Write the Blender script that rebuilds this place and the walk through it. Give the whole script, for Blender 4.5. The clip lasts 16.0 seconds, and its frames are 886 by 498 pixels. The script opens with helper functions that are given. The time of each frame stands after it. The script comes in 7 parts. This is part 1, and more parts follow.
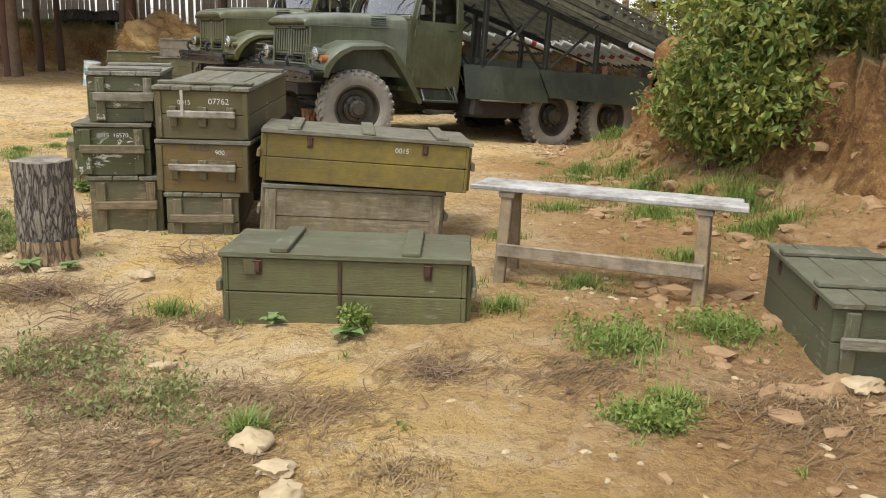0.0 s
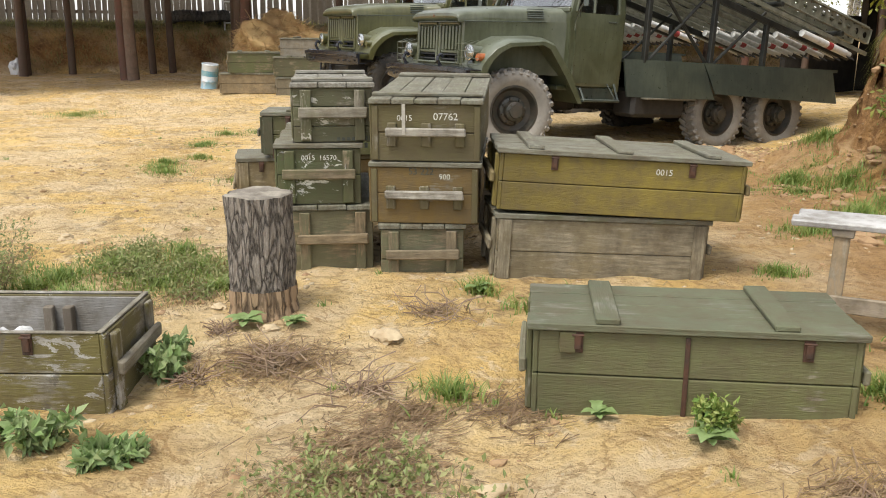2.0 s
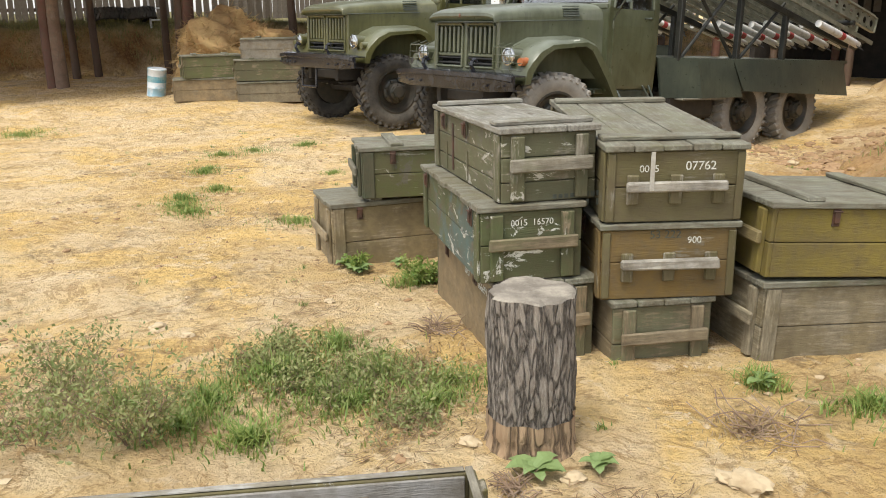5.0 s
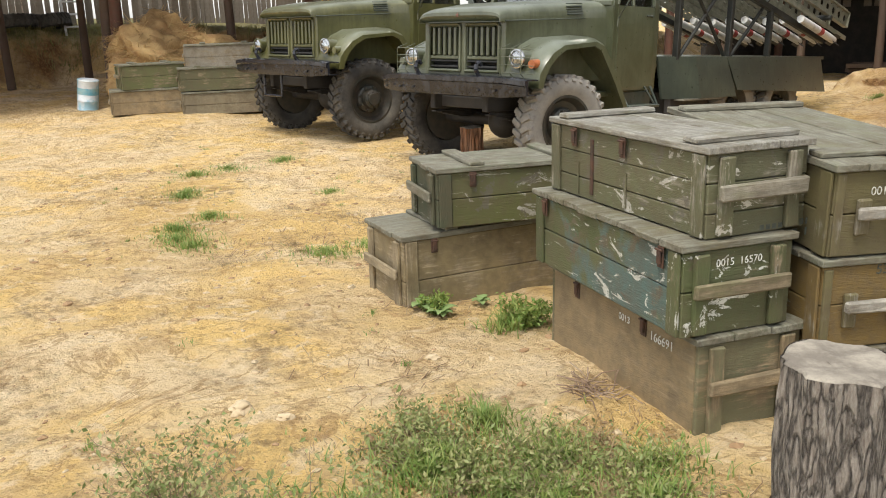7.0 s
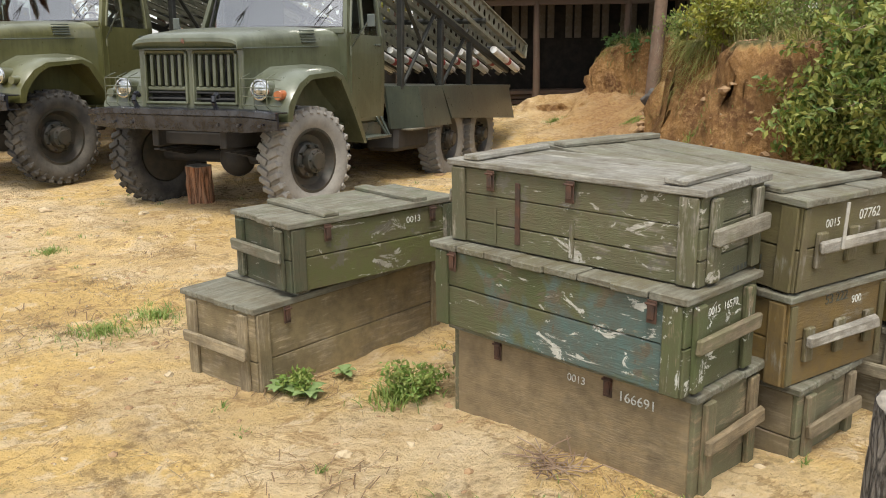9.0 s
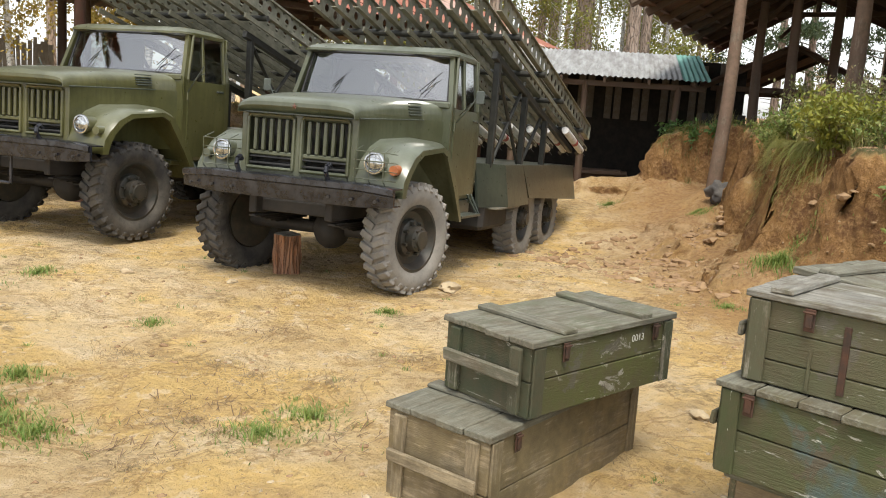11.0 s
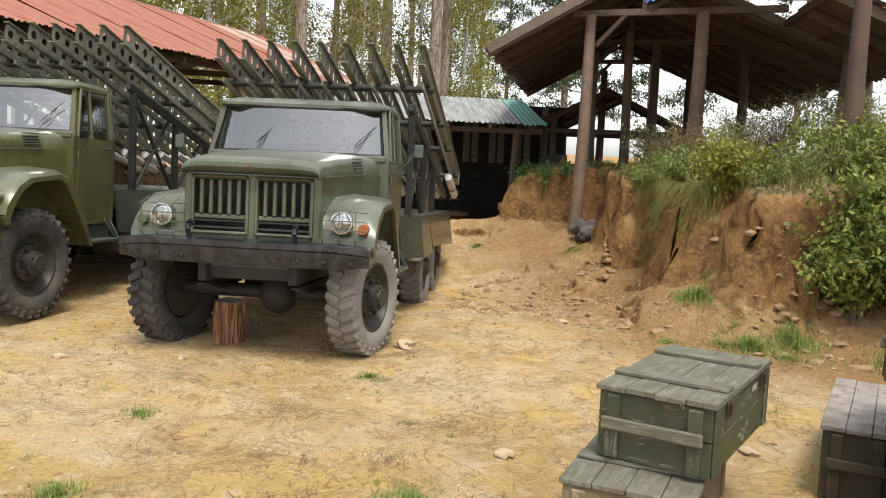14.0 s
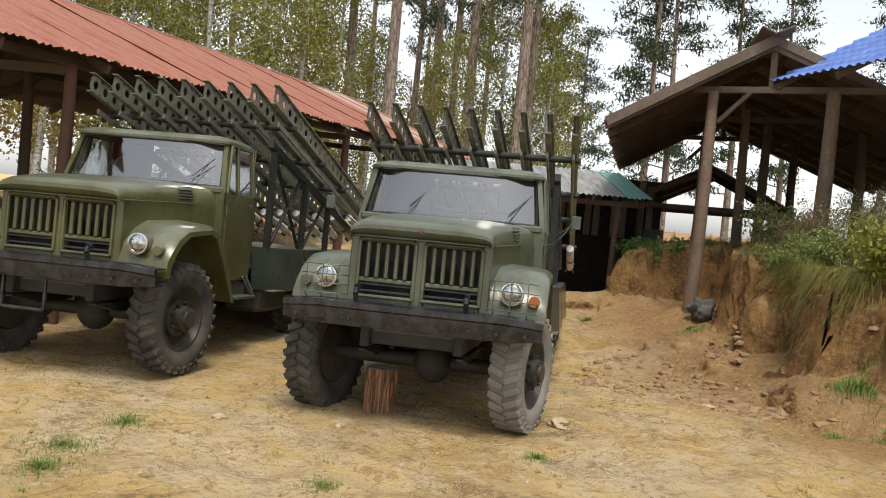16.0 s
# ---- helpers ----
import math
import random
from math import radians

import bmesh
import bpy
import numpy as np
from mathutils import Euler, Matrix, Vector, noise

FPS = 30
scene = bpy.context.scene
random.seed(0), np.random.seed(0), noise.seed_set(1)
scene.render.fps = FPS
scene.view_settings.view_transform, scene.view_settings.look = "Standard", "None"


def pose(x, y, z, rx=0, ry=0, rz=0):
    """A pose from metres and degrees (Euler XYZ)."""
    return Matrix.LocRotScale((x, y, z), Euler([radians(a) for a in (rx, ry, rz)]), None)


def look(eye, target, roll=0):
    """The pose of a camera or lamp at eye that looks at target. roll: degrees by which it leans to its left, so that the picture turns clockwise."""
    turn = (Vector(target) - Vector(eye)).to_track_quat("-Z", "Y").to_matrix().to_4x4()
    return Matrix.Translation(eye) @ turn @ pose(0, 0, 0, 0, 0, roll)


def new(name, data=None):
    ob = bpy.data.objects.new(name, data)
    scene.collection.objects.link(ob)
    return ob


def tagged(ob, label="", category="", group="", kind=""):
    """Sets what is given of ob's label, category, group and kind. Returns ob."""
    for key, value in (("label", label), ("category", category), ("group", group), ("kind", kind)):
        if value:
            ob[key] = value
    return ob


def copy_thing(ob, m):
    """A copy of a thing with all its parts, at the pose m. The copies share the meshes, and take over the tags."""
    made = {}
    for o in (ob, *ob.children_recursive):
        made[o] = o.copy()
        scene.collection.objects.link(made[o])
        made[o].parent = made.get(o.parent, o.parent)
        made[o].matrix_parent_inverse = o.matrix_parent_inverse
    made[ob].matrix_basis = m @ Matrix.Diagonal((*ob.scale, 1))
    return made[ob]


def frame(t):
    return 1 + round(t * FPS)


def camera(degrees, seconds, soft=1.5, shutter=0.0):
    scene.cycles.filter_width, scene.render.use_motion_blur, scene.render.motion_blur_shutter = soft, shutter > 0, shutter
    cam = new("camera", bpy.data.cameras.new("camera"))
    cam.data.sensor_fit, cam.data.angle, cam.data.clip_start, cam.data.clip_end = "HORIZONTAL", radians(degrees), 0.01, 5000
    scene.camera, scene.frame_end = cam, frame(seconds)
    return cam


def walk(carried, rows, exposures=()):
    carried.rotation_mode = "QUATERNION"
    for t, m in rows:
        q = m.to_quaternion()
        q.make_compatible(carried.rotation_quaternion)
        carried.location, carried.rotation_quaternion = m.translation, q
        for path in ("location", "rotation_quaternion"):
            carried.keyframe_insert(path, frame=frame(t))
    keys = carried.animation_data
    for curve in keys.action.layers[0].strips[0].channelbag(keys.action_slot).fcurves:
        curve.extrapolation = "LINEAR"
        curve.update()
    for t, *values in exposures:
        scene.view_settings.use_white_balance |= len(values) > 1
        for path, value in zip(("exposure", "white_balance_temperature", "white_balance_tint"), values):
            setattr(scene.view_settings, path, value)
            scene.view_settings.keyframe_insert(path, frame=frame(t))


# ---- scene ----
cam = camera(54.2, 16.0, soft=1.0)
METRES, EYE, TILT, LEAN, TURN = 10.7, 1.62, 0.0, 0.0, 0.0
ROWS = [
    (0.0, 0.0, 0.0, 0.0, 0.41, -13.66, -1.67),
    (0.5, -0.023, 0.0293, 0.0023, 5.04, -14.07, -0.84),
    (1.0, -0.0524, 0.0477, 0.0008, 5.8, -13.66, -1.08),
    (1.5, -0.0808, 0.0655, 0.0046, 5.62, -13.96, -0.55),
    (2.0, -0.107, 0.0942, 0.0023, 5.18, -14.26, -0.28),
    (2.5, -0.1396, 0.1133, 0.0028, 4.76, -14.26, -1.0),
    (3.0, -0.1776, 0.128, 0.0067, 4.3, -14.3, -1.04),
    (3.5, -0.2063, 0.1534, 0.0051, 3.56, -14.65, -1.03),
    (4.0, -0.2262, 0.1723, 0.0155, 2.25, -14.63, -0.79),
    (4.5, -0.2528, 0.1892, 0.0184, -0.2, -14.97, -0.48),
    (5.0, -0.2724, 0.2026, 0.0208, -2.26, -15.25, 0.85),
    (7.5, -0.3946, 0.3162, 0.0195, -14.68, -15.15, 2.02),
    (8.0, -0.4183, 0.336, 0.0228, -26.38, -14.88, 1.01),
    (8.5, -0.4328, 0.3566, 0.0201, -30.12, -13.75, 1.16),
    (9.0, -0.4487, 0.3879, 0.0216, -32.82, -13.96, 0.66),
    (9.5, -0.473, 0.4165, 0.0215, -33.48, -13.46, -3.38),
    (10.0, -0.4927, 0.4414, 0.0296, -33.56, -11.96, -4.17),
    (12.5, -0.5771, 0.5493, 0.0349, -34.51, -8.07, -2.94),
    (13.0, -0.6051, 0.5651, 0.0358, -44.0, -7.84, -3.96),
    (13.5, -0.6243, 0.5807, 0.0372, -47.71, -7.37, -4.18),
    (14.0, -0.6383, 0.6031, 0.0391, -48.97, -6.64, -2.46),
    (14.5, -0.6605, 0.624, 0.0393, -50.26, -6.85, -2.64),
    (15.0, -0.6746, 0.6432, 0.0398, -50.17, -5.0, -2.89),
    (15.5, -0.6764, 0.6649, 0.0392, -44.53, -4.57, -2.35),
    (16.0, -0.6855, 0.6893, 0.0357, -45.44, -2.52, -5.0),
]
walk(cam, [(t, pose(0, 0, EYE, TILT, LEAN, TURN) @ pose(METRES * x, METRES * y, METRES * z, 90 + pitch, roll, yaw)) for t, x, y, z, yaw, pitch, roll in ROWS],
     exposures=((0.0, 0.38), (2.0, 0.55), (5.0, 0.62), (12.5, 0.54), (14.5, 0.46), (15.5, 0.22), (16.0, 0.15)))

# ---- sky, sun and exposure ----
world = bpy.data.worlds.new("overcast_sky")
scene.world = world
world.use_nodes = True
wn, wl = world.node_tree.nodes, world.node_tree.links
sky = wn.new("ShaderNodeTexSky")
sky.sky_type = "NISHITA"
sky.sun_disc = False
SUN_EL, SUN_AZ = 66.0, 215.0
sky.sun_elevation, sky.sun_rotation = radians(SUN_EL), radians(SUN_AZ)
sky.air_density, sky.dust_density, sky.ozone_density = 1.0, 1.2, 1.0
haze = wn.new("ShaderNodeHueSaturation")
haze.inputs["Saturation"].default_value = 0.22
haze.inputs["Value"].default_value = 1.35
wl.new(sky.outputs[0], haze.inputs["Color"])
wl.new(haze.outputs[0], wn["Background"].inputs["Color"])
wn["Background"].inputs["Strength"].default_value = 0.15
sun = new("sun", bpy.data.lights.new("sun", "SUN"))
sun.data.energy, sun.data.angle, sun.data.color = 2.5, radians(20), (1.0, 0.94, 0.82)
sa, se = radians(SUN_AZ), radians(SUN_EL)
sun.matrix_world = look((math.sin(sa) * math.cos(se) * 50, math.cos(sa) * math.cos(se) * 50, math.sin(se) * 50), (0, 0, 0))

# ---- materials ----
MATS = {}


def nodes_of(name, rough=0.8, metal=0.0):
    m = bpy.data.materials.new(name)
    m.use_nodes = True
    b = m.node_tree.nodes["Principled BSDF"]
    b.inputs["Roughness"].default_value, b.inputs["Metallic"].default_value = rough, metal
    return m, m.node_tree.nodes, m.node_tree.links, b


def coords(nt, ln, scale=(1, 1, 1), space="Object"):
    tc, mp = nt.new("ShaderNodeTexCoord"), nt.new("ShaderNodeMapping")
    mp.inputs["Scale"].default_value = scale
    ln.new(tc.outputs[space], mp.inputs["Vector"])
    return mp.outputs[0]


def noise_of(nt, ln, vec, scale, detail=5.0, rough=0.6, dist=0.0):
    n = nt.new("ShaderNodeTexNoise")
    n.inputs["Scale"].default_value, n.inputs["Detail"].default_value = scale, detail
    n.inputs["Roughness"].default_value, n.inputs["Distortion"].default_value = rough, dist
    ln.new(vec, n.inputs["Vector"])
    return n.outputs["Fac"]


def step_of(nt, ln, fac, lo, hi):
    r = nt.new("ShaderNodeMapRange")
    r.inputs["From Min"].default_value, r.inputs["From Max"].default_value = lo, hi
    ln.new(fac, r.inputs["Value"])
    return r.outputs[0]


def mix_of(nt, ln, fac, a, b):
    x = nt.new("ShaderNodeMix")
    x.data_type = "RGBA"
    for v, k in ((a, 6), (b, 7)):
        if isinstance(v, tuple):
            x.inputs[k].default_value = (*v, 1)
        else:
            ln.new(v, x.inputs[k])
    if isinstance(fac, float):
        x.inputs[0].default_value = fac
    else:
        ln.new(fac, x.inputs[0])
    return x.outputs[2]


def mul_of(nt, ln, a, b, op="MULTIPLY"):
    x = nt.new("ShaderNodeMath")
    x.operation = op
    for v, k in ((a, 0), (b, 1)):
        if isinstance(v, float):
            x.inputs[k].default_value = v
        else:
            ln.new(v, x.inputs[k])
    return x.outputs[0]


def bump_of(nt, ln, b, fac, strength=0.4, dist=0.01):
    p = nt.new("ShaderNodeBump")
    p.inputs["Strength"].default_value, p.inputs["Distance"].default_value = strength, dist
    ln.new(fac, p.inputs["Height"])
    ln.new(p.outputs[0], b.inputs["Normal"])


def rand_of(nt):
    return nt.new("ShaderNodeObjectInfo").outputs["Random"]


AX = {"x": (1, 9, 9), "y": (9, 1, 9), "z": (9, 9, 1)}


def wood(name, paint, bare, wear=0.5, axis="x", rough=0.75, chips=None, dark=0.35, tint=None):
    """Painted board: paint that is worn through to bare grey wood along the grain, chipped and dirty."""
    key = ("wood", name, axis)
    if key in MATS:
        return MATS[key]
    m, nt, ln, b = nodes_of(name + "_" + axis, rough)
    vec = coords(nt, ln, AX[axis])
    off = nt.new("ShaderNodeVectorMath")
    off.operation = "ADD"
    comb = nt.new("ShaderNodeCombineXYZ")
    rnd = rand_of(nt)
    for k in range(3):
        ln.new(mul_of(nt, ln, rnd, 37.0 + 11 * k), comb.inputs[k])
    ln.new(vec, off.inputs[0])
    ln.new(comb.outputs[0], off.inputs[1])
    grain = noise_of(nt, ln, off.outputs[0], 5.5, 8, 0.7)
    fine = noise_of(nt, ln, off.outputs[0], 24, 3, 0.6)
    patch = noise_of(nt, ln, coords(nt, ln), 3.2, 6, 0.62)
    big = noise_of(nt, ln, coords(nt, ln), 1.1, 3, 0.5)
    c_bare = mix_of(nt, ln, step_of(nt, ln, grain, 0.35, 0.68), tuple(v * dark for v in bare), bare)
    c_paint = mix_of(nt, ln, step_of(nt, ln, big, 0.35, 0.65), tuple(v * 0.72 for v in paint), tuple(min(1, v * 1.22) for v in paint))
    c_paint = mix_of(nt, ln, mul_of(nt, ln, rnd, 0.35), c_paint, tuple(0.6 * p + 0.25 * q for p, q in zip(paint, bare)))
    if tint:
        old = noise_of(nt, ln, coords(nt, ln), 2.4, 5, 0.6, 0.3)
        c_paint = mix_of(nt, ln, step_of(nt, ln, old, 0.46, 0.52), c_paint, tint)
    w = mul_of(nt, ln, mul_of(nt, ln, patch, 0.6), mul_of(nt, ln, grain, 0.4), "ADD")
    worn = step_of(nt, ln, w, 0.66 - 0.26 * wear, 0.72 - 0.26 * wear)
    col = mix_of(nt, ln, worn, c_paint, c_bare)
    if chips:
        chip = noise_of(nt, ln, coords(nt, ln, tuple(0.45 + 0.55 * v / max(AX[axis]) for v in AX[axis])), 13.0, 9, 0.70, 0.8)
        area = noise_of(nt, ln, coords(nt, ln), 1.9, 3, 0.5)
        flake = mul_of(nt, ln, mul_of(nt, ln, chip, 0.72), mul_of(nt, ln, area, 0.28), "ADD")
        col = mix_of(nt, ln, step_of(nt, ln, flake, 0.588, 0.60), col, chips)
        speck = noise_of(nt, ln, off.outputs[0], 3.4, 8, 0.72, 0.5)
        col = mix_of(nt, ln, step_of(nt, ln, speck, 0.63, 0.66), col, chips)
        raw = noise_of(nt, ln, coords(nt, ln), 6.5, 8, 0.7, 0.5)
        col = mix_of(nt, ln, mul_of(nt, ln, step_of(nt, ln, raw, 0.58, 0.61), 0.8), col, tuple(0.35 * v for v in bare))
    dirt = noise_of(nt, ln, coords(nt, ln), 9, 6, 0.7)
    col = mix_of(nt, ln, mul_of(nt, ln, step_of(nt, ln, dirt, 0.40, 0.68), 0.68), col, (0.085, 0.064, 0.036))
    ln.new(col, b.inputs["Base Color"])
    bump_of(nt, ln, b, mul_of(nt, ln, mul_of(nt, ln, grain, fine, "ADD"), mul_of(nt, ln, worn, -0.3), "ADD"), 0.55, 0.006)
    MATS[key] = m
    return m


def plain(name, col, col2=None, rough=0.6, metal=0.0, scale=6.0, bump=0.2, lo=0.4, hi=0.65, spec=0.5, coat=0.0, detail=6):
    if name in MATS:
        return MATS[name]
    m, nt, ln, b = nodes_of(name, rough, metal)
    b.inputs["Specular IOR Level"].default_value = spec
    b.inputs["Coat Weight"].default_value = coat
    vec = coords(nt, ln)
    f = noise_of(nt, ln, vec, scale, detail, 0.62)
    g = noise_of(nt, ln, vec, scale * 7, 4, 0.6)
    col2 = col2 or tuple(v * 0.7 for v in col)
    c = mix_of(nt, ln, step_of(nt, ln, f, lo, hi), col, col2)
    c = mix_of(nt, ln, mul_of(nt, ln, step_of(nt, ln, g, 0.5, 0.8), 0.35), c, tuple(v * 0.55 for v in col))
    ln.new(c, b.inputs["Base Color"])
    if bump:
        bump_of(nt, ln, b, mul_of(nt, ln, f, g, "ADD"), bump, 0.004)
    MATS[name] = m
    return m


def vehicle_paint(name, col, fade):
    """Brush-painted army enamel: faded streaks, dust and a painted sky sheen on what faces up, rust specks."""
    m, nt, ln, b = nodes_of(name, 0.42)
    vec = coords(nt, ln)
    f = noise_of(nt, ln, vec, 2.2, 6, 0.6, 0.3)
    g = noise_of(nt, ln, vec, 17, 5, 0.65)
    streak = noise_of(nt, ln, coords(nt, ln, (5, 5, 0.7)), 4.5, 5, 0.6)
    c = mix_of(nt, ln, step_of(nt, ln, f, 0.36, 0.66), col, fade)
    c = mix_of(nt, ln, mul_of(nt, ln, step_of(nt, ln, streak, 0.45, 0.75), 0.45), c, tuple(v * 0.62 for v in col))
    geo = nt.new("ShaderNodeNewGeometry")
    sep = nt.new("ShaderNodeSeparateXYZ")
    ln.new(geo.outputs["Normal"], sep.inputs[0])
    # upward faces turn paler: dust, plus sky sheen mixed into the colour
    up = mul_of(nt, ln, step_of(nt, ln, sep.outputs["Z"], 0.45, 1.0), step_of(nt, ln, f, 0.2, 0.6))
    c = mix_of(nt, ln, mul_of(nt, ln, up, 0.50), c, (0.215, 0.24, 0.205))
    rust = step_of(nt, ln, noise_of(nt, ln, vec, 6.5, 7, 0.7), 0.70, 0.73)
    c = mix_of(nt, ln, rust, c, (0.10, 0.05, 0.03))
    ln.new(c, b.inputs["Base Color"])
    r = nt.new("ShaderNodeMapRange")
    r.inputs["To Min"].default_value, r.inputs["To Max"].default_value = 0.2, 0.42
    ln.new(g, r.inputs["Value"])
    ln.new(r.outputs[0], b.inputs["Roughness"])
    b.inputs["Coat Weight"].default_value = 0.35
    b.inputs["Coat Roughness"].default_value = 0.18
    bump_of(nt, ln, b, mul_of(nt, ln, f, g, "ADD"), 0.18, 0.008)
    return m


def leafy(name, a, c, rough=0.55):
    m, nt, ln, b = nodes_of(name, rough)
    geo = nt.new("ShaderNodeNewGeometry")
    f = noise_of(nt, ln, coords(nt, ln), 1.6, 3, 0.5)
    mixed = mix_of(nt, ln, geo.outputs["Random Per Island"], a, c)
    mixed = mix_of(nt, ln, mul_of(nt, ln, step_of(nt, ln, f, 0.4, 0.7), 0.4), mixed, tuple(v * 0.6 for v in a))
    ln.new(mixed, b.inputs["Base Color"])
    b.inputs["Transmission Weight"].default_value = 0.0
    b.inputs["Subsurface Weight"].default_value = 0.0
    tr = nt.new("ShaderNodeBsdfTranslucent")
    ln.new(mixed, tr.inputs["Color"])
    ms = nt.new("ShaderNodeMixShader")
    ms.inputs[0].default_value = 0.3
    ln.new(b.outputs[0], ms.inputs[1])
    ln.new(tr.outputs[0], ms.inputs[2])
    ln.new(ms.outputs[0], nt["Material Output"].inputs["Surface"])
    return m


def soil_material():
    m, nt, ln, b = nodes_of("sandy_soil", 0.95)
    b.inputs["Specular IOR Level"].default_value = 0.15
    vec = coords(nt, ln)
    big = noise_of(nt, ln, vec, 0.9, 6, 0.65, 0.5)
    mid = noise_of(nt, ln, vec, 2.6, 6, 0.65, 0.2)
    fine = noise_of(nt, ln, vec, 16, 7, 0.7)
    grit = noise_of(nt, ln, vec, 70, 4, 0.7)
    c = mix_of(nt, ln, step_of(nt, ln, big, 0.41, 0.58), (0.74, 0.510, 0.200), (0.72, 0.555, 0.330))
    c = mix_of(nt, ln, mul_of(nt, ln, step_of(nt, ln, mid, 0.49, 0.62), 0.60), c, (0.53, 0.36, 0.18))
    zone = noise_of(nt, ln, vec, 0.33, 4, 0.6, 0.7)
    c = mix_of(nt, ln, mul_of(nt, ln, step_of(nt, ln, zone, 0.50, 0.60), 0.45), c, (0.53, 0.36, 0.155))
    c = mix_of(nt, ln, mul_of(nt, ln, step_of(nt, ln, zone, 0.46, 0.36), 0.45), c, (0.76, 0.62, 0.42))
    crust = noise_of(nt, ln, vec, 4.6, 8, 0.68, 0.4)
    c = mix_of(nt, ln, mul_of(nt, ln, step_of(nt, ln, crust, 0.55, 0.60), 0.55), c, (0.78, 0.63, 0.42))
    c = mix_of(nt, ln, mul_of(nt, ln, step_of(nt, ln, crust, 0.43, 0.37), 0.40), c, (0.44, 0.28, 0.125))
    rill = mul_of(nt, ln, noise_of(nt, ln, vec, 1.5, 6, 0.62, 0.9), -0.5, "ADD")
    rill = step_of(nt, ln, mul_of(nt, ln, rill, rill), 0.00022, 0.00002)
    c = mix_of(nt, ln, mul_of(nt, ln, rill, 0.55), c, (0.33, 0.19, 0.075))
    c = mix_of(nt, ln, mul_of(nt, ln, step_of(nt, ln, fine, 0.54, 0.70), 0.62), c, (0.28, 0.17, 0.08))
    c = mix_of(nt, ln, mul_of(nt, ln, step_of(nt, ln, grit, 0.60, 0.70), 0.40), c, (0.78, 0.64, 0.43))
    litter = mul_of(nt, ln, step_of(nt, ln, noise_of(nt, ln, vec, 1.1, 7, 0.75, 0.8), 0.53, 0.64), step_of(nt, ln, fine, 0.40, 0.56))
    c = mix_of(nt, ln, mul_of(nt, ln, litter, 0.66), c, (0.19, 0.125, 0.065))
    geo = nt.new("ShaderNodeNewGeometry")
    sep = nt.new("ShaderNodeSeparateXYZ")
    ln.new(geo.outputs["Normal"], sep.inputs[0])
    cut = step_of(nt, ln, sep.outputs["Z"], 0.9, 0.62)
    clay = mix_of(nt, ln, step_of(nt, ln, mid, 0.38, 0.62), (0.36, 0.20, 0.076), (0.17, 0.088, 0.040))
    clay = mix_of(nt, ln, mul_of(nt, ln, step_of(nt, ln, fine, 0.48, 0.66), 0.75), clay, (0.47, 0.285, 0.13))
    clay = mix_of(nt, ln, mul_of(nt, ln, step_of(nt, ln, grit, 0.5, 0.66), 0.5), clay, (0.12, 0.065, 0.035))
    c = mix_of(nt, ln, cut, c, clay)
    pos = nt.new("ShaderNodeSeparateXYZ")
    ln.new(geo.outputs["Position"], pos.inputs[0])
    far1 = mul_of(nt, ln, mul_of(nt, ln, mul_of(nt, ln, pos.outputs["X"], -0.77), mul_of(nt, ln, pos.outputs["Y"], 0.64), "ADD"), -4.63, "ADD")
    far2 = mul_of(nt, ln, mul_of(nt, ln, pos.outputs["X"], -1.0), 2.1, "ADD")
    spill = mul_of(nt, ln, mul_of(nt, ln, far1, far2, "MAXIMUM"), mul_of(nt, ln, big, 1.6), "ADD")
    red = mix_of(nt, ln, step_of(nt, ln, fine, 0.42, 0.62), (0.40, 0.235, 0.105), (0.27, 0.145, 0.066))
    c = mix_of(nt, ln, mul_of(nt, ln, step_of(nt, ln, spill, 3.2, 1.7), mul_of(nt, ln, mul_of(nt, ln, cut, -1.0), 0.85, "ADD")), c, red)
    turf = mul_of(nt, ln, step_of(nt, ln, pos.outputs["Z"], 1.25, 1.6), step_of(nt, ln, sep.outputs["Z"], 0.7, 0.9))
    c = mix_of(nt, ln, mul_of(nt, ln, turf, 0.85), c, (0.10, 0.105, 0.045))
    ln.new(c, b.inputs["Base Color"])
    h = mul_of(nt, ln, mul_of(nt, ln, mid, 1.3), mul_of(nt, ln, mul_of(nt, ln, fine, 0.9), mul_of(nt, ln, mul_of(nt, ln, grit, 0.22), mul_of(nt, ln, crust, 0.9), "ADD"), "ADD"), "ADD")
    bump_of(nt, ln, b, h, 1.0, 0.085)
    return m


def glass_material():
    m, nt, ln, b = nodes_of("window_glass", 0.04)
    b.inputs["Base Color"].default_value = (0.75, 0.82, 0.80, 1)
    gl, tr, ms = nt.new("ShaderNodeBsdfGlossy"), nt.new("ShaderNodeBsdfTransparent"), nt.new("ShaderNodeMixShader")
    gl.inputs["Roughness"].default_value = 0.06
    tr.inputs["Color"].default_value = (0.62, 0.68, 0.66, 1)
    lw = nt.new("ShaderNodeFresnel")
    lw.inputs["IOR"].default_value = 1.85
    ln.new(mul_of(nt, ln, lw.outputs[0], 0.22, "ADD"), ms.inputs[0])
    ln.new(tr.outputs[0], ms.inputs[1])
    ln.new(gl.outputs[0], ms.inputs[2])
    ln.new(ms.outputs[0], nt["Material Output"].inputs["Surface"])
    return m


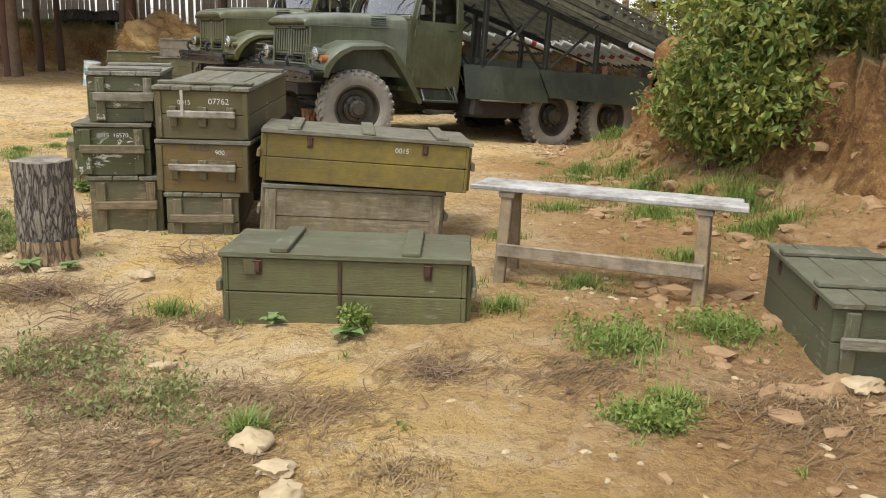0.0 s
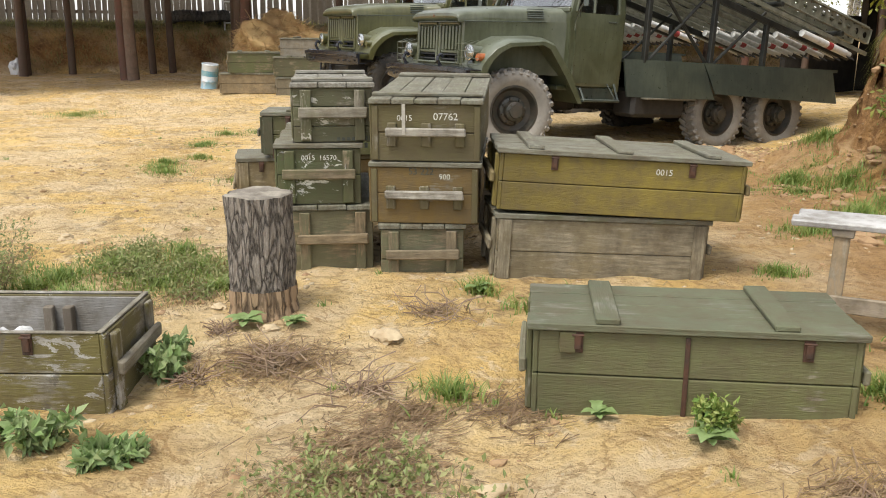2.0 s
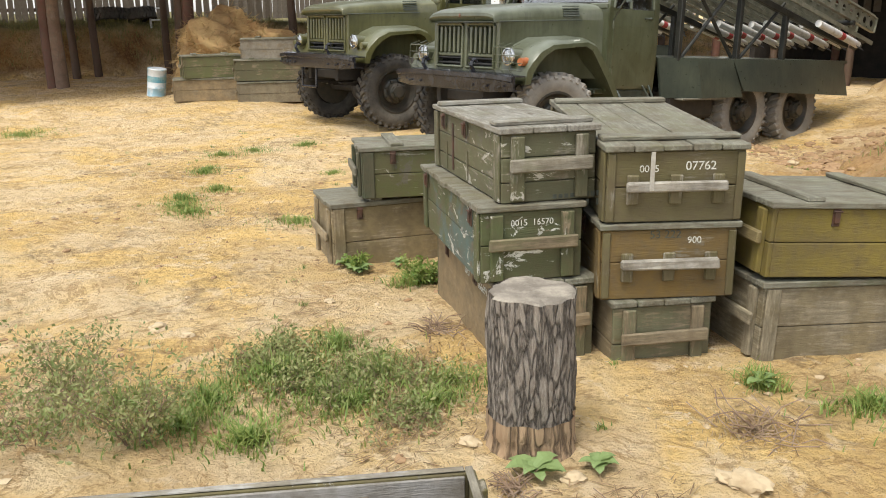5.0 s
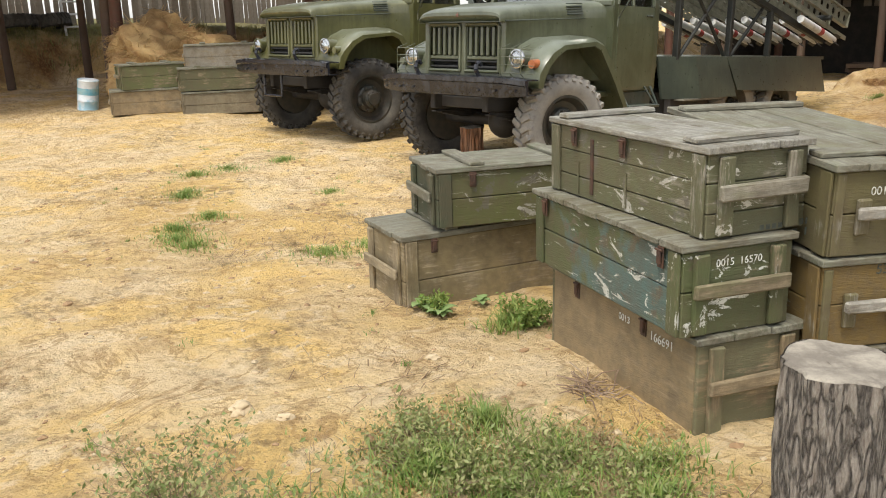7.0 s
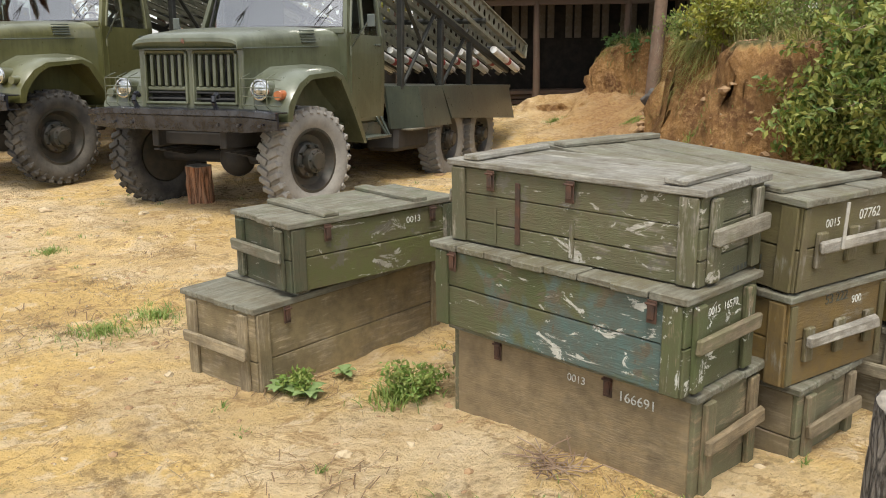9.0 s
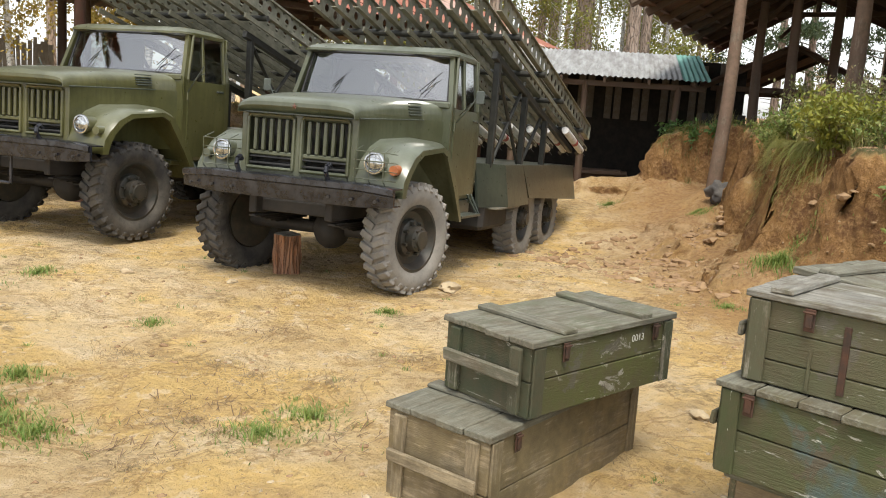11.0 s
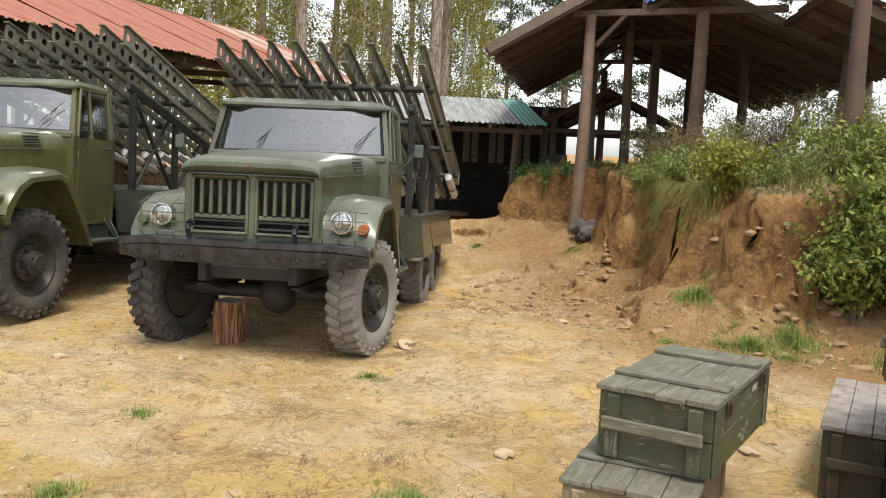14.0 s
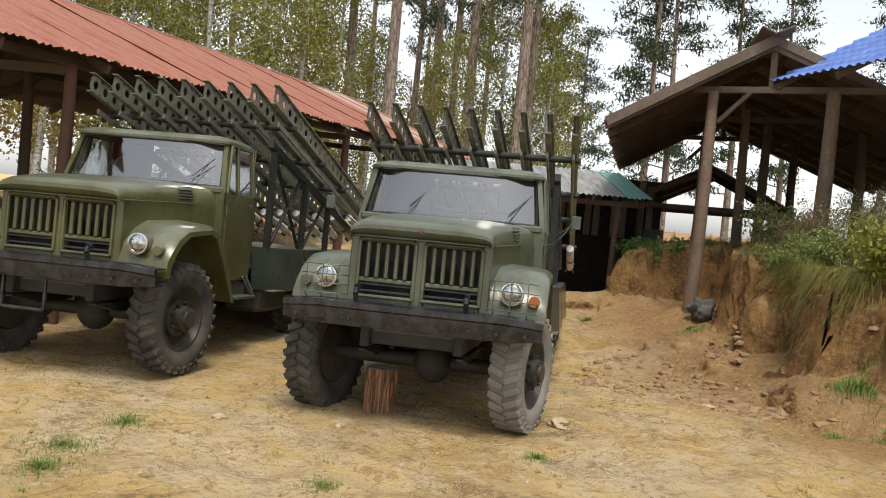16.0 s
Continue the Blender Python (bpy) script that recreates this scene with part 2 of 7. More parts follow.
def roof_material(name, col, fade, streaks=None):
    m, nt, ln, b = nodes_of(name, 0.65, 0.15)
    vec = coords(nt, ln)
    f = noise_of(nt, ln, coords(nt, ln, (3, 0.6, 0.6)), 1.6, 7, 0.65, 0.3)
    g = noise_of(nt, ln, vec, 9, 6, 0.65)
    c = mix_of(nt, ln, step_of(nt, ln, f, 0.36, 0.64), col, fade)
    if streaks:
        s = noise_of(nt, ln, coords(nt, ln, (0.8, 0.1, 0.1)), 1.0, 3, 0.5)
        c = mix_of(nt, ln, mul_of(nt, ln, step_of(nt, ln, s, 0.58, 0.66), 0.8), c, streaks)
    c = mix_of(nt, ln, mul_of(nt, ln, step_of(nt, ln, g, 0.5, 0.75), 0.5), c, tuple(v * 0.5 for v in col))
    ln.new(c, b.inputs["Base Color"])
    bump_of(nt, ln, b, g, 0.2, 0.01)
    return m


BARE = (0.27, 0.215, 0.135)
GREY = (0.29, 0.265, 0.205)
M_SOIL = soil_material()
M_GLASS = glass_material()
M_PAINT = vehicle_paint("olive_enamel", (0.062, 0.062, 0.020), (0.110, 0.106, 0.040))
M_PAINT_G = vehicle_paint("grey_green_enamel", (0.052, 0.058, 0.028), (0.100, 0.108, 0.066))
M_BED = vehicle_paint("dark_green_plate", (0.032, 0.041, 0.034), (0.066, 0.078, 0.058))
M_BUMPER = plain("black_bumper_paint", (0.008, 0.008, 0.011), (0.034, 0.036, 0.043), 0.20, 0.0, 7, 0.12, spec=0.55)
M_TYRE = plain("dusty_rubber", (0.032, 0.031, 0.030), (0.125, 0.113, 0.094), 0.88, 0.0, 3.5, 0.3, 0.35, 0.72, 0.3)
M_TYRE_G = plain("sun_bleached_rubber", (0.185, 0.175, 0.158), (0.29, 0.272, 0.240), 0.9, 0.0, 3.5, 0.25, 0.35, 0.7, 0.3)
M_RIM = plain("rusty_green_rim", (0.030, 0.031, 0.025), (0.060, 0.048, 0.036), 0.5, 0.1, 9, 0.2)
M_UNDER = plain("oily_chassis", (0.020, 0.019, 0.018), (0.035, 0.030, 0.026), 0.7, 0.1, 8, 0.2)
M_STEEL = plain("painted_steel_frame", (0.017, 0.018, 0.015), (0.036, 0.036, 0.030), 0.5, 0.2, 7, 0.2)
M_RAIL = plain("olive_launch_rail", (0.14, 0.14, 0.095), (0.24, 0.23, 0.175), 0.45, 0.1, 6, 0.2)
M_WHITE = plain("white_tube_paint", (0.62, 0.62, 0.60), (0.42, 0.40, 0.37), 0.5, 0.0, 10, 0.1, 0.5, 0.7)
M_STAR = plain("faded_star_paint", (0.16, 0.05, 0.035), (0.09, 0.06, 0.035), 0.6, 0, 30, 0.0)
M_RED = plain("red_band_paint", (0.34, 0.03, 0.03), (0.22, 0.03, 0.03), 0.5)
M_CHROME = plain("tarnished_chrome", (0.55, 0.55, 0.54), (0.40, 0.40, 0.38), 0.2, 1.0, 12, 0.05)
M_LENS = plain("lamp_lens", (0.55, 0.56, 0.55), (0.16, 0.17, 0.17), 0.1, 0.85, 20, 0.1, 0.4, 0.65, 0.8, 0.6)
M_AMBER = plain("amber_lens", (0.40, 0.125, 0.035), (0.30, 0.09, 0.03), 0.3, 0.0, 12, 0.05)
M_BLACK = plain("black_rubber", (0.012, 0.012, 0.012), (0.03, 0.03, 0.03), 0.6)
M_SEAT = plain("cab_lining", (0.035, 0.036, 0.032), (0.06, 0.058, 0.05), 0.8)
M_IRON = plain("rusty_iron", (0.095, 0.046, 0.028), (0.05, 0.034, 0.026), 0.75, 0.3, 20, 0.3)
M_STENCIL = plain("white_stencil_paint", (0.62, 0.62, 0.57), (0.22, 0.22, 0.16), 0.7, 0, 60, 0.0, 0.48, 0.66)
M_BLACKPAINT = plain("black_stencil_paint", (0.03, 0.035, 0.03), (0.07, 0.08, 0.06), 0.7, 0, 40, 0.0)
M_BARK = None


def bark_material(name, a, c, scale=(9, 9, 1.6), depth=0.03):
    m, nt, ln, b = nodes_of(name, 0.92)
    vec = coords(nt, ln, scale)
    vo = nt.new("ShaderNodeTexVoronoi")
    vo.feature = "DISTANCE_TO_EDGE"
    vo.inputs["Scale"].default_value = 2.2
    warp = nt.new("ShaderNodeVectorMath")
    warp.operation = "ADD"
    n2 = nt.new("ShaderNodeTexNoise")
    n2.inputs["Scale"].default_value, n2.inputs["Detail"].default_value = 1.6, 5
    ln.new(vec, n2.inputs["Vector"])
    ln.new(vec, warp.inputs[0])
    ln.new(n2.outputs["Color"], warp.inputs[1])
    ln.new(warp.outputs[0], vo.inputs["Vector"])
    e = step_of(nt, ln, mul_of(nt, ln, vo.outputs["Distance"], mul_of(nt, ln, noise_of(nt, ln, vec, 5, 6, 0.75), 0.42), "ADD"), 0.16, 0.36)
    f = noise_of(nt, ln, vec, 6, 6, 0.7)
    col = mix_of(nt, ln, e, tuple(v * 0.20 for v in a), mix_of(nt, ln, step_of(nt, ln, f, 0.35, 0.68), a, c))
    ln.new(col, b.inputs["Base Color"])
    bump_of(nt, ln, b, mul_of(nt, ln, e, mul_of(nt, ln, f, 0.7), "ADD"), 0.9, depth)
    return m


M_BARK = bark_material("pine_bark", (0.22, 0.18, 0.145), (0.44, 0.395, 0.335), (15, 15, 3.2), 0.05)
M_BARK_RED = bark_material("upper_pine_bark", (0.27, 0.19, 0.14), (0.40, 0.33, 0.27), (4, 4, 0.8), 0.02)
M_BIRCH = bark_material("birch_bark", (0.50, 0.48, 0.44), (0.66, 0.64, 0.60), (2, 2, 5), 0.005)
M_CUT = plain("sawn_end_grain", (0.15, 0.13, 0.105), (0.29, 0.26, 0.21), 0.9, 0, 11, 0.6)
M_STUMP = bark_material("split_pine", (0.36, 0.15, 0.065), (0.30, 0.19, 0.12), (7, 7, 0.7), 0.02)
M_POLE = wood("weathered_pole", (0.185, 0.115, 0.078), (0.25, 0.19, 0.14), 0.5, "z")
M_POLE_RED = wood("red_brown_pole", (0.125, 0.050, 0.034), (0.15, 0.095, 0.07), 0.3, "z")
M_BEAM = wood("dark_roof_timber", (0.095, 0.055, 0.038), (0.13, 0.095, 0.07), 0.4, "x")
M_BEAM_L = wood("pale_roof_timber", (0.145, 0.105, 0.078), (0.21, 0.175, 0.14), 0.4, "x")
M_PLANKWALL = wood("grey_plank", (0.15, 0.125, 0.10), (0.23, 0.20, 0.165), 0.5, "z")
M_RUST = roof_material("rusted_roof_sheet", (0.27, 0.080, 0.048), (0.34, 0.165, 0.115), (0.38, 0.28, 0.23))
M_RUST_PALE = roof_material("pale_rusted_sheet", (0.46, 0.37, 0.32), (0.36, 0.19, 0.14))
M_ZINC = roof_material("zinc_roof_sheet", (0.40, 0.41, 0.405), (0.20, 0.19, 0.18))
M_TEAL = roof_material("teal_roof_sheet", (0.16, 0.38, 0.32), (0.24, 0.45, 0.40))
M_BLUE = roof_material("blue_tile_sheet", (0.09, 0.17, 0.48), (0.15, 0.24, 0.56))
M_DARKROOF = roof_material("sooty_roof_sheet", (0.105, 0.088, 0.08), (0.21, 0.115, 0.08))
M_STONE = plain("pale_stone", (0.45, 0.36, 0.23), (0.36, 0.27, 0.16), 0.9, 0, 8, 0.5)
M_CLOD = plain("clay_clod", (0.33, 0.215, 0.115), (0.23, 0.14, 0.072), 0.95, 0, 9, 0.5)
M_ROCK = plain("dark_concrete_lump", (0.060, 0.055, 0.052), (0.12, 0.108, 0.095), 0.95, 0, 5, 0.7)
M_STRAW = leafy("dry_straw", (0.44, 0.34, 0.19), (0.25, 0.165, 0.085), 0.9)
M_HAY = plain("hay_heap", (0.50, 0.34, 0.15), (0.36, 0.21, 0.09), 0.95, 0, 3, 0.8)
M_GRASS = leafy("yard_grass", (0.12, 0.22, 0.035), (0.30, 0.33, 0.09))
M_RIMGRASS = leafy("rim_grass", (0.22, 0.25, 0.05), (0.42, 0.36, 0.12))
M_GRASS_DRY = leafy("bank_grass", (0.17, 0.19, 0.05), (0.36, 0.28, 0.11))
M_WEED = leafy("grey_green_weed", (0.16, 0.22, 0.06), (0.36, 0.34, 0.15))
M_LEAF = leafy("bush_leaf", (0.080, 0.155, 0.028), (0.34, 0.33, 0.075))
M_LEAF_B = leafy("birch_leaf", (0.30, 0.27, 0.045), (0.16, 0.20, 0.045))
M_LEAF_Y = leafy("autumn_leaf", (0.40, 0.26, 0.04), (0.26, 0.22, 0.05))
M_NEEDLE = leafy("pine_needles", (0.035, 0.065, 0.022), (0.075, 0.10, 0.038))
M_TWIG = plain("dry_twig", (0.17, 0.11, 0.07), (0.26, 0.19, 0.13), 0.9)


# ---- mesh helpers ----
def finish(bm, name, mat, angle=None):
    me = bpy.data.meshes.new(name)
    bm.normal_update()
    bm.to_mesh(me)
    bm.free()
    if mat:
        me.materials.append(mat)
    if angle:
        me.shade_smooth()
        me.set_sharp_from_angle(angle=radians(angle))
    return me


def part(name, bm, mat, parent, label="", angle=None):
    me = bm if isinstance(bm, bpy.types.Mesh) else finish(bm, name, mat, angle)
    ob = new(name, me)
    if parent:
        ob.parent = parent
    if label:
        ob["label"] = label
    return ob


def thing(name, m, label, category, group="", kind=""):
    ob = new(name)
    ob.empty_display_size = 0.1
    ob.matrix_world = m
    return tagged(ob, label, category, group, kind)


def cb(bm, x0, x1, y0, y1, z0, z1, b=0.004, m=None, jit=0.0):
    """A box with chamfered edges."""
    lo, hi = Vector((x0, y0, z0)), Vector((x1, y1, z1))
    b = min(b, 0.3 * min(hi - lo))
    vs = {}
    for sx in (0, 1):
        for sy in (0, 1):
            for sz in (0, 1):
                s = (sx, sy, sz)
                j = Vector((random.uniform(-jit, jit), random.uniform(-jit, jit), random.uniform(-jit, jit)))
                for k in range(3):
                    p = Vector([(hi if s[i] else lo)[i] + (0 if i == k else (-b if s[i] else b)) for i in range(3)]) + j
                    vs[s, k] = bm.verts.new(m @ p if m else p)
    corners = [(a, c) for a in (0, 1) for c in (0, 1)]

    def face(keys):
        try:
            bm.faces.new([vs[q] for q in keys])
        except ValueError:
            pass

    for k in range(3):
        i, j = (k + 1) % 3, (k + 2) % 3
        for s in (0, 1):
            def at(a, c):
                q = [0, 0, 0]
                q[k], q[i], q[j] = s, a, c
                return tuple(q)
            loop = [(at(0, 0), k), (at(1, 0), k), (at(1, 1), k), (at(0, 1), k)]
            face(loop if s else loop[::-1])
    for k in range(3):
        i, j = (k + 1) % 3, (k + 2) % 3
        for a, c in corners:
            def at2(s):
                q = [0, 0, 0]
                q[k], q[i], q[j] = s, a, c
                return tuple(q)
            loop = [(at2(0), i), (at2(1), i), (at2(1), j), (at2(0), j)]
            face(loop if (a == c) else loop[::-1])
    for sx in (0, 1):
        for sy in (0, 1):
            for sz in (0, 1):
                s = (sx, sy, sz)
                loop = [(s, 0), (s, 1), (s, 2)]
                face(loop if (sx + sy + sz) % 2 else loop[::-1])
    return bm


def box_mesh(x0, x1, y0, y1, z0, z1, b=0.004, jit=0.0):
    return cb(bmesh.new(), x0, x1, y0, y1, z0, z1, b, None, jit)


def rod(bm, p0, p1, r0, r1=None, n=10, cap=True):
    """A tapered round bar from p0 to p1."""
    p0, p1 = Vector(p0), Vector(p1)
    r1 = r0 if r1 is None else r1
    q = (p1 - p0).to_track_quat("Z", "Y")
    rings = []
    for p, r in ((p0, r0), (p1, r1)):
        rings.append([bm.verts.new(p + q @ Vector((r * math.cos(2 * math.pi * k / n), r * math.sin(2 * math.pi * k / n), 0))) for k in range(n)])
    for k in range(n):
        bm.faces.new((rings[0][k], rings[0][(k + 1) % n], rings[1][(k + 1) % n], rings[1][k]))
    if cap:
        bm.faces.new(rings[0][::-1])
        bm.faces.new(rings[1])
    return bm


def pipe(bm, pts, r, n=8):
    for a, c in zip(pts, pts[1:]):
        rod(bm, a, c, r, r, n)
    return bm


def beam(bm, p0, p1, w, h, b=0.004, up=(0, 0, 1)):
    """A square-edged bar from p0 to p1, w wide and h high."""
    p0, p1 = Vector(p0), Vector(p1)
    d = p1 - p0
    x = d.normalized()
    y = Vector(up).cross(x)
    y = y.normalized() if y.length > 1e-4 else Vector((0, 1, 0))
    z = x.cross(y)
    m = Matrix((x, y, z)).transposed().to_4x4()
    m.translation = p0
    return cb(bm, 0, d.length, -w / 2, w / 2, -h / 2, h / 2, b, m)


def prism(bm, prof, y0, y1):
    """A polygon in x and z, drawn out along y."""
    a = [bm.verts.new((x, y0, z)) for x, z in prof]
    c = [bm.verts.new((x, y1, z)) for x, z in prof]
    n = len(prof)
    for k in range(n):
        bm.faces.new((a[k], a[(k + 1) % n], c[(k + 1) % n], c[k]))
    bm.faces.new(a[::-1])
    bm.faces.new(c)
    bmesh.ops.recalc_face_normals(bm, faces=bm.faces)
    return bm


def loft(bm, rings, closed=True, caps=True):
    vs = [[bm.verts.new(p) for p in ring] for ring in rings]
    n = len(vs[0])
    for r0, r1 in zip(vs, vs[1:]):
        for k in range(n if closed else n - 1):
            bm.faces.new((r0[k], r0[(k + 1) % n], r1[(k + 1) % n], r1[k]))
    if caps:
        bm.faces.new(vs[0][::-1])
        bm.faces.new(vs[-1])
    bmesh.ops.recalc_face_normals(bm, faces=bm.faces)
    return bm


def revolve(bm, prof, n=32, axis="y"):
    """A profile of radius and offset turned round the y axis."""
    rings = []
    for k in range(n):
        a = 2 * math.pi * k / n
        rings.append([bm.verts.new((r * math.cos(a), o, r * math.sin(a))) for r, o in prof])
    for k in range(n):
        for i in range(len(prof) - 1):
            bm.faces.new((rings[k][i], rings[k][i + 1], rings[(k + 1) % n][i + 1], rings[(k + 1) % n][i]))
    bmesh.ops.remove_doubles(bm, verts=bm.verts, dist=1e-5)
    bmesh.ops.recalc_face_normals(bm, faces=bm.faces)
    return bm


def text_mesh(words, size, mat):
    cu = bpy.data.curves.new("lettering", "FONT")
    cu.body, cu.size, cu.extrude, cu.align_x, cu.align_y = words, size, 0.0008, "CENTER", "CENTER"
    ob = bpy.data.objects.new("lettering", cu)
    scene.collection.objects.link(ob)
    me = bpy.data.meshes.new_from_object(ob.evaluated_get(bpy.context.evaluated_depsgraph_get()))
    bpy.data.objects.remove(ob)
    me.materials.clear()
    me.materials.append(mat)
    return me


# ---- ground: one sheet with the yard, the cut banks and the land behind ----
SHED_O, SHED_D = np.array((-4.0, 17.3)), np.array((0.914, 0.407))
SHED_N = np.array((-0.407, 0.914))
BANK = [(3.4, -6), (3.3, 3), (3.2, 6), (3.0, 7.3), (2.65, 8.4), (2.3, 9.6), (2.45, 11.0), (3.7, 12.5), (5.3, 13.5), (6.5, 13.9), (6.9, 14.7), (5.9, 15.5), (5.8, 16.2), (8.0, 16.2), (13, 17.4), (60, 19), (60, -6)]


def smooth(a, b, v):
    t = np.clip((v - a) / (b - a), 0, 1)
    return t * t * (3 - 2 * t)


def bank_depth(x, y):
    """How far a place lies inside the edge of the right-hand bank; negative outside it."""
    pts = np.array(BANK, float)
    best = np.full(np.shape(x), 1e9)
    inside = np.zeros(np.shape(x), bool)
    for (ax, ay), (bx, by) in zip(pts, np.roll(pts, -1, 0)):
        dx, dy = bx - ax, by - ay
        t = np.clip(((x - ax) * dx + (y - ay) * dy) / (dx * dx + dy * dy), 0, 1)
        best = np.minimum(best, np.hypot(x - ax - t * dx, y - ay - t * dy))
        cross = (ay > y) != (by > y)
        with np.errstate(divide="ignore", invalid="ignore"):
            inside ^= cross & (x < (bx - ax) * (y - ay) / (by - ay if by != ay else 1e-9) + ax)
    return np.where(inside, best, -best)


def bell(x, y, cx, cy, s):
    return np.exp(-((x - cx) ** 2 + (y - cy) ** 2) / (2 * s * s))


def waves(x, y):
    return (0.5 * np.sin(1.7 * x + 0.6 * y + 1) * np.sin(1.3 * y - 0.4 * x) + 0.3 * np.sin(3.9 * x - 2.2 * y) * np.sin(3.1 * y + 1.1 * x + 2)
            + 0.18 * np.sin(8.3 * x + 3 * y) * np.sin(7.1 * y - 2 * x + 1))


def ground_z(x, y):
    x, y = np.asarray(x, float), np.asarray(y, float)
    z = 0.20 + 0.03 * waves(x, y) * np.exp(-(x * x + y * y) / 4000)
    z = z - 0.07 * bell(x, y, -1.6, 12.4, 1.3) - 0.24 * bell(x, y, 2.4, 14.2, 1.5) - 0.06 * bell(x, y, -3.0, 10.2, 1.6)
    z = z + 0.28 * smooth(14, 21, y) * smooth(-3.0, -6.5, x) + 0.22 * bell(x, y, 6.0, 17.0, 1.7) + 0.26 * bell(x, y, 5.9, 14.5, 0.7) + 0.05 * bell(x, y, 0.5, 3.2, 0.9)
    d = bank_depth(x, y) + 0.20 * np.sin(1.9 * y + 0.7) + 0.16 * np.sin(2.7 * x + 3.3 * y) + 0.10 * np.sin(5.1 * y - 1.7 * x)
    low = 1 - 0.35 * smooth(8.5, 5.0, y)
    notch = 1 - 0.3 * bell(x, y, 6.1, 15.8, 0.6)
    bank = 0.40 * smooth(-1.0, 0.15, d) + low * notch * (1.14 * smooth(0.02, 0.46, d) + 0.38 * smooth(0.7, 3.0, d))
    z = z + bank * smooth(-30, -2, y + 20) + 0.0
    u = (x - SHED_O[0]) * SHED_D[0] + (y - SHED_O[1]) * SHED_D[1]
    v = (x - SHED_O[0]) * SHED_N[0] + (y - SHED_O[1]) * SHED_N[1] + 0.2 * np.sin(1.3 * u) + 0.08 * np.sin(4.1 * u)
    v = v - 4.0 * smooth(2.0, -2.0, u)
    back = smooth(4.6, 5.5, v) * smooth(20, 12, u)
    z = z + 1.25 * back + 0.6 * smooth(20, 90, np.hypot(x, y - 8))
    return z


def ground_at(x, y):
    return float(ground_z(np.array([x]), np.array([y]))[0])


def spread(lo, hi, step, far):
    mid = list(np.arange(lo, hi, step))
    d, out = step, []
    p = hi
    while p < far:
        out.append(p)
        d *= 1.22
        p += d
    d, left, p = step, [], lo - step
    while p > -far:
        left.append(p)
        d *= 1.22
        p -= d
    return np.array(left[::-1] + mid + out)


gx, gy = spread(-11, 9, 0.068, 900), spread(-2, 22, 0.068, 900)
GX, GY = np.meshgrid(gx, gy)
GZ = ground_z(GX, GY)
near = (np.abs(GX + 1) < 11) & (np.abs(GY - 10) < 13)
bumpy = np.zeros_like(GZ)
for iy, ix in np.argwhere(near):
    p = Vector((GX[iy, ix], GY[iy, ix], 0))
    bumpy[iy, ix] = 0.020 * noise.noise(p * 1.3) + 0.016 * noise.noise(p * 3.1) + 0.013 * noise.noise(p * 6.3) + 0.008 * noise.noise(p * 13.0) - 0.03 * max(0.0, 0.16 - abs(noise.noise(p * 0.9 + Vector((3, 1, 0)))))
steep = np.clip(np.hypot(*np.gradient(GZ, 0.068)) - 0.25, 0, 1) * near
crumble = np.zeros_like(GZ)
for iy, ix in np.argwhere(steep > 0.05):
    p = Vector((GX[iy, ix], GY[iy, ix], GZ[iy, ix]))
    crumble[iy, ix] = 0.22 * noise.noise(p * 1.5) + 0.17 * noise.noise(p * 3.9) + 0.10 * noise.noise(p * 8.0)
GZ = GZ + bumpy + crumble * steep
W = len(gx)
shift = np.zeros((2,) + GZ.shape)
for iy, ix in np.argwhere(steep > 0.05):
    p = Vector((GX[iy, ix], GY[iy, ix], GZ[iy, ix] * 1.6 + 9))
    for k in (0, 1):
        q = p + Vector((17.0 * k, 0, 0))
        shift[k, iy, ix] = 0.14 * noise.noise(q * 1.7) + 0.11 * noise.noise(q * 4.1) + 0.06 * noise.noise(q * 9.0)
verts = np.stack([GX + shift[0] * np.minimum(1, steep * 2), GY + shift[1] * np.minimum(1, steep * 2), GZ], -1).reshape(-1, 3)
idx = np.arange(W * len(gy)).reshape(len(gy), W)
quads = np.stack([idx[:-1, :-1], idx[:-1, 1:], idx[1:, 1:], idx[1:, :-1]], -1).reshape(-1, 4)
me = bpy.data.meshes.new("ground")
me.from_pydata(verts.tolist(), [], quads.tolist())
me.materials.append(M_SOIL)
me.shade_smooth()
tagged(new("ground", me), "trodden sandy yellow soil with clay banks and dry litter", "ground", kind="structure")


def lie(x, y):
    """Height of the soil as built."""
    i = int(np.clip(np.searchsorted(gx, x) - 1, 0, W - 2))
    j = int(np.clip(np.searchsorted(gy, y) - 1, 0, len(gy) - 2))
    fx, fy = (x - gx[i]) / (gx[i + 1] - gx[i]), (y - gy[j]) / (gy[j + 1] - gy[j])
    return float((GZ[j, i] * (1 - fx) + GZ[j, i + 1] * fx) * (1 - fy) + (GZ[j + 1, i] * (1 - fx) + GZ[j + 1, i + 1] * fx) * fy)


# ---- crates ----
def lettering(crate, words, size, x, z, y, face, mat=None):
    """Stencilled words on a crate: face 'side' looks along -y, 'end' along -x."""
    ob = part("lettering", text_mesh(words, size, mat or M_STENCIL), None, crate, "stencilled " + ("white" if not mat else "black") + " lettering")
    ob.matrix_local = pose(x, y, z, 90, 0, 0) if face == "side" else pose(x, y, z, 90, 0, -90)
    return ob


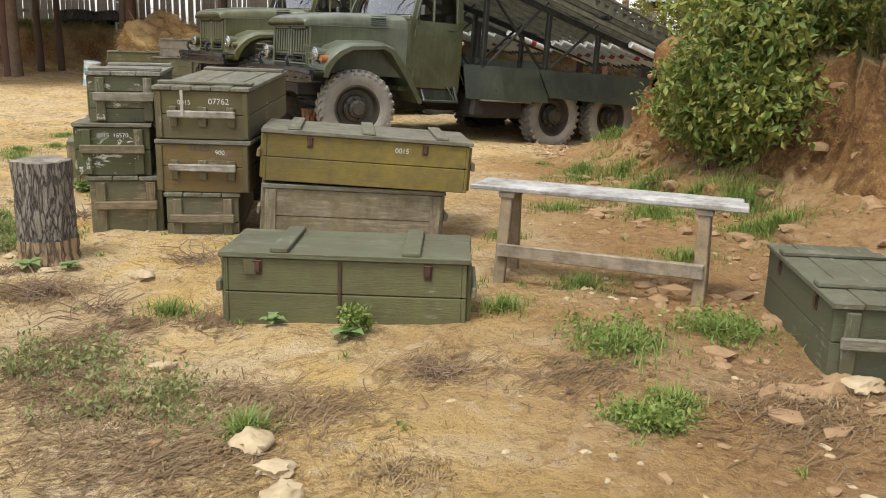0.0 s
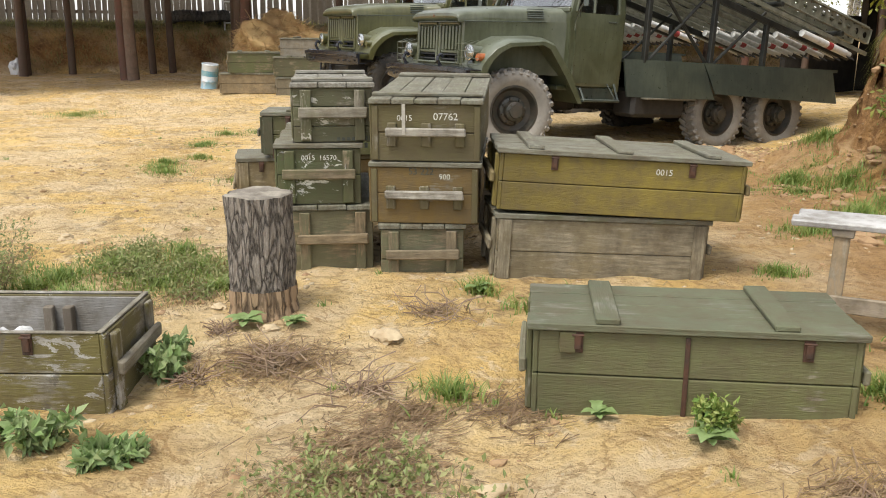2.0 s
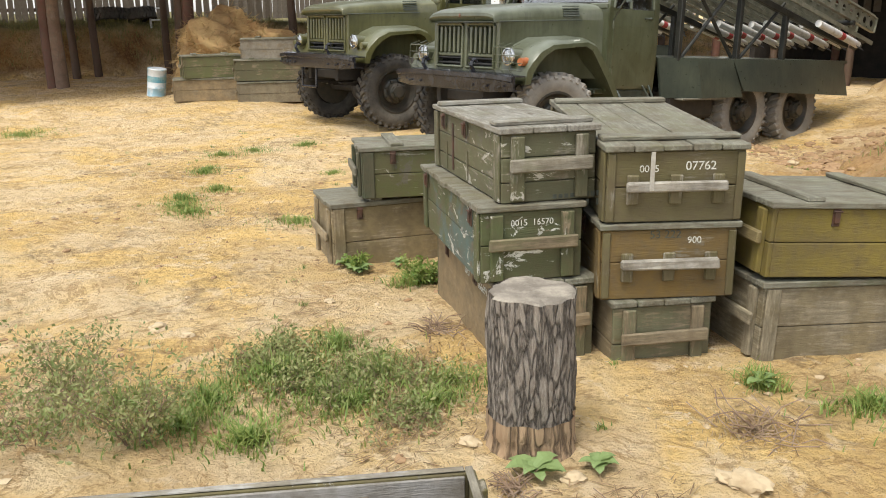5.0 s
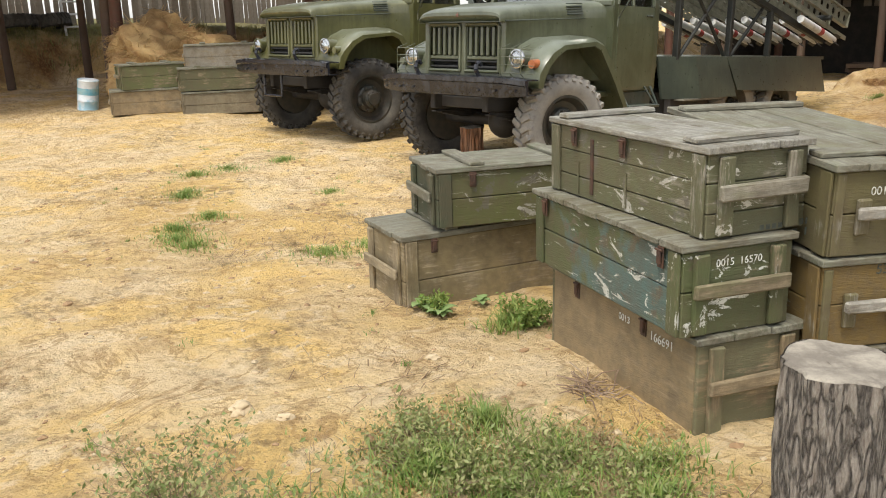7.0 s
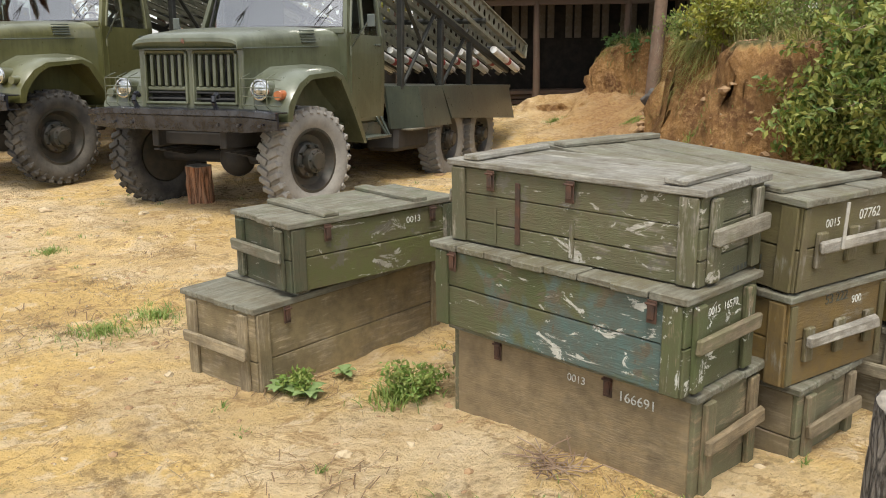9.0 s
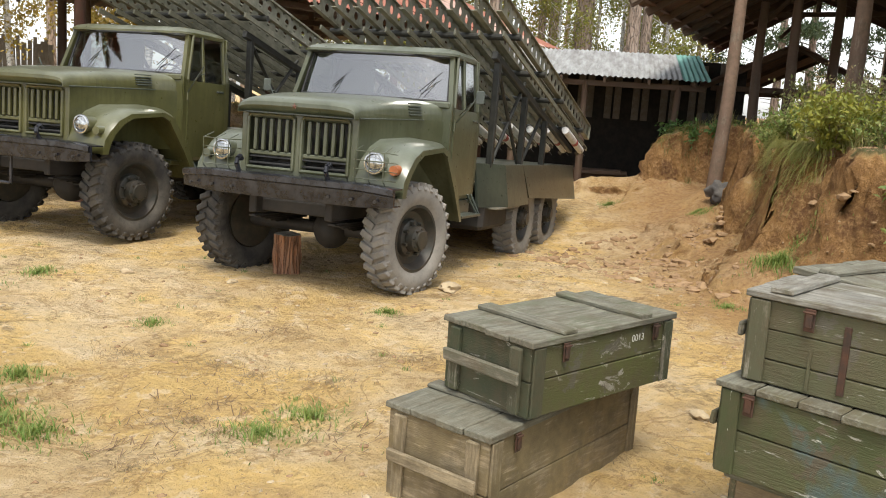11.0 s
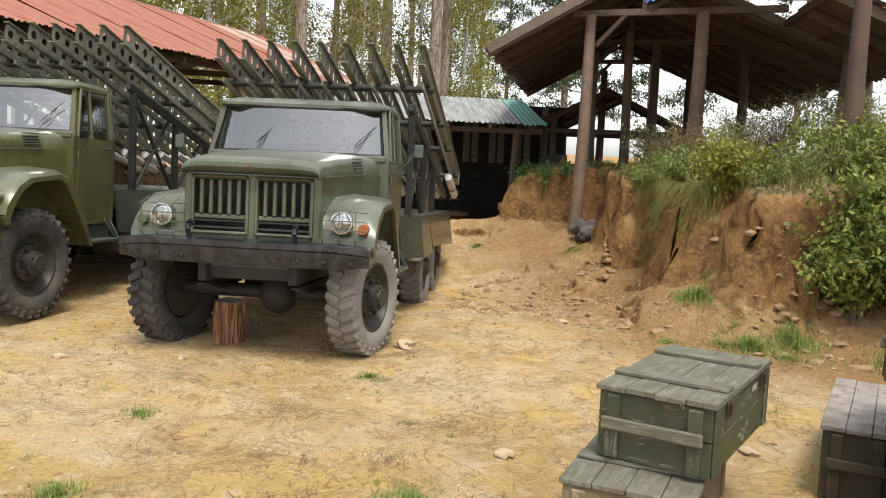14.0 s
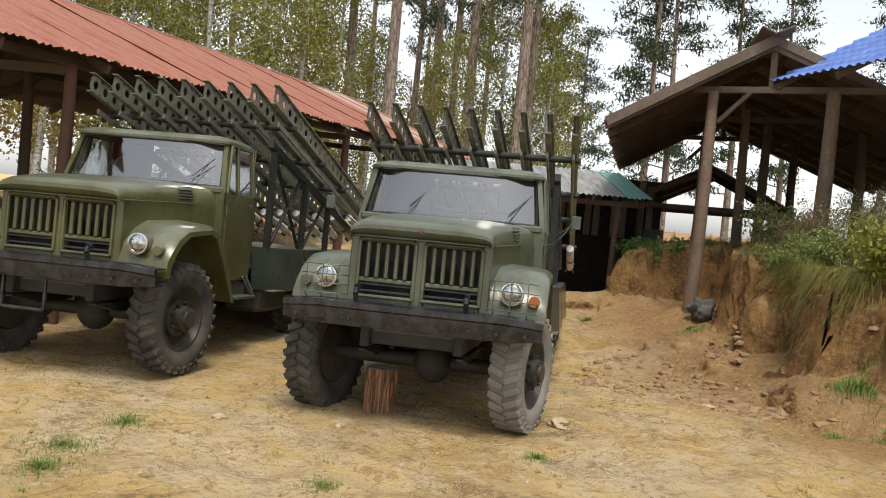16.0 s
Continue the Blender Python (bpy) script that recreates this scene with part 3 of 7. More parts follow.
def bars(crate, count, w, h, x, z, y, face, mat):
    bm = bmesh.new()
    for k in range(count):
        for r in range(2):
            if random.random() < 0.85:
                cx = (k - (count - 1) / 2) * w * 1.5
                cb(bm, cx - w / 2, cx + w / 2, -0.0009, 0, -h / 2 if r else 0.01, -0.004 if r else h / 2, 0.0005)
    ob = part("lettering", bm, mat, crate, "worn unreadable stencil")
    ob.matrix_local = pose(x, y, z) if face == "side" else pose(x, y, z, 0, 0, 90)


def latch(crate, x, y, z, s=1.0, label="rusty hasp"):
    bm = bmesh.new()
    cb(bm, x - 0.02 * s, x + 0.02 * s, y - 0.006, y, z - 0.05 * s, z + 0.035 * s, 0.002)
    cb(bm, x - 0.013 * s, x + 0.013 * s, y - 0.016, y - 0.006, z - 0.035 * s, z + 0.02 * s, 0.003)
    rod(bm, (x - 0.022 * s, y - 0.012, z + 0.022 * s), (x + 0.022 * s, y - 0.012, z + 0.022 * s), 0.005, n=6)
    part("latch", bm, M_IRON, crate, label)


def build_crate(m, L, W_, H, name, label, paint, bare, wear, lid=None, lid_bare=None, lid_wear=0.9, chips=None, battens=2, along=True,
                cleats=(True, True), boards=2, hasps=(-0.28, 0.28), posts=False, lid_on=True, group="", end_paint=None, tint=None):
    """A plank crate: L along x, W_ along y; the long front looks along -y, the ends carry cleats and a bar handle."""
    c = thing("crate", m, label, "crate", group)
    t = 0.022
    top = H - (0.030 if lid_on else 0)
    px = wood(name, paint, bare, wear, "x", chips=chips, tint=tint)
    py = wood(name + "_end", end_paint or paint, bare, wear, "y", chips=chips)
    pz = wood(name + "_cleat", end_paint or paint, bare, min(1.3, wear + 0.15), "z", chips=chips)
    lidm = wood(name + "_lid", lid or paint, lid_bare or (0.235, 0.23, 0.175), lid_wear, "x" if along else "y")
    batm = wood(name + "_lid_batten", lid or paint, lid_bare or (0.235, 0.23, 0.175), lid_wear, "y")
    inner = wood("crate_inside", (0.30, 0.29, 0.27), (0.36, 0.34, 0.31), 0.6, "x")
    part("bottom", box_mesh(-L / 2 + 0.004, L / 2 - 0.004, -W_ / 2 + 0.004, W_ / 2 - 0.004, 0.004, 0.028), inner, c)
    splits = [0.0] + [k / boards + random.uniform(-0.04, 0.04) for k in range(1, boards)] + [1.0]
    for sy in (-1, 1):
        for a, b in zip(splits, splits[1:]):
            y0, y1 = sorted((sy * W_ / 2, sy * (W_ / 2 - t)))
            o = random.uniform(-0.0015, 0.0015)
            part("board", box_mesh(-L / 2 + t, L / 2 - t, y0 + o, y1 + o, a * top + 0.002, b * top - 0.002, 0.004, 0.0012), px, c)
    for sx in (-1, 1):
        for a, b in zip(splits, splits[1:]):
            x0, x1 = sorted((sx * L / 2, sx * (L / 2 - t)))
            part("board", box_mesh(x0, x1, -W_ / 2, W_ / 2, a * top + 0.002, b * top - 0.002, 0.004, 0.0012), py, c)
        if cleats[0 if sx < 0 else 1]:
            xa, xb = sorted((sx * L / 2, sx * (L / 2 + 0.024)))
            for sy in (-1, 1):
                yc = sy * (W_ / 2 - 0.075)
                part("cleat", box_mesh(xa, xb, yc - 0.032, yc + 0.032, 0.012, top - 0.012, 0.005, 0.002), pz, c)
            xa2, xb2 = sorted((sx * (L / 2 + 0.024), sx * (L / 2 + 0.050)))
            hz = top * 0.56
            part("handle", box_mesh(xa2, xb2, -W_ / 2 + 0.03, W_ / 2 - 0.03, hz - 0.030, hz + 0.030, 0.007, 0.003), wood(name + "_handle", tuple(0.6 * q1 + 0.4 * q2 for q1, q2 in zip(end_paint or paint, bare)), bare, min(1.2, wear + 0.35), "y"), c)
    if posts:
        for sx in (-1, 1):
            xa, xb = sorted((sx * (L / 2 - 0.01), sx * (L / 2 - 0.085)))
            part("corner_board", box_mesh(xa, xb, -W_ / 2 - 0.014, -W_ / 2, 0.004, top - 0.004, 0.004, 0.001), pz, c)
    if lid_on:
        o = 0.018
        if along:
            n = max(3, round(W_ / 0.14))
            for k in range(n):
                a, b = -W_ / 2 - o + (W_ + 2 * o) * k / n, -W_ / 2 - o + (W_ + 2 * o) * (k + 1) / n
                e0, e1 = random.uniform(-0.006, 0.006), random.uniform(-0.006, 0.006)
                part("lid_board", box_mesh(-L / 2 - o + e0, L / 2 + o + e1, a + 0.002, b - 0.002, top + 0.001, H + random.uniform(-0.002, 0.002), 0.004, 0.0015), lidm, c)
        else:
            n = max(6, round(L / 0.15))
            for k in range(n):
                a, b = -L / 2 - o + (L + 2 * o) * k / n, -L / 2 - o + (L + 2 * o) * (k + 1) / n
                e0 = random.uniform(-0.008, 0.008)
                part("lid_board", box_mesh(a + 0.002, b - 0.002, -W_ / 2 - o + e0, W_ / 2 + o + e0, top + 0.001, H + random.uniform(-0.002, 0.002), 0.004, 0.0015), lidm, c)
        spots = {0: (), 2: (-0.27, 0.27), 3: (-0.36, 0.0, 0.36), 4: (-0.40, 0.41)}[battens]
        for s in spots:
            part("lid_batten", box_mesh(s * L - 0.045, s * L + 0.045, -W_ / 2 - 0.01, W_ / 2 + 0.01, H + 0.001, H + 0.024, 0.005, 0.0025), batm, c)
    for h in hasps:
        latch(c, h * L, -W_ / 2 - (0.014 if posts else 0), top - 0.035)
    return c


def stand(x, y, z, yaw, pitch=0.0, roll=0.0):
    return pose(x, y, z, roll, pitch, yaw)


OLIVE, YELLOW = (0.088, 0.100, 0.034), (0.170, 0.130, 0.020)
GREYGREEN, MOSS = (0.082, 0.084, 0.038), (0.064, 0.078, 0.026)
BROWN, MUD = (0.140, 0.088, 0.020), (0.24, 0.175, 0.092)
LIDG = (0.115, 0.122, 0.072)
STACK = "stacked ammunition crates"


def side_stack(cx, cy, z, yaw, L, W_, H, **k):
    """A crate whose long axis runs away from the walker: its end looks along -y after the turn."""
    return build_crate(stand(cx, cy, z, yaw - 90, k.pop("pitch", 0), k.pop("roll", 0)), L, W_, H, **k)


def stack_center(nx, ny, yaw, L, W_):
    """Centre of a crate whose near left corner is given; its long axis is turned by yaw from +y."""
    a = radians(yaw)
    back, right = Vector((-math.sin(a), math.cos(a))), Vector((math.cos(a), math.sin(a)))
    p = Vector((nx, ny)) + back * (L / 2) + right * (W_ / 2)
    return p.x, p.y


# the left column of three
x, y = stack_center(-2.52, 6.06, 12, 1.2, 0.49)
e_ = side_stack(x, y, lie(x, y) - 0.03, 12, 1.20, 0.49, 0.60 - lie(x, y) + 0.03, name="mud_splashed", label="mud-splashed brown wooden crate at the bottom of a stack", paint=MUD, bare=(0.30, 0.225, 0.13), wear=0.5,
                lid=LIDG, boards=1, posts=False, group=STACK, battens=0, end_paint=(0.13, 0.125, 0.065), hasps=(-0.28, 0.19))
lettering(e_, "166691", 0.056, 0.36, 0.335, -0.249, "side")
lettering(e_, "0013", 0.045, 0.08, 0.345, -0.249, "side")
x, y = stack_center(-2.60, 6.06, 11, 1.24, 0.50)
b_ = side_stack(x, y, 0.603, 11, 1.24, 0.50, 0.372, name="peeling_blue_green", label="moss-green wooden crate with flaking blue-green paint", paint=MOSS, bare=BARE, wear=0.22, chips=(0.55, 0.55, 0.49), tint=(0.070, 0.112, 0.100),
                lid=(0.13, 0.12, 0.07), group=STACK, battens=0, along=False, posts=True, hasps=(-0.40, 0.40))
lettering(b_, "0015  16570", 0.042, 0.622, 0.29, -0.01, "end").matrix_local = pose(0.6235, 0.0, 0.285, 90, 0, 90)
x, y = stack_center(-2.50, 6.10, 13, 1.18, 0.47)
a_ = side_stack(x, y, 0.978, 13, 1.18, 0.47, 0.355, name="grey_green", label="grey-green wooden crate with worn paint on a stack", paint=GREYGREEN, bare=GREY, wear=0.35, lid=(0.17, 0.165, 0.115), lid_wear=0.95, lid_bare=(0.33, 0.32, 0.275),
                chips=(0.42, 0.405, 0.35), boards=3, group=STACK, battens=4, posts=True, hasps=(-0.30, 0.04))
# the right column of three
x, y = stack_center(-1.97, 6.03, 8, 1.30, 0.50)
h_ = side_stack(x, y, lie(x, y) - 0.05, 8, 1.30, 0.50, 0.505 - lie(x, y) + 0.05, name="earth_brown", label="low brown wooden crate carrying two others", paint=(0.16, 0.125, 0.07), bare=BARE, wear=0.5, lid=LIDG, group=STACK, battens=0, end_paint=(0.12, 0.12, 0.065))
x, y = stack_center(-2.03, 6.06, 1, 1.42, 0.64)
g_ = side_stack(x, y, 0.508, 1, 1.42, 0.64, 0.372, name="brown_olive", label="brownish olive wooden crate with a pale worn handle", paint=BROWN, bare=GREY, wear=0.3, posts=True, lid=LIDG, group=STACK, battens=0, along=False, cleats=(True, False))
x, y = stack_center(-2.02, 6.06, 0.5, 1.50, 0.64)
f_ = side_stack(x, y, 0.915, 0.5, 1.50, 0.64, 0.368, name="olive_brown", label="olive-brown wooden crate with white stencilled number", paint=(0.098, 0.083, 0.030), bare=GREY, wear=0.3, posts=True, lid=(0.15, 0.15, 0.095), group=STACK, pitch=2.4, battens=4, cleats=(True, False))
for cr, words, sz, yy, zz in ((f_, "07762", 0.058, 0.115, 0.265), (f_, "0015", 0.046, -0.125, 0.255), (g_, "900", 0.045, 0.12, 0.285)):
    lettering(cr, words, sz, 0, 0, 0, "end").matrix_local = pose((1.50 if cr == f_ else 1.42) / 2 + 0.0015, yy, zz, 90, 0, 90)
lettering(g_, "53 222", 0.055, 0, 0, 0, "end", M_BLACKPAINT).matrix_local = pose(0.7115, -0.02, 0.315, 90, 0, 90)
bars(a_, 6, 0.02, 0.07, 0.5905, 0, 0.27, "end", M_BLACKPAINT)
bars(a_, 5, 0.02, 0.06, 0.5905, 0, 0.09, "end", M_BLACKPAINT)
for cr, L_, W2 in ((f_, 1.50, 0.64), (g_, 1.42, 0.64)):
    for s in (-0.20, 0.0, 0.20):
        part("cleat", box_mesh(L_ / 2 + 0.001, L_ / 2 + 0.022, s - 0.028, s + 0.028, 0.09, 0.23, 0.005, 0.002), wood("olive_brown_cleat", (0.115, 0.098, 0.042), GREY, 0.45, "z"), cr)
pale = wood("pale_handle", (0.33, 0.31, 0.26), (0.40, 0.38, 0.33), 0.7, "y")
for cr, L_ in ((f_, 1.50), (g_, 1.42)):
    part("handle", box_mesh(L_ / 2 + 0.022, L_ / 2 + 0.05, -0.235, 0.235, 0.155, 0.205, 0.008, 0.004), pale, cr, "pale worn wooden bar handle")
    for s in (-1, 1):
        part("corner_post", box_mesh(L_ / 2 + 0.0005, L_ / 2 + 0.012, s * 0.30 - 0.018, s * 0.30 + 0.018, 0.01, 0.33, 0.003, 0.001), wood("olive_brown_cleat", (0.115, 0.098, 0.042), GREY, 0.45, "z"), cr)
part("strap", box_mesh(0.802, 0.806, -0.135, -0.115, 0.165, 0.345, 0.001), plain("pale_webbing", (0.42, 0.40, 0.35), (0.33, 0.31, 0.27), 0.9, 0, 30, 0.2), f_, "pale webbing strap over the handle")
for xx, wd, z0, z1 in ((-0.22, 0.012, 0.03, 0.285), (-0.34, 0.006, 0.015, 0.17), (0.05, 0.010, 0.02, 0.17)):
    part("strap", box_mesh(xx - wd, xx + wd, -0.241, -0.234, z0, z1, 0.001, 0.001), M_IRON if wd > 0.011 else wood("grey_green_cleat", GREYGREEN, GREY, 0.5, "z"), a_, "rusty steel strap" if wd > 0.011 else "")
# the long crates beside them
x_ = build_crate(stand(-0.70, 6.36, lie(-0.70, 6.36) - 0.03, 9, 2.6), 1.27, 0.56, 0.40, name="bare_grey_brown", label="weathered grey-brown wooden crate under a yellow-olive one", paint=(0.20, 0.165, 0.095), bare=(0.33, 0.285, 0.195), wear=0.75, lid=LIDG, posts=True, hasps=(), battens=0)
y_ = build_crate(stand(-0.60, 6.40, 0.583, 6.5, 3.2, 0), 1.44, 0.68, 0.365, name="yellow_olive", label="long yellow-olive wooden crate with grey lid and steel hasps", paint=YELLOW, bare=BARE, wear=0.12, lid=(0.16, 0.158, 0.108), battens=3, posts=False)
lettering(y_, "0015", 0.05, 0.24, 0.27, -0.3415, "side")
G_ = build_crate(stand(-0.475, 4.36, lie(-0.475, 4.2) - 0.02, -1.0), 1.20, 0.50, 0.385, name="plain_olive", label="olive-green wooden crate with two lid battens on the soil", paint=(0.108, 0.112, 0.042), bare=GREY, wear=0.22, lid=(0.105, 0.115, 0.064), lid_wear=0.5, lid_bare=(0.2, 0.2, 0.15), hasps=(-0.36, 0.34))
bm = box_mesh(-0.035, -0.017, -0.258, -0.249, 0.03, 0.345, 0.002)
part("strap", bm, M_IRON, G_, "rusty steel strap")
part("patch", box_mesh(-0.50, -0.44, -0.262, -0.250, 0.27, 0.352, 0.002), wood("plain_olive", (0, 0, 0), GREY, 0.2, "x"), G_)
R_ = build_crate(stand(2.02, 4.14, lie(2.0, 4.2) - 0.02, -96.0), 1.12, 0.50, 0.37, name="dark_olive", label="dark olive wooden crate with strap beside the bank", paint=(0.080, 0.092, 0.048), bare=GREY, wear=0.3, lid=(0.12, 0.13, 0.085), lid_wear=0.5)
# the open crate
O_ = build_crate(stand(-3.40, 4.19, lie(-3.3, 4.2) - 0.015, 5.0), 1.36, 0.53, 0.345, name="open_olive", label="open wooden crate, peeling olive outside and bare grey inside", paint=(0.115, 0.098, 0.026), bare=GREY, wear=0.42, chips=(0.34, 0.33, 0.30), lid_on=False, boards=2, hasps=(-0.30, 0.28))
inn = wood("crate_inside", (0.30, 0.29, 0.27), (0.36, 0.34, 0.31), 0.6, "x")
part("lining", box_mesh(-0.645, 0.645, 0.232, 0.242, 0.03, 0.335, 0.002), inn, O_)
part("lining", box_mesh(-0.645, 0.645, -0.242, -0.232, 0.03, 0.335, 0.002), inn, O_)
for s in (-0.28, 0.30):
    for o in (-0.05, 0.035):
        part("divider_post", box_mesh(s + o - 0.022, s + o + 0.022, 0.195, 0.231, 0.03, 0.30, 0.004, 0.003), wood("divider", (0.17, 0.14, 0.11), GREY, 0.7, "z"), O_)
    for e in ((-0.20, 0.14) if s > 0 else ()):
        part("divider_block", box_mesh(s + e - 0.07, s + e + 0.07, 0.10, 0.16, 0.03, 0.13, 0.008, 0.004), wood("divider", (0.17, 0.14, 0.11), GREY, 0.7, "z"), O_)
part("divider_post", box_mesh(-0.60, -0.555, 0.195, 0.231, 0.03, 0.30, 0.004, 0.003), wood("divider", (0.17, 0.14, 0.11), GREY, 0.7, "z"), O_)
for xx in (-0.66, 0.66):
    part("rim_edge", box_mesh(xx - 0.012, xx + 0.012, -0.264, 0.264, 0.346, 0.354, 0.003, 0.001), wood("rim", (0.36, 0.35, 0.32), GREY, 0.9, "y"), O_)
for yy in (-0.256, 0.256):
    part("rim_edge", box_mesh(-0.646, 0.646, yy - 0.011, yy + 0.011, 0.346, 0.353, 0.003, 0.001), wood("rim", (0.36, 0.35, 0.32), GREY, 0.9, "x"), O_)
# a white bag and a torn cloth in the open crate
sack = thing("sack", O_.matrix_world @ Matrix.Translation((0.16, 0.0, 0.03)), "crumpled white woven plastic bag in the open crate", "bag")
bm = bmesh.new()
bmesh.ops.create_icosphere(bm, subdivisions=5, radius=1)
for v in bm.verts:
    p = v.co.copy()
    v.co = Vector((p.x * 0.17, p.y * 0.15, max(-0.2, p.z) * 0.20 + 0.04)) * (1 + 0.22 * noise.noise(p * 1.7) + 0.10 * noise.noise(p * 4.1) + 0.04 * noise.noise(p * 9))
    v.co.z = max(0.0, v.co.z)
part("bag", bm, plain("white_woven_plastic", (0.62, 0.62, 0.61), (0.46, 0.46, 0.46), 0.7, 0, 40, 0.4), sack, "", 60)
bm = bmesh.new()
grid = []
for j in range(9):
    grid.append([bm.verts.new((-0.50 + 0.19 * i / 8, 0.222 - 0.05 * (1 - j / 8) + 0.012 * noise.noise(Vector((i * 0.6, j * 0.6, 4))), 0.035 + (0.06 + 0.20 * i / 8) * j / 8)) for i in range(9)])
for j in range(8):
    for i in range(8):
        bm.faces.new((grid[j][i], grid[j][i + 1], grid[j + 1][i + 1], grid[j + 1][i]))
bmesh.ops.solidify(bm, geom=bm.faces[:], thickness=0.003)
part("torn_cloth", bm, plain("grey_torn_cloth", (0.42, 0.40, 0.38), (0.27, 0.25, 0.23), 0.95, 0, 18, 0.5), O_, "torn grey cloth lining", 60)
# the pair by the stack
d_ = build_crate(stand(-2.897, 8.375, lie(-2.95, 8.3) - 0.03, 17), 1.35, 0.565, 0.605 - lie(-2.95, 8.3) + 0.03, name="bare_olive_brown", label="weathered brown wooden crate under a smaller green one", paint=(0.22, 0.17, 0.085), bare=(0.36, 0.29, 0.18), wear=0.6, lid=(0.19, 0.18, 0.13), posts=True, hasps=(-0.36,), battens=2)
c_ = build_crate(stand(-2.765, 8.275, 0.632, 8.5), 1.06, 0.53, 0.35, name="flaking_green", label="green wooden crate with flaking paint on another crate", paint=(0.074, 0.080, 0.020), bare=GREY, wear=0.25, chips=(0.38, 0.365, 0.31), end_paint=(0.046, 0.056, 0.026), lid=(0.125, 0.135, 0.085), battens=2, hasps=(-0.30, 0.34), posts=True)
K_ = build_crate(stand(-1.225, 7.84, lie(-1.2, 7.84) - 0.02, 13), 1.20, 0.36, 0.60 - lie(-1.2, 7.84) + 0.02, name="dark_brown", label="dark brown-green wooden crate with a bleached lid behind the stack", paint=(0.050, 0.040, 0.022), bare=(0.12, 0.09, 0.06), wear=0.25, lid=(0.36, 0.32, 0.29), lid_bare=(0.40, 0.37, 0.34), lid_wear=0.6, battens=0, hasps=())
lettering(c_, "0013", 0.05, 0.24, 0.26, -0.2665, "side")
# far crates by the shed
FAR = "crates stacked by the shed"
for cx, cy, dz, yaw, ll, ww, hh, lab, pp in ((-6.58, 18.30, 0.0, 12, 1.15, 0.55, 0.40, "brown wooden crate by the shed posts", MUD), (-6.50, 18.30, 0.41, 20, 1.0, 0.5, 0.40, "green wooden crate on top of a brown one", OLIVE),
                                            (-5.36, 18.30, 0.0, 8, 1.3, 0.55, 0.38, "brown wooden crate beside the parked truck", (0.20, 0.17, 0.11)), (-5.39, 18.30, 0.39, 8, 1.3, 0.55, 0.38, "grey-green wooden crate on a brown one", GREYGREEN), (-5.28, 18.35, 0.78, 6, 1.25, 0.5, 0.36, "weathered grey wooden crate on top of a stack", (0.22, 0.20, 0.16))):
    build_crate(stand(cx, cy, lie(cx, cy) - 0.02 + dz, yaw), ll, ww, hh, name="far_" + lab.split()[0] + str(len(lab)), label=lab, paint=pp, bare=BARE, wear=0.5, lid=LIDG, battens=0 if dz < 0.39 else 2, hasps=(), group=FAR)


# ---- trucks ----
def tyre_mesh(r, w, mat):
    bm = bmesh.new()
    h = w / 2
    revolve(bm, [(0.30, -h * 0.62), (0.36, -h * 0.92), (0.42, -h), (r - 0.055, -h * 0.93), (r - 0.03, -h * 0.80), (r - 0.022, 0), (r - 0.03, h * 0.80), (r - 0.055, h * 0.93), (0.42, h), (0.36, h * 0.92), (0.30, h * 0.62)], 44)
    n = 30
    for k in range(n):
        for s in (-1, 1):
            a = 2 * math.pi * (k + (0.5 if s > 0 else 0)) / n
            m = Matrix.Rotation(-a, 4, "Y") @ Matrix.Translation((r - 0.016, s * h * 0.47, 0)) @ Matrix.Rotation(s * 0.42, 4, "X")
            cb(bm, -0.024, 0.018, -h * 0.46, h * 0.46, -0.030, 0.030, 0.006, m)
            m = Matrix.Rotation(-a - 0.03 * s, 4, "Y") @ Matrix.Translation((r - 0.045, s * h * 0.90, 0)) @ Matrix.Rotation(s * -0.6, 4, "Z")
            cb(bm, -0.030, 0.030, -0.010, 0.010, -0.022, 0.022, 0.008, m)
    return finish(bm, "tyre", mat, 40)


def rim_mesh(side=1):
    bm = bmesh.new()
    revolve(bm, [(0.315, 0.10), (0.325, 0.115), (0.30, 0.115), (0.28, 0.07), (0.255, 0.03), (0.19, 0.015), (0.175, 0.06), (0.15, 0.075), (0.13, 0.075), (0.12, 0.15), (0.085, 0.165), (0.08, 0.19), (0.0, 0.195)], 32)
    revolve(bm, [(0.315, 0.10), (0.29, -0.10), (0.10, -0.11), (0.0, -0.11)], 32)
    for k in range(8):
        a = 2 * math.pi * k / 8
        rod(bm, (0.155 * math.cos(a), 0.06, 0.155 * math.sin(a)), (0.155 * math.cos(a), 0.115, 0.155 * math.sin(a)), 0.017, n=6)
        a += 0.39
        rod(bm, (0.10 * math.cos(a), 0.14, 0.10 * math.sin(a)), (0.10 * math.cos(a), 0.175, 0.10 * math.sin(a)), 0.011, n=6)
    return finish(bm, "rim", M_RIM, 40)


R_WHEEL, W_TYRE = 0.535, 0.30
TYRE_DARK, TYRE_PALE, RIM = tyre_mesh(R_WHEEL, W_TYRE, M_TYRE), tyre_mesh(R_WHEEL, W_TYRE, M_TYRE_G), rim_mesh()


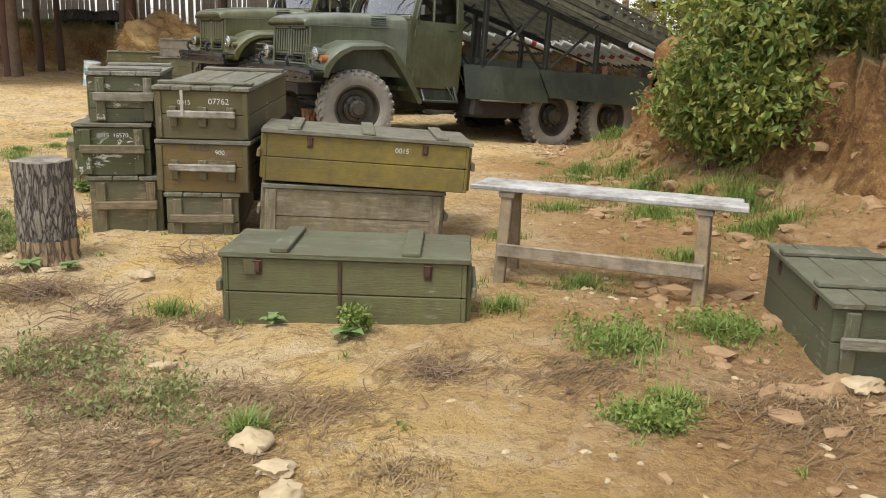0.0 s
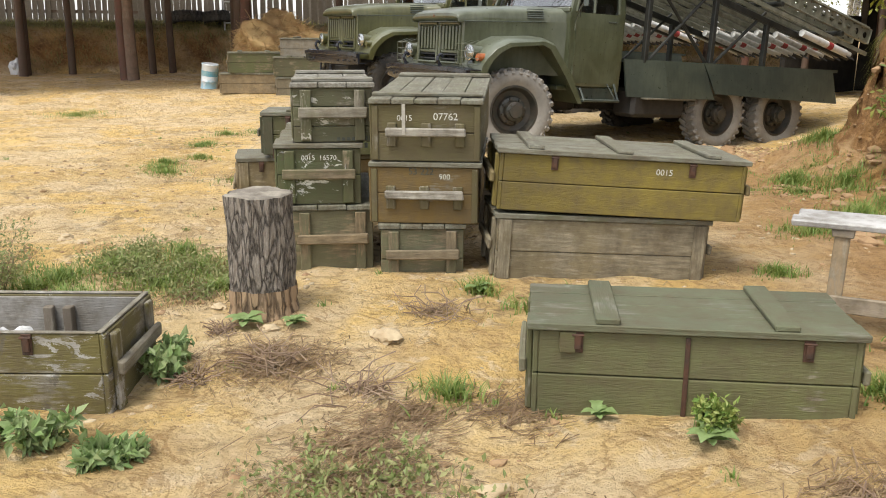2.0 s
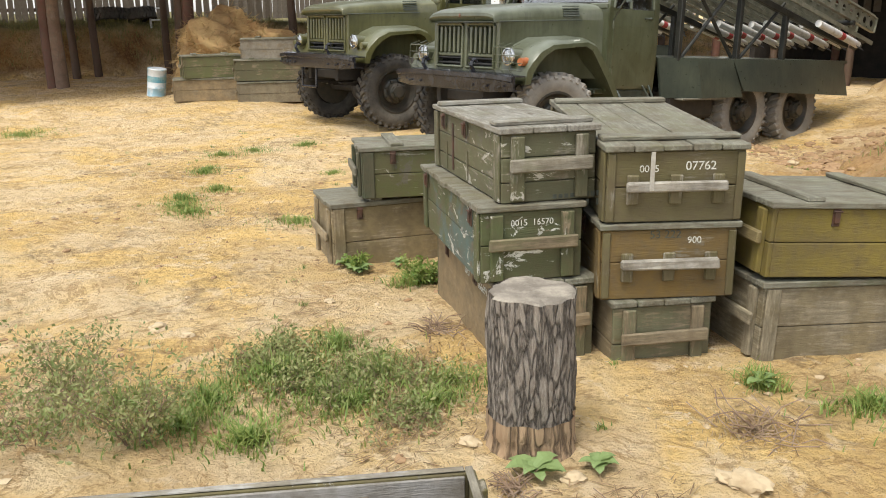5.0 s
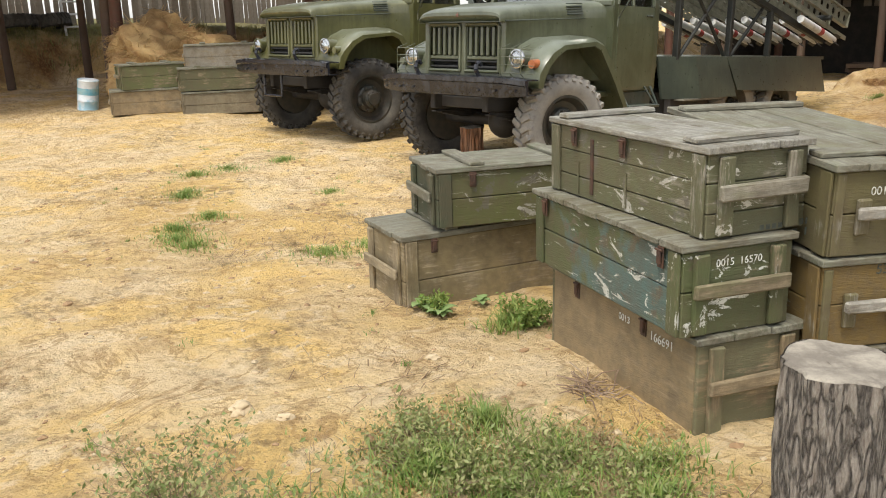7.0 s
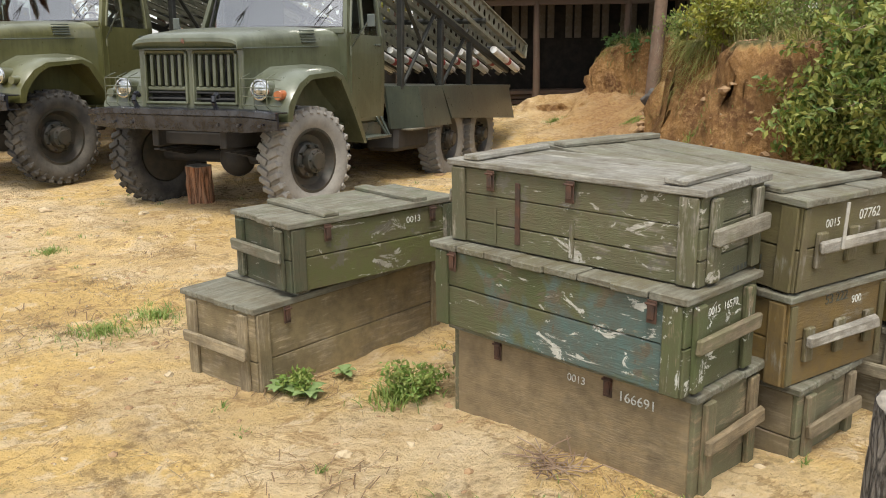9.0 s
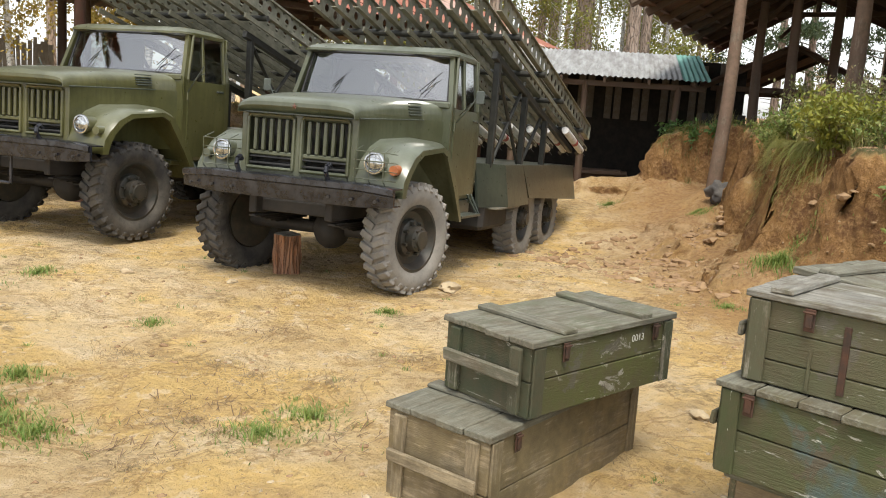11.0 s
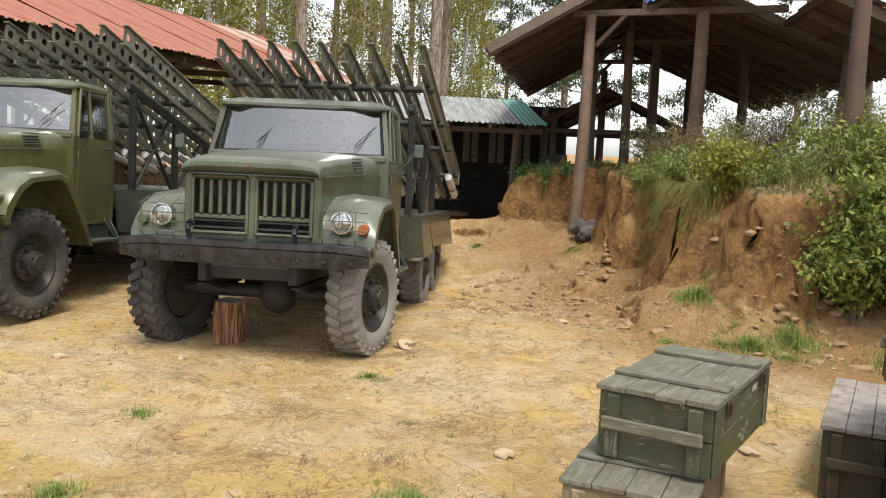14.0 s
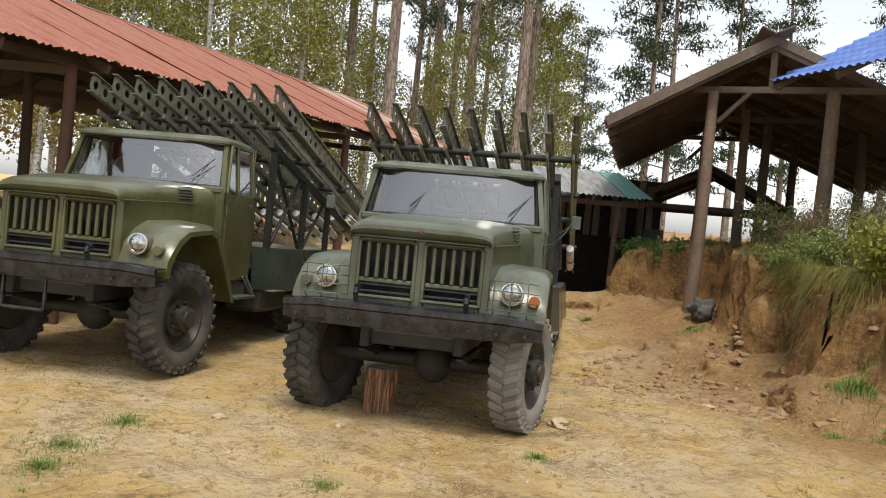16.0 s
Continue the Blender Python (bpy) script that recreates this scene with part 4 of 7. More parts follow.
def fender_mesh(s):
    prof = [(0.60, 0.93), (0.58, 1.07), (0.51, 1.21), (0.38, 1.33), (0.20, 1.41), (-0.34, 1.45), (-0.49, 1.40), (-0.78, 1.02), (-0.99, 0.64)]
    inner = [(0.57, 0.93), (0.55, 1.06), (0.48, 1.19), (0.36, 1.30), (0.19, 1.38), (-0.33, 1.42), (-0.47, 1.37), (-0.75, 1.00), (-0.96, 0.64)]
    lip = [(0.53, 0.93), (0.50, 1.03), (0.43, 1.14), (0.32, 1.24), (0.17, 1.315), (-0.31, 1.355), (-0.42, 1.31), (-0.70, 0.96), (-0.92, 0.64)]
    bm = bmesh.new()
    cols = []
    for y, pr, dz in ((0.54, prof, 0.03), (0.60, prof, 0.03), (0.98, prof, 0.0), (1.05, prof, -0.015), (1.09, prof, -0.05), (1.095, lip, 0.0), (1.06, lip, 0.005), (1.05, inner, -0.02), (0.54, inner, 0.02)):
        cols.append([bm.verts.new((x, s * y, z + (dz if z > 1.2 else 0))) for x, z in pr])
    for a, c in zip(cols, cols[1:] + cols[:1]):
        for k in range(len(prof) - 1):
            bm.faces.new((a[k], a[k + 1], c[k + 1], c[k]))
    for k in (0, len(prof) - 1):
        bm.faces.new([c[k] for c in cols])
    bmesh.ops.recalc_face_normals(bm, faces=bm.faces)
    return bm


def rail_mesh(length):
    """A perforated launch rail: a web with round holes between two flanges, along x."""
    bm = bmesh.new()
    h, step, r, n = 0.105, 0.215, 0.052, 12
    count = int(length / step)
    x0 = -length / 2
    for side in (-0.004, 0.004):
        for k in range(count):
            cx = x0 + (k + 0.5) * length / count
            hw = length / count / 2
            ring, frame_ = [], []
            for j in range(n):
                a = 2 * math.pi * j / n
                ca, sa_ = math.cos(a), math.sin(a)
                q = 1 / max(abs(ca) / hw, abs(sa_) / h)
                ring.append(bm.verts.new((cx + r * ca, side, r * sa_)))
                frame_.append(bm.verts.new((cx + q * ca, side, q * sa_)))
            for j in range(n):
                f = (ring[j], ring[(j + 1) % n], frame_[(j + 1) % n], frame_[j])
                bm.faces.new(f if side > 0 else f[::-1])
    cb(bm, x0, -x0, -0.035, 0.035, h, h + 0.012, 0.002)
    cb(bm, x0, -x0, -0.035, 0.035, -h - 0.012, -h, 0.002)
    cb(bm, x0 - 0.006, x0 + 0.003, -0.035, 0.035, -h, h, 0.002)
    cb(bm, x0 + 0.05, -x0 - 0.6, -0.014, 0.014, h + 0.012, h + 0.040, 0.003)
    return finish(bm, "launch_rail", M_RAIL)


RAIL = rail_mesh(5.3)


bm = bmesh.new()
cb(bm, -2.55, 2.55, -0.012, 0.012, -0.03, 0.03, 0.003)
GUIDE = finish(bm, "guide_beam", M_RAIL)


def rocket_meshes():
    bm = bmesh.new()
    rod(bm, (0, 0, 0), (0.46, 0, 0), 0.056, n=14)
    rod(bm, (0.58, 0, 0), (1.20, 0, 0), 0.056, 0.054, 14)
    tube = finish(bm, "tube", M_WHITE, 40)
    bm = bmesh.new()
    rod(bm, (0.46, 0, 0), (0.58, 0, 0), 0.057, n=14)
    band = finish(bm, "band", M_RED, 40)
    bm = bmesh.new()
    rod(bm, (-0.09, 0, 0), (0.0, 0, 0), 0.032, 0.045, 12)
    for k in range(4):
        a = k * math.pi / 2 + 0.78
        m = Matrix.Rotation(a, 4, "X")
        cb(bm, -0.10, 0.10, -0.003, 0.003, 0.045, 0.10, 0.001, m)
    return tube, band, finish(bm, "tail", M_BLACK)


TUBE, BAND, TAIL = rocket_meshes()


def hood_ring(x, w, zs, zt, zb):
    """Cross-section of the bonnet: flat sides and a rounded top."""
    arc = [(x, -w * math.copysign(abs(math.cos(a)) ** 0.42, math.cos(a)), zs + (zt - zs) * math.sin(a) ** 0.62) for a in (math.pi * k / 18 for k in range(19))]
    return [(x, -w, zb)] + arc + [(x, w, zb)]


def build_truck(m, label, paint, hooded, amber, pale_wheel, rail_tilt, steer):
    t = thing("military_truck", m, label, "truck", "parked rocket trucks")
    # chassis
    bm = bmesh.new()
    for s in (-1, 1):
        cb(bm, -6.0, 0.66, s * 0.40 - 0.04, s * 0.40 + 0.04, 0.66, 0.84, 0.01)
    for x in (0.5, -1.6, -3.0, -4.3, -5.9):
        cb(bm, x - 0.05, x + 0.05, -0.40, 0.40, 0.68, 0.80, 0.01)
    part("chassis_frame", bm, M_UNDER, t)
    for ax_ in (0.0, -3.6, -4.9):
        bm = bmesh.new()
        rod(bm, (ax_, -0.85, 0.52), (ax_, 0.85, 0.52), 0.065, n=12)
        bmesh.ops.create_uvsphere(bm, u_segments=16, v_segments=10, radius=0.20, matrix=Matrix.Translation((ax_, 0.10, 0.52)) @ Matrix.Diagonal((1, 0.9, 1, 1)))
        rod(bm, (ax_, 0.10, 0.55), (ax_ - 0.7, 0.05, 0.62), 0.06, 0.05, 10)
        part("axle", bm, M_UNDER, t, angle=40)
        for s in (-1, 1):
            bm = bmesh.new()
            for k in range(5):
                L_ = 0.62 - 0.09 * k
                cb(bm, ax_ - L_, ax_ + L_, s * 0.42 - 0.035, s * 0.42 + 0.035, 0.62 - 0.018 * k, 0.636 - 0.018 * k, 0.002)
            part("leaf_spring", bm, M_UNDER, t)
    bm = bmesh.new()
    cb(bm, -1.5, -0.25, -0.34, 0.34, 0.50, 1.1, 0.05)
    cb(bm, -2.9, -1.6, -0.25, 0.25, 0.52, 0.86, 0.05)
    rod(bm, (-0.3, 0, 0.6), (-5.0, 0.05, 0.55), 0.05)
    for s in (-1, 1):
        cb(bm, -2.95, -1.95, s * 0.78 - 0.22, s * 0.78 + 0.22, 0.46, 0.86, 0.05)
    cb(bm, -0.86, 0.50, -0.52, 0.52, 0.84, 1.42, 0.03)
    part("engine_block", bm, M_UNDER, t)
    # wheels
    for ax_ in (0.0, -3.6, -4.9):
        for s in (-1, 1):
            w = new("wheel")
            w.parent = t
            w.matrix_local = pose(ax_, s * 0.905, R_WHEEL - 0.01, 0, 0, (steer if ax_ == 0.0 else 0) + (0 if s > 0 else 180)) @ pose(0, 0, 0, 0, random.uniform(0, 360), 0)
            pale = pale_wheel and s > 0
            ty = part("tyre", TYRE_PALE if pale else TYRE_DARK, None, w, "sun-bleached grey tyre" if pale else "")
            part("rim", RIM, None, w)
    # bumper
    bm = bmesh.new()
    n = 14
    rings = []
    for k in range(n + 1):
        u = -1 + 2 * k / n
        y = 1.09 * u
        x = 0.86 - 0.085 * abs(u) ** 2.6
        hh = 0.105 - 0.025 * max(0, abs(u) - 0.75) * 4
        z = 0.94
        rings.append([(x, y, z - hh), (x + 0.012, y, z - hh + 0.03), (x + 0.012, y, z + hh - 0.075), (x + 0.035, y, z + hh - 0.06), (x + 0.035, y, z + hh - 0.012), (x, y, z + hh), (x - 0.17, y, z + hh), (x - 0.17, y, z + hh - 0.012), (x - 0.02, y, z + hh - 0.012), (x - 0.02, y, z - hh + 0.012), (x - 0.15, y, z - hh + 0.012), (x - 0.15, y, z - hh)])
    loft(bm, rings)
    bumper = part("bumper", bm, M_BUMPER, t, "black scraped steel bumper", 30)
    for y in (-0.72, -0.5, 0.5, 0.72, 0.95, -0.95):
        bm = bmesh.new()
        rod(bm, (0.852, y, 0.90), (0.876, y, 0.90), 0.014, n=8)
        part("bolt", bm, M_UNDER, bumper)
    for y in (-0.46, 0.46):
        bm = bmesh.new()
        pts = [(0.74, y, 1.0), (0.82, y, 1.05), (0.86, y, 1.11), (0.85, y, 1.16), (0.81, y, 1.18), (0.78, y, 1.15)]
        pipe(bm, pts, 0.022)
        part("tow_hook", bm, M_BUMPER, t)
    bm = bmesh.new()
    cb(bm, 0.80, 0.86, -0.06, 0.06, 1.015, 1.05, 0.008)
    part("tow_bracket", bm, M_BUMPER, t)
    # grille with openings between bars
    g = part("grille", grille_mesh(), paint, t)
    for s in (-1, 1):
        for k in range(5):
            y = s * 0.285 + (k - 2) * 0.083
            part("slat", box_mesh(0.555, 0.605, y - 0.018, y + 0.018, 1.24, 1.545, 0.012), paint, g)
        for z in (1.115, 1.175):
            part("slat", box_mesh(0.56, 0.575, s * 0.285 - 0.235, s * 0.285 + 0.235, z, z + 0.02, 0.004), M_BLACK, g)
    bm = box_mesh(0.48, 0.50, -0.56, 0.56, 0.98, 1.58, 0.004)
    part("radiator", bm, M_BLACK, t)
    # bonnet
    bm = bmesh.new()
    loft(bm, [hood_ring(0.61, 0.585, 1.592, 1.60, 1.585), hood_ring(0.655, 0.598, 1.595, 1.625, 1.587), hood_ring(0.676, 0.606, 1.60, 1.66, 1.587), hood_ring(0.672, 0.610, 1.605, 1.695, 1.587), hood_ring(0.645, 0.614, 1.61, 1.725, 1.587), hood_ring(0.57, 0.62, 1.62, 1.752, 1.587), hood_ring(0.2, 0.645, 1.645, 1.81, 1.60), hood_ring(-0.25, 0.685, 1.675, 1.845, 1.625), hood_ring(-0.58, 0.73, 1.705, 1.865, 1.65), hood_ring(-0.60, 0.745, 1.705, 1.862, 1.65), hood_ring(-0.86, 0.88, 1.72, 1.87, 1.66)])
    hood = part("bonnet", bm, paint, t, "", 32)
    for s in (-1, 1):
        bm = bmesh.new()
        loft(bm, [[(0.56, s * 0.61, z), (-0.58, s * 0.735, z), (-0.86, s * 0.90, z), (-0.86, s * 0.86, z), (-0.58, s * 0.70, z), (0.56, s * 0.58, z)] for z in (0.98, 1.66)])
        part("engine_side", bm, paint, t, "", 30)
    for s in (-1, 1):
        bm = bmesh.new()
        for k in range(5):
            z = 1.70 + 0.028 * k
            beam(bm, (-0.30, s * (0.708 - 0.006 * k), z - 0.01), (-0.53, s * (0.738 - 0.006 * k), z), 0.022, 0.012, 0.003)
        part("louvre", bm, M_BED, hood)
        bm = bmesh.new()
        beam(bm, (0.60, s * 0.622, 1.60), (-0.58, s * 0.748, 1.655), 0.012, 0.012, 0.003)
        part("bonnet_seam", bm, M_BED, hood)
    bm = bmesh.new()
    for k in range(5):
        a0 = math.pi / 2 + k * 2 * math.pi / 5
        c0, c1, c2 = (0.652, 0, 1.665), (0.682, 0.034 * math.cos(a0), 1.665 + 0.032 * math.sin(a0)), None
        for d in (-1, 1):
            a1 = a0 + d * math.pi / 5
            v = [bm.verts.new(p) for p in ((0.690, 0, 1.665), c1, (0.682, 0.015 * math.cos(a1), 1.665 + 0.014 * math.sin(a1)))]
            bm.faces.new(v)
    if hooded:
        part("star_badge", bm, M_STAR, hood, "faded red star")
    else:
        bm.free()
    # wings and lamps
    for s in (-1, 1):
        fd = part("wing", fender_mesh(s), paint, t, "", 35)
        bm = bmesh.new()
        prism(bm, [(0.575, 0.95), (0.60, 0.95), (0.58, 1.07), (0.51, 1.21), (0.38, 1.33), (0.34, 1.36), (0.34, 1.0)], 0.545 * s, 0.60 * s)
        part("wing_cheek", bm, paint, fd)
        lamp = new("headlight")
        lamp.parent = t
        bm = bmesh.new()
        rod(bm, (0.42, s * 0.80, 1.22), (0.60, s * 0.80, 1.22), 0.08, 0.094, 24)
        part("bowl", bm, paint, lamp, "", 40)
        bm = bmesh.new()
        revolve(bm, [(0.096, 0.0), (0.102, 0.012), (0.098, 0.026), (0.084, 0.028), (0.082, 0.016)], 28)
        bmesh.ops.transform(bm, matrix=Matrix.Translation((0.595, s * 0.80, 1.22)) @ Matrix.Rotation(radians(-90), 4, "Z"), verts=bm.verts)
        part("ring", bm, M_CHROME if amber or s > 0 else paint, lamp, "", 40)
        bm = bmesh.new()
        revolve(bm, [(0.084, 0.016), (0.068, 0.028), (0.04, 0.035), (0.0, 0.038)], 24)
        bmesh.ops.transform(bm, matrix=Matrix.Translation((0.595, s * 0.80, 1.22)) @ Matrix.Rotation(radians(-90), 4, "Z"), verts=bm.verts)
        part("lens", bm, M_LENS, lamp, "clear fluted glass lens", 60)
        bm = bmesh.new()
        rod(bm, (0.44, s * 0.985, 1.17), (0.60, s * 0.985, 1.17), 0.052, 0.044, 16)
        part("marker_lamp", bm, M_AMBER if amber and s > 0 else paint, t, "amber indicator lens" if amber and s > 0 else "", 40)
        if hooded:
            bm = bmesh.new()
            for z in (1.08, 1.16, 1.24, 1.32):
                pipe(bm, [(0.60, s * 0.60, z), (0.70, s * 0.64, z), (0.72, s * 0.80, z), (0.70, s * 0.95, z), (0.60, s * 1.02, z - 0.01)], 0.0045, 5)
            for y in (0.66, 0.80, 0.94):
                pipe(bm, [(0.60, s * y, 1.0), (0.71, s * y, 1.07), (0.71, s * y, 1.32), (0.56, s * y, 1.37)], 0.0045, 5)
            part("lamp_guard", bm, paint, t, "bent wire lamp guard")
    # cab: lower shell, posts, roof, doors, glass
    xf, xr, yb, yt = -0.82, -1.72, 1.00, 0.91
    bm = bmesh.new()
    cb(bm, xr, -0.70, -0.94, 0.94, 0.80, 0.86, 0.01)
    loft(bm, [[(xf + 0.01, -0.99, z), (xf + 0.01, 0.99, z), (xf - 0.05, 0.99, z), (xf - 0.05, -0.99, z)] for z in (0.92, 1.80)])
    loft(bm, [[(xr, -0.97, z), (xr, 0.97, z), (xr + 0.04, 0.97, z), (xr + 0.04, -0.97, z)] for z in (0.80, 1.80)])
    for s in (-1, 1):
        loft(bm, [[(xr + 0.0, s * (y - 0.04), z), (xr + 0.0, s * y, z), (xr + 0.10, s * (y + 0.01), z), (xr + 0.10, s * (y - 0.04), z)] for y, z in ((0.98, 0.80), (yb, 1.20), (yb, 1.82), (yt, 2.35))])
        loft(bm, [[(xa, s * (y - 0.05), z), (xa, s * y, z), (xa - 0.075, s * y, z), (xa - 0.075, s * (y - 0.05), z)] for xa, y, z in ((xf, yb, 0.92), (xf, yb, 1.82), (xf - 0.17, yt, 2.35))])
        loft(bm, [[(xf, s * (y - 0.03), z), (xf, s * y, z), (xf - 0.06, s * y, z), (xf - 0.06, s * (y - 0.03), z)] for y, z in ((yb - 0.0, 0.84), (yb, 0.95))])
    cb(bm, xf - 0.06, xf + 0.03, -0.97, 0.97, 1.79, 1.86, 0.015)
    loft(bm, [[(xr, -y, z), (xr, y, z), (xr + 0.03, y, z), (xr + 0.03, -y, z)] for y, z in ((0.5, 1.80), (0.5, 1.84))])
    cb(bm, xr, xr + 0.03, -0.95, -0.40, 1.79, 2.36, 0.01)
    cb(bm, xr, xr + 0.03, 0.40, 0.95, 1.79, 2.36, 0.01)
    part("cab_shell", bm, paint, t)
    bm = bmesh.new()
    rr = []
    for z, g_, f_x in ((2.325, 0.0, -0.01), (2.338, 0.022, 0.03), (2.362, 0.022, 0.028), (2.395, -0.01, -0.015), (2.425, -0.10, -0.11), (2.442, -0.24, -0.28), (2.45, -0.45, -0.5)):
        hw, x1, x0 = yt + 0.02 + g_, xf - 0.10 + f_x, xr - 0.01 - g_
        loop = []
        for cx, cy, a0 in ((x1 - 0.17, hw - 0.17, 0), (x0 + 0.17, hw - 0.17, 90), (x0 + 0.17, -hw + 0.17, 180), (x1 - 0.17, -hw + 0.17, 270)):
            for k in range(5):
                a = radians(a0 + 22.5 * k)
                loop.append((cx + 0.17 * math.cos(a), cy + 0.17 * math.sin(a), z))
        rr.append(loop)
    loft(bm, rr)
    part("cab_roof", bm, paint, t, "", 40)
    bm = bmesh.new()
    ws = []
    for z, x, w in ((1.865, xf + 0.02, 0.91), (2.09, xf - 0.045, 0.885), (2.325, xf - 0.115, 0.85)):
        ws.append([(x + 0.05 - 0.15 * abs(u) ** 3, u * w, z) for u in (-1, -0.85, -0.6, -0.3, 0, 0.3, 0.6, 0.85, 1)])
    loft(bm, ws, closed=False, caps=False)
    wsh = part("windscreen", bm, M_GLASS, t, "dusty curved windscreen", 60)
    wsh.visible_shadow = False
    bm = bmesh.new()
    edge = ws[0] + [r[-1] for r in ws[1:]] + ws[-1][::-1][1:] + [ws[1][0]]
    pipe(bm, [Vector(p) + Vector((0.006, 0, 0)) for p in edge + edge[:1]], 0.013, 6)
    part("windscreen_seal", bm, M_BLACK, wsh)
    for y0 in (-0.45, 0.62):
        bm = bmesh.new()
        pipe(bm, [(xf + 0.07, y0, 1.87), (xf + 0.05, y0 + 0.06, 1.95), (xf - 0.02, y0 + 0.16, 2.10)], 0.004, 5)
        pipe(bm, [(xf + 0.04, y0 + 0.0, 1.95), (xf - 0.03, y0 + 0.22, 2.16)], 0.005, 5)
        part("wiper", bm, M_BLACK, wsh)
    for s in (-1, 1):
        d = new("door")
        d.parent = t
        bm = bmesh.new()
        x1, x0 = xf - 0.075, xr + 0.10
        rings = []
        for z, y in ((0.86, 0.985), (0.90, 1.0), (1.30, 1.012), (1.60, 1.012), (1.80, 1.002)):
            rings.append([(x1, s * y, z), (x0, s * y, z), (x0, s * (y - 0.035), z), (x1, s * (y - 0.035), z)])
        loft(bm, rings)
        for a, c in (((x1, 1.0, 1.80), (x1 - 0.155, 0.935, 2.335)), ((x0, 1.0, 1.80), (x0, 0.935, 2.335)), ((x1 - 0.155, 0.935, 2.335), (x0, 0.935, 2.335)), ((x1 - 0.30, 0.995, 1.80), (x1 - 0.32, 0.935, 2.335))):
            beam(bm, (a[0], s * a[1], a[2]), (c[0], s * c[1], c[2]), 0.03, 0.035, 0.006)
        part("panel", bm, paint, d)
        bm = bmesh.new()
        v = [bm.verts.new((x, s * y, z)) for x, y, z in ((x1, 0.99, 1.80), (x0, 0.99, 1.80), (x0, 0.925, 2.335), (x1 - 0.155, 0.925, 2.335))]
        bm.faces.new(v)
        pn = part("pane", bm, M_GLASS, d, "side window glass")
        pn.visible_shadow = False
        bm = bmesh.new()
        beam(bm, (x0 + 0.20, s * 1.035, 1.70), (x0 + 0.06, s * 1.035, 1.70), 0.022, 0.022, 0.006)
        rod(bm, (x0 + 0.08, s * 1.01, 1.70), (x0 + 0.08, s * 1.045, 1.70), 0.016, n=8)
        part("handle", bm, M_BED, d, "dark door handle")
        for z in (1.05, 1.62):
            bm = bmesh.new()
            rod(bm, (x1 + 0.012, s * 1.015, z - 0.05), (x1 + 0.012, s * 1.015, z + 0.05), 0.016, n=8)
            part("hinge", bm, paint, d)
        bm = bmesh.new()
        pipe(bm, [(xf - 0.02, s * 1.0, 1.66), (xf + 0.04, s * 1.14, 1.80), (xf + 0.02, s * 1.24, 1.96)], 0.008, 6)
        pipe(bm, [(xf - 0.10, s * 1.0, 1.74), (xf + 0.02, s * 1.16, 1.86), (xf + 0.02, s * 1.26, 1.88)], 0.006, 6)
        if hooded:
            cb(bm, xf + 0.012, xf + 0.030, s * 1.25 - 0.045, s * 1.25 + 0.045, 1.86, 1.99, 0.008)
        part("mirror_arm", bm, M_BED, t, "thin bent steel mirror arm")
        st = part("step", step_mesh(s), M_BED, t)
    bm = bmesh.new()
    cb(bm, xr + 0.06, xr + 0.20, -0.85, 0.85, 1.25, 1.95, 0.05)
    cb(bm, xr + 0.10, xr + 0.58, -0.85, 0.85, 1.15, 1.32, 0.05)
    cb(bm, xf - 0.34, xf - 0.08, -0.90, 0.90, 1.55, 1.78, 0.05)
    part("cab_interior", bm, M_SEAT, t, "dark bench seat and dashboard")
    bm = bmesh.new()
    for k in range(24):
        a, c = 2 * math.pi * k / 24, 2 * math.pi * (k + 1) / 24
        rod(bm, (xf - 0.42 + 0.07 * math.sin(a), 0.45 + 0.21 * math.cos(a), 1.80 + 0.19 * math.sin(a)), (xf - 0.42 + 0.07 * math.sin(c), 0.45 + 0.21 * math.cos(c), 1.80 + 0.19 * math.sin(c)), 0.013, n=6, cap=False)
    rod(bm, (xf - 0.42, 0.45, 1.80), (xf - 0.2, 0.45, 1.6), 0.02, n=8)
    rod(bm, (xf - 0.42, 0.24, 1.80), (xf - 0.42, 0.66, 1.80), 0.012, n=6)
    part("steering_wheel", bm, M_BLACK, t)
    for ob in list(t.children):
        if ob.name.split(".")[0] in ("cab_shell", "cab_roof", "windscreen", "door", "cab_interior"):
            ob.scale.y = 0.95
    # bed with skirts
    bm = bmesh.new()
    loft(bm, [[(-6.1, -1.08, z), (-6.1, 1.08, z), (-2.36, 1.08, z), (-1.80, 0.90, z), (-1.80, -0.90, z), (-2.36, -1.08, z)] for z in (1.20, 1.245)])
    bed = part("bed", bm, M_BED, t)
    for s in (-1, 1):
        bm = bmesh.new()
        loft(bm, [[(-3.13, s * 1.10, 1.235), (-3.36, s * 1.155, 0.82), (-3.36, s * 1.13, 0.82), (-3.13, s * 1.08, 1.235)], [(-5.95, s * 1.10, 1.235), (-6.08, s * 1.16, 0.72), (-6.08, s * 1.14, 0.72), (-5.95, s * 1.08, 1.235)]])
        part("skirt", bm, M_BED, bed, "dark green steel skirt")
        bm = bmesh.new()
        loft(bm, [[(-1.80, s * 0.92, 1.238), (-1.86, s * 0.97, 0.74), (-1.86, s * 0.94, 0.74), (-1.80, s * 0.89, 1.238)], [(-2.36, s * 1.10, 1.238), (-2.46, s * 1.15, 0.74), (-2.46, s * 1.12, 0.74), (-2.36, s * 1.07, 1.238)], [(-3.12, s * 1.10, 1.238), (-3.34, s * 1.16, 0.74), (-3.34, s * 1.13, 0.74), (-3.12, s * 1.07, 1.238)]])
        part("skirt", bm, M_BED, bed, "folded dark green steel panel")
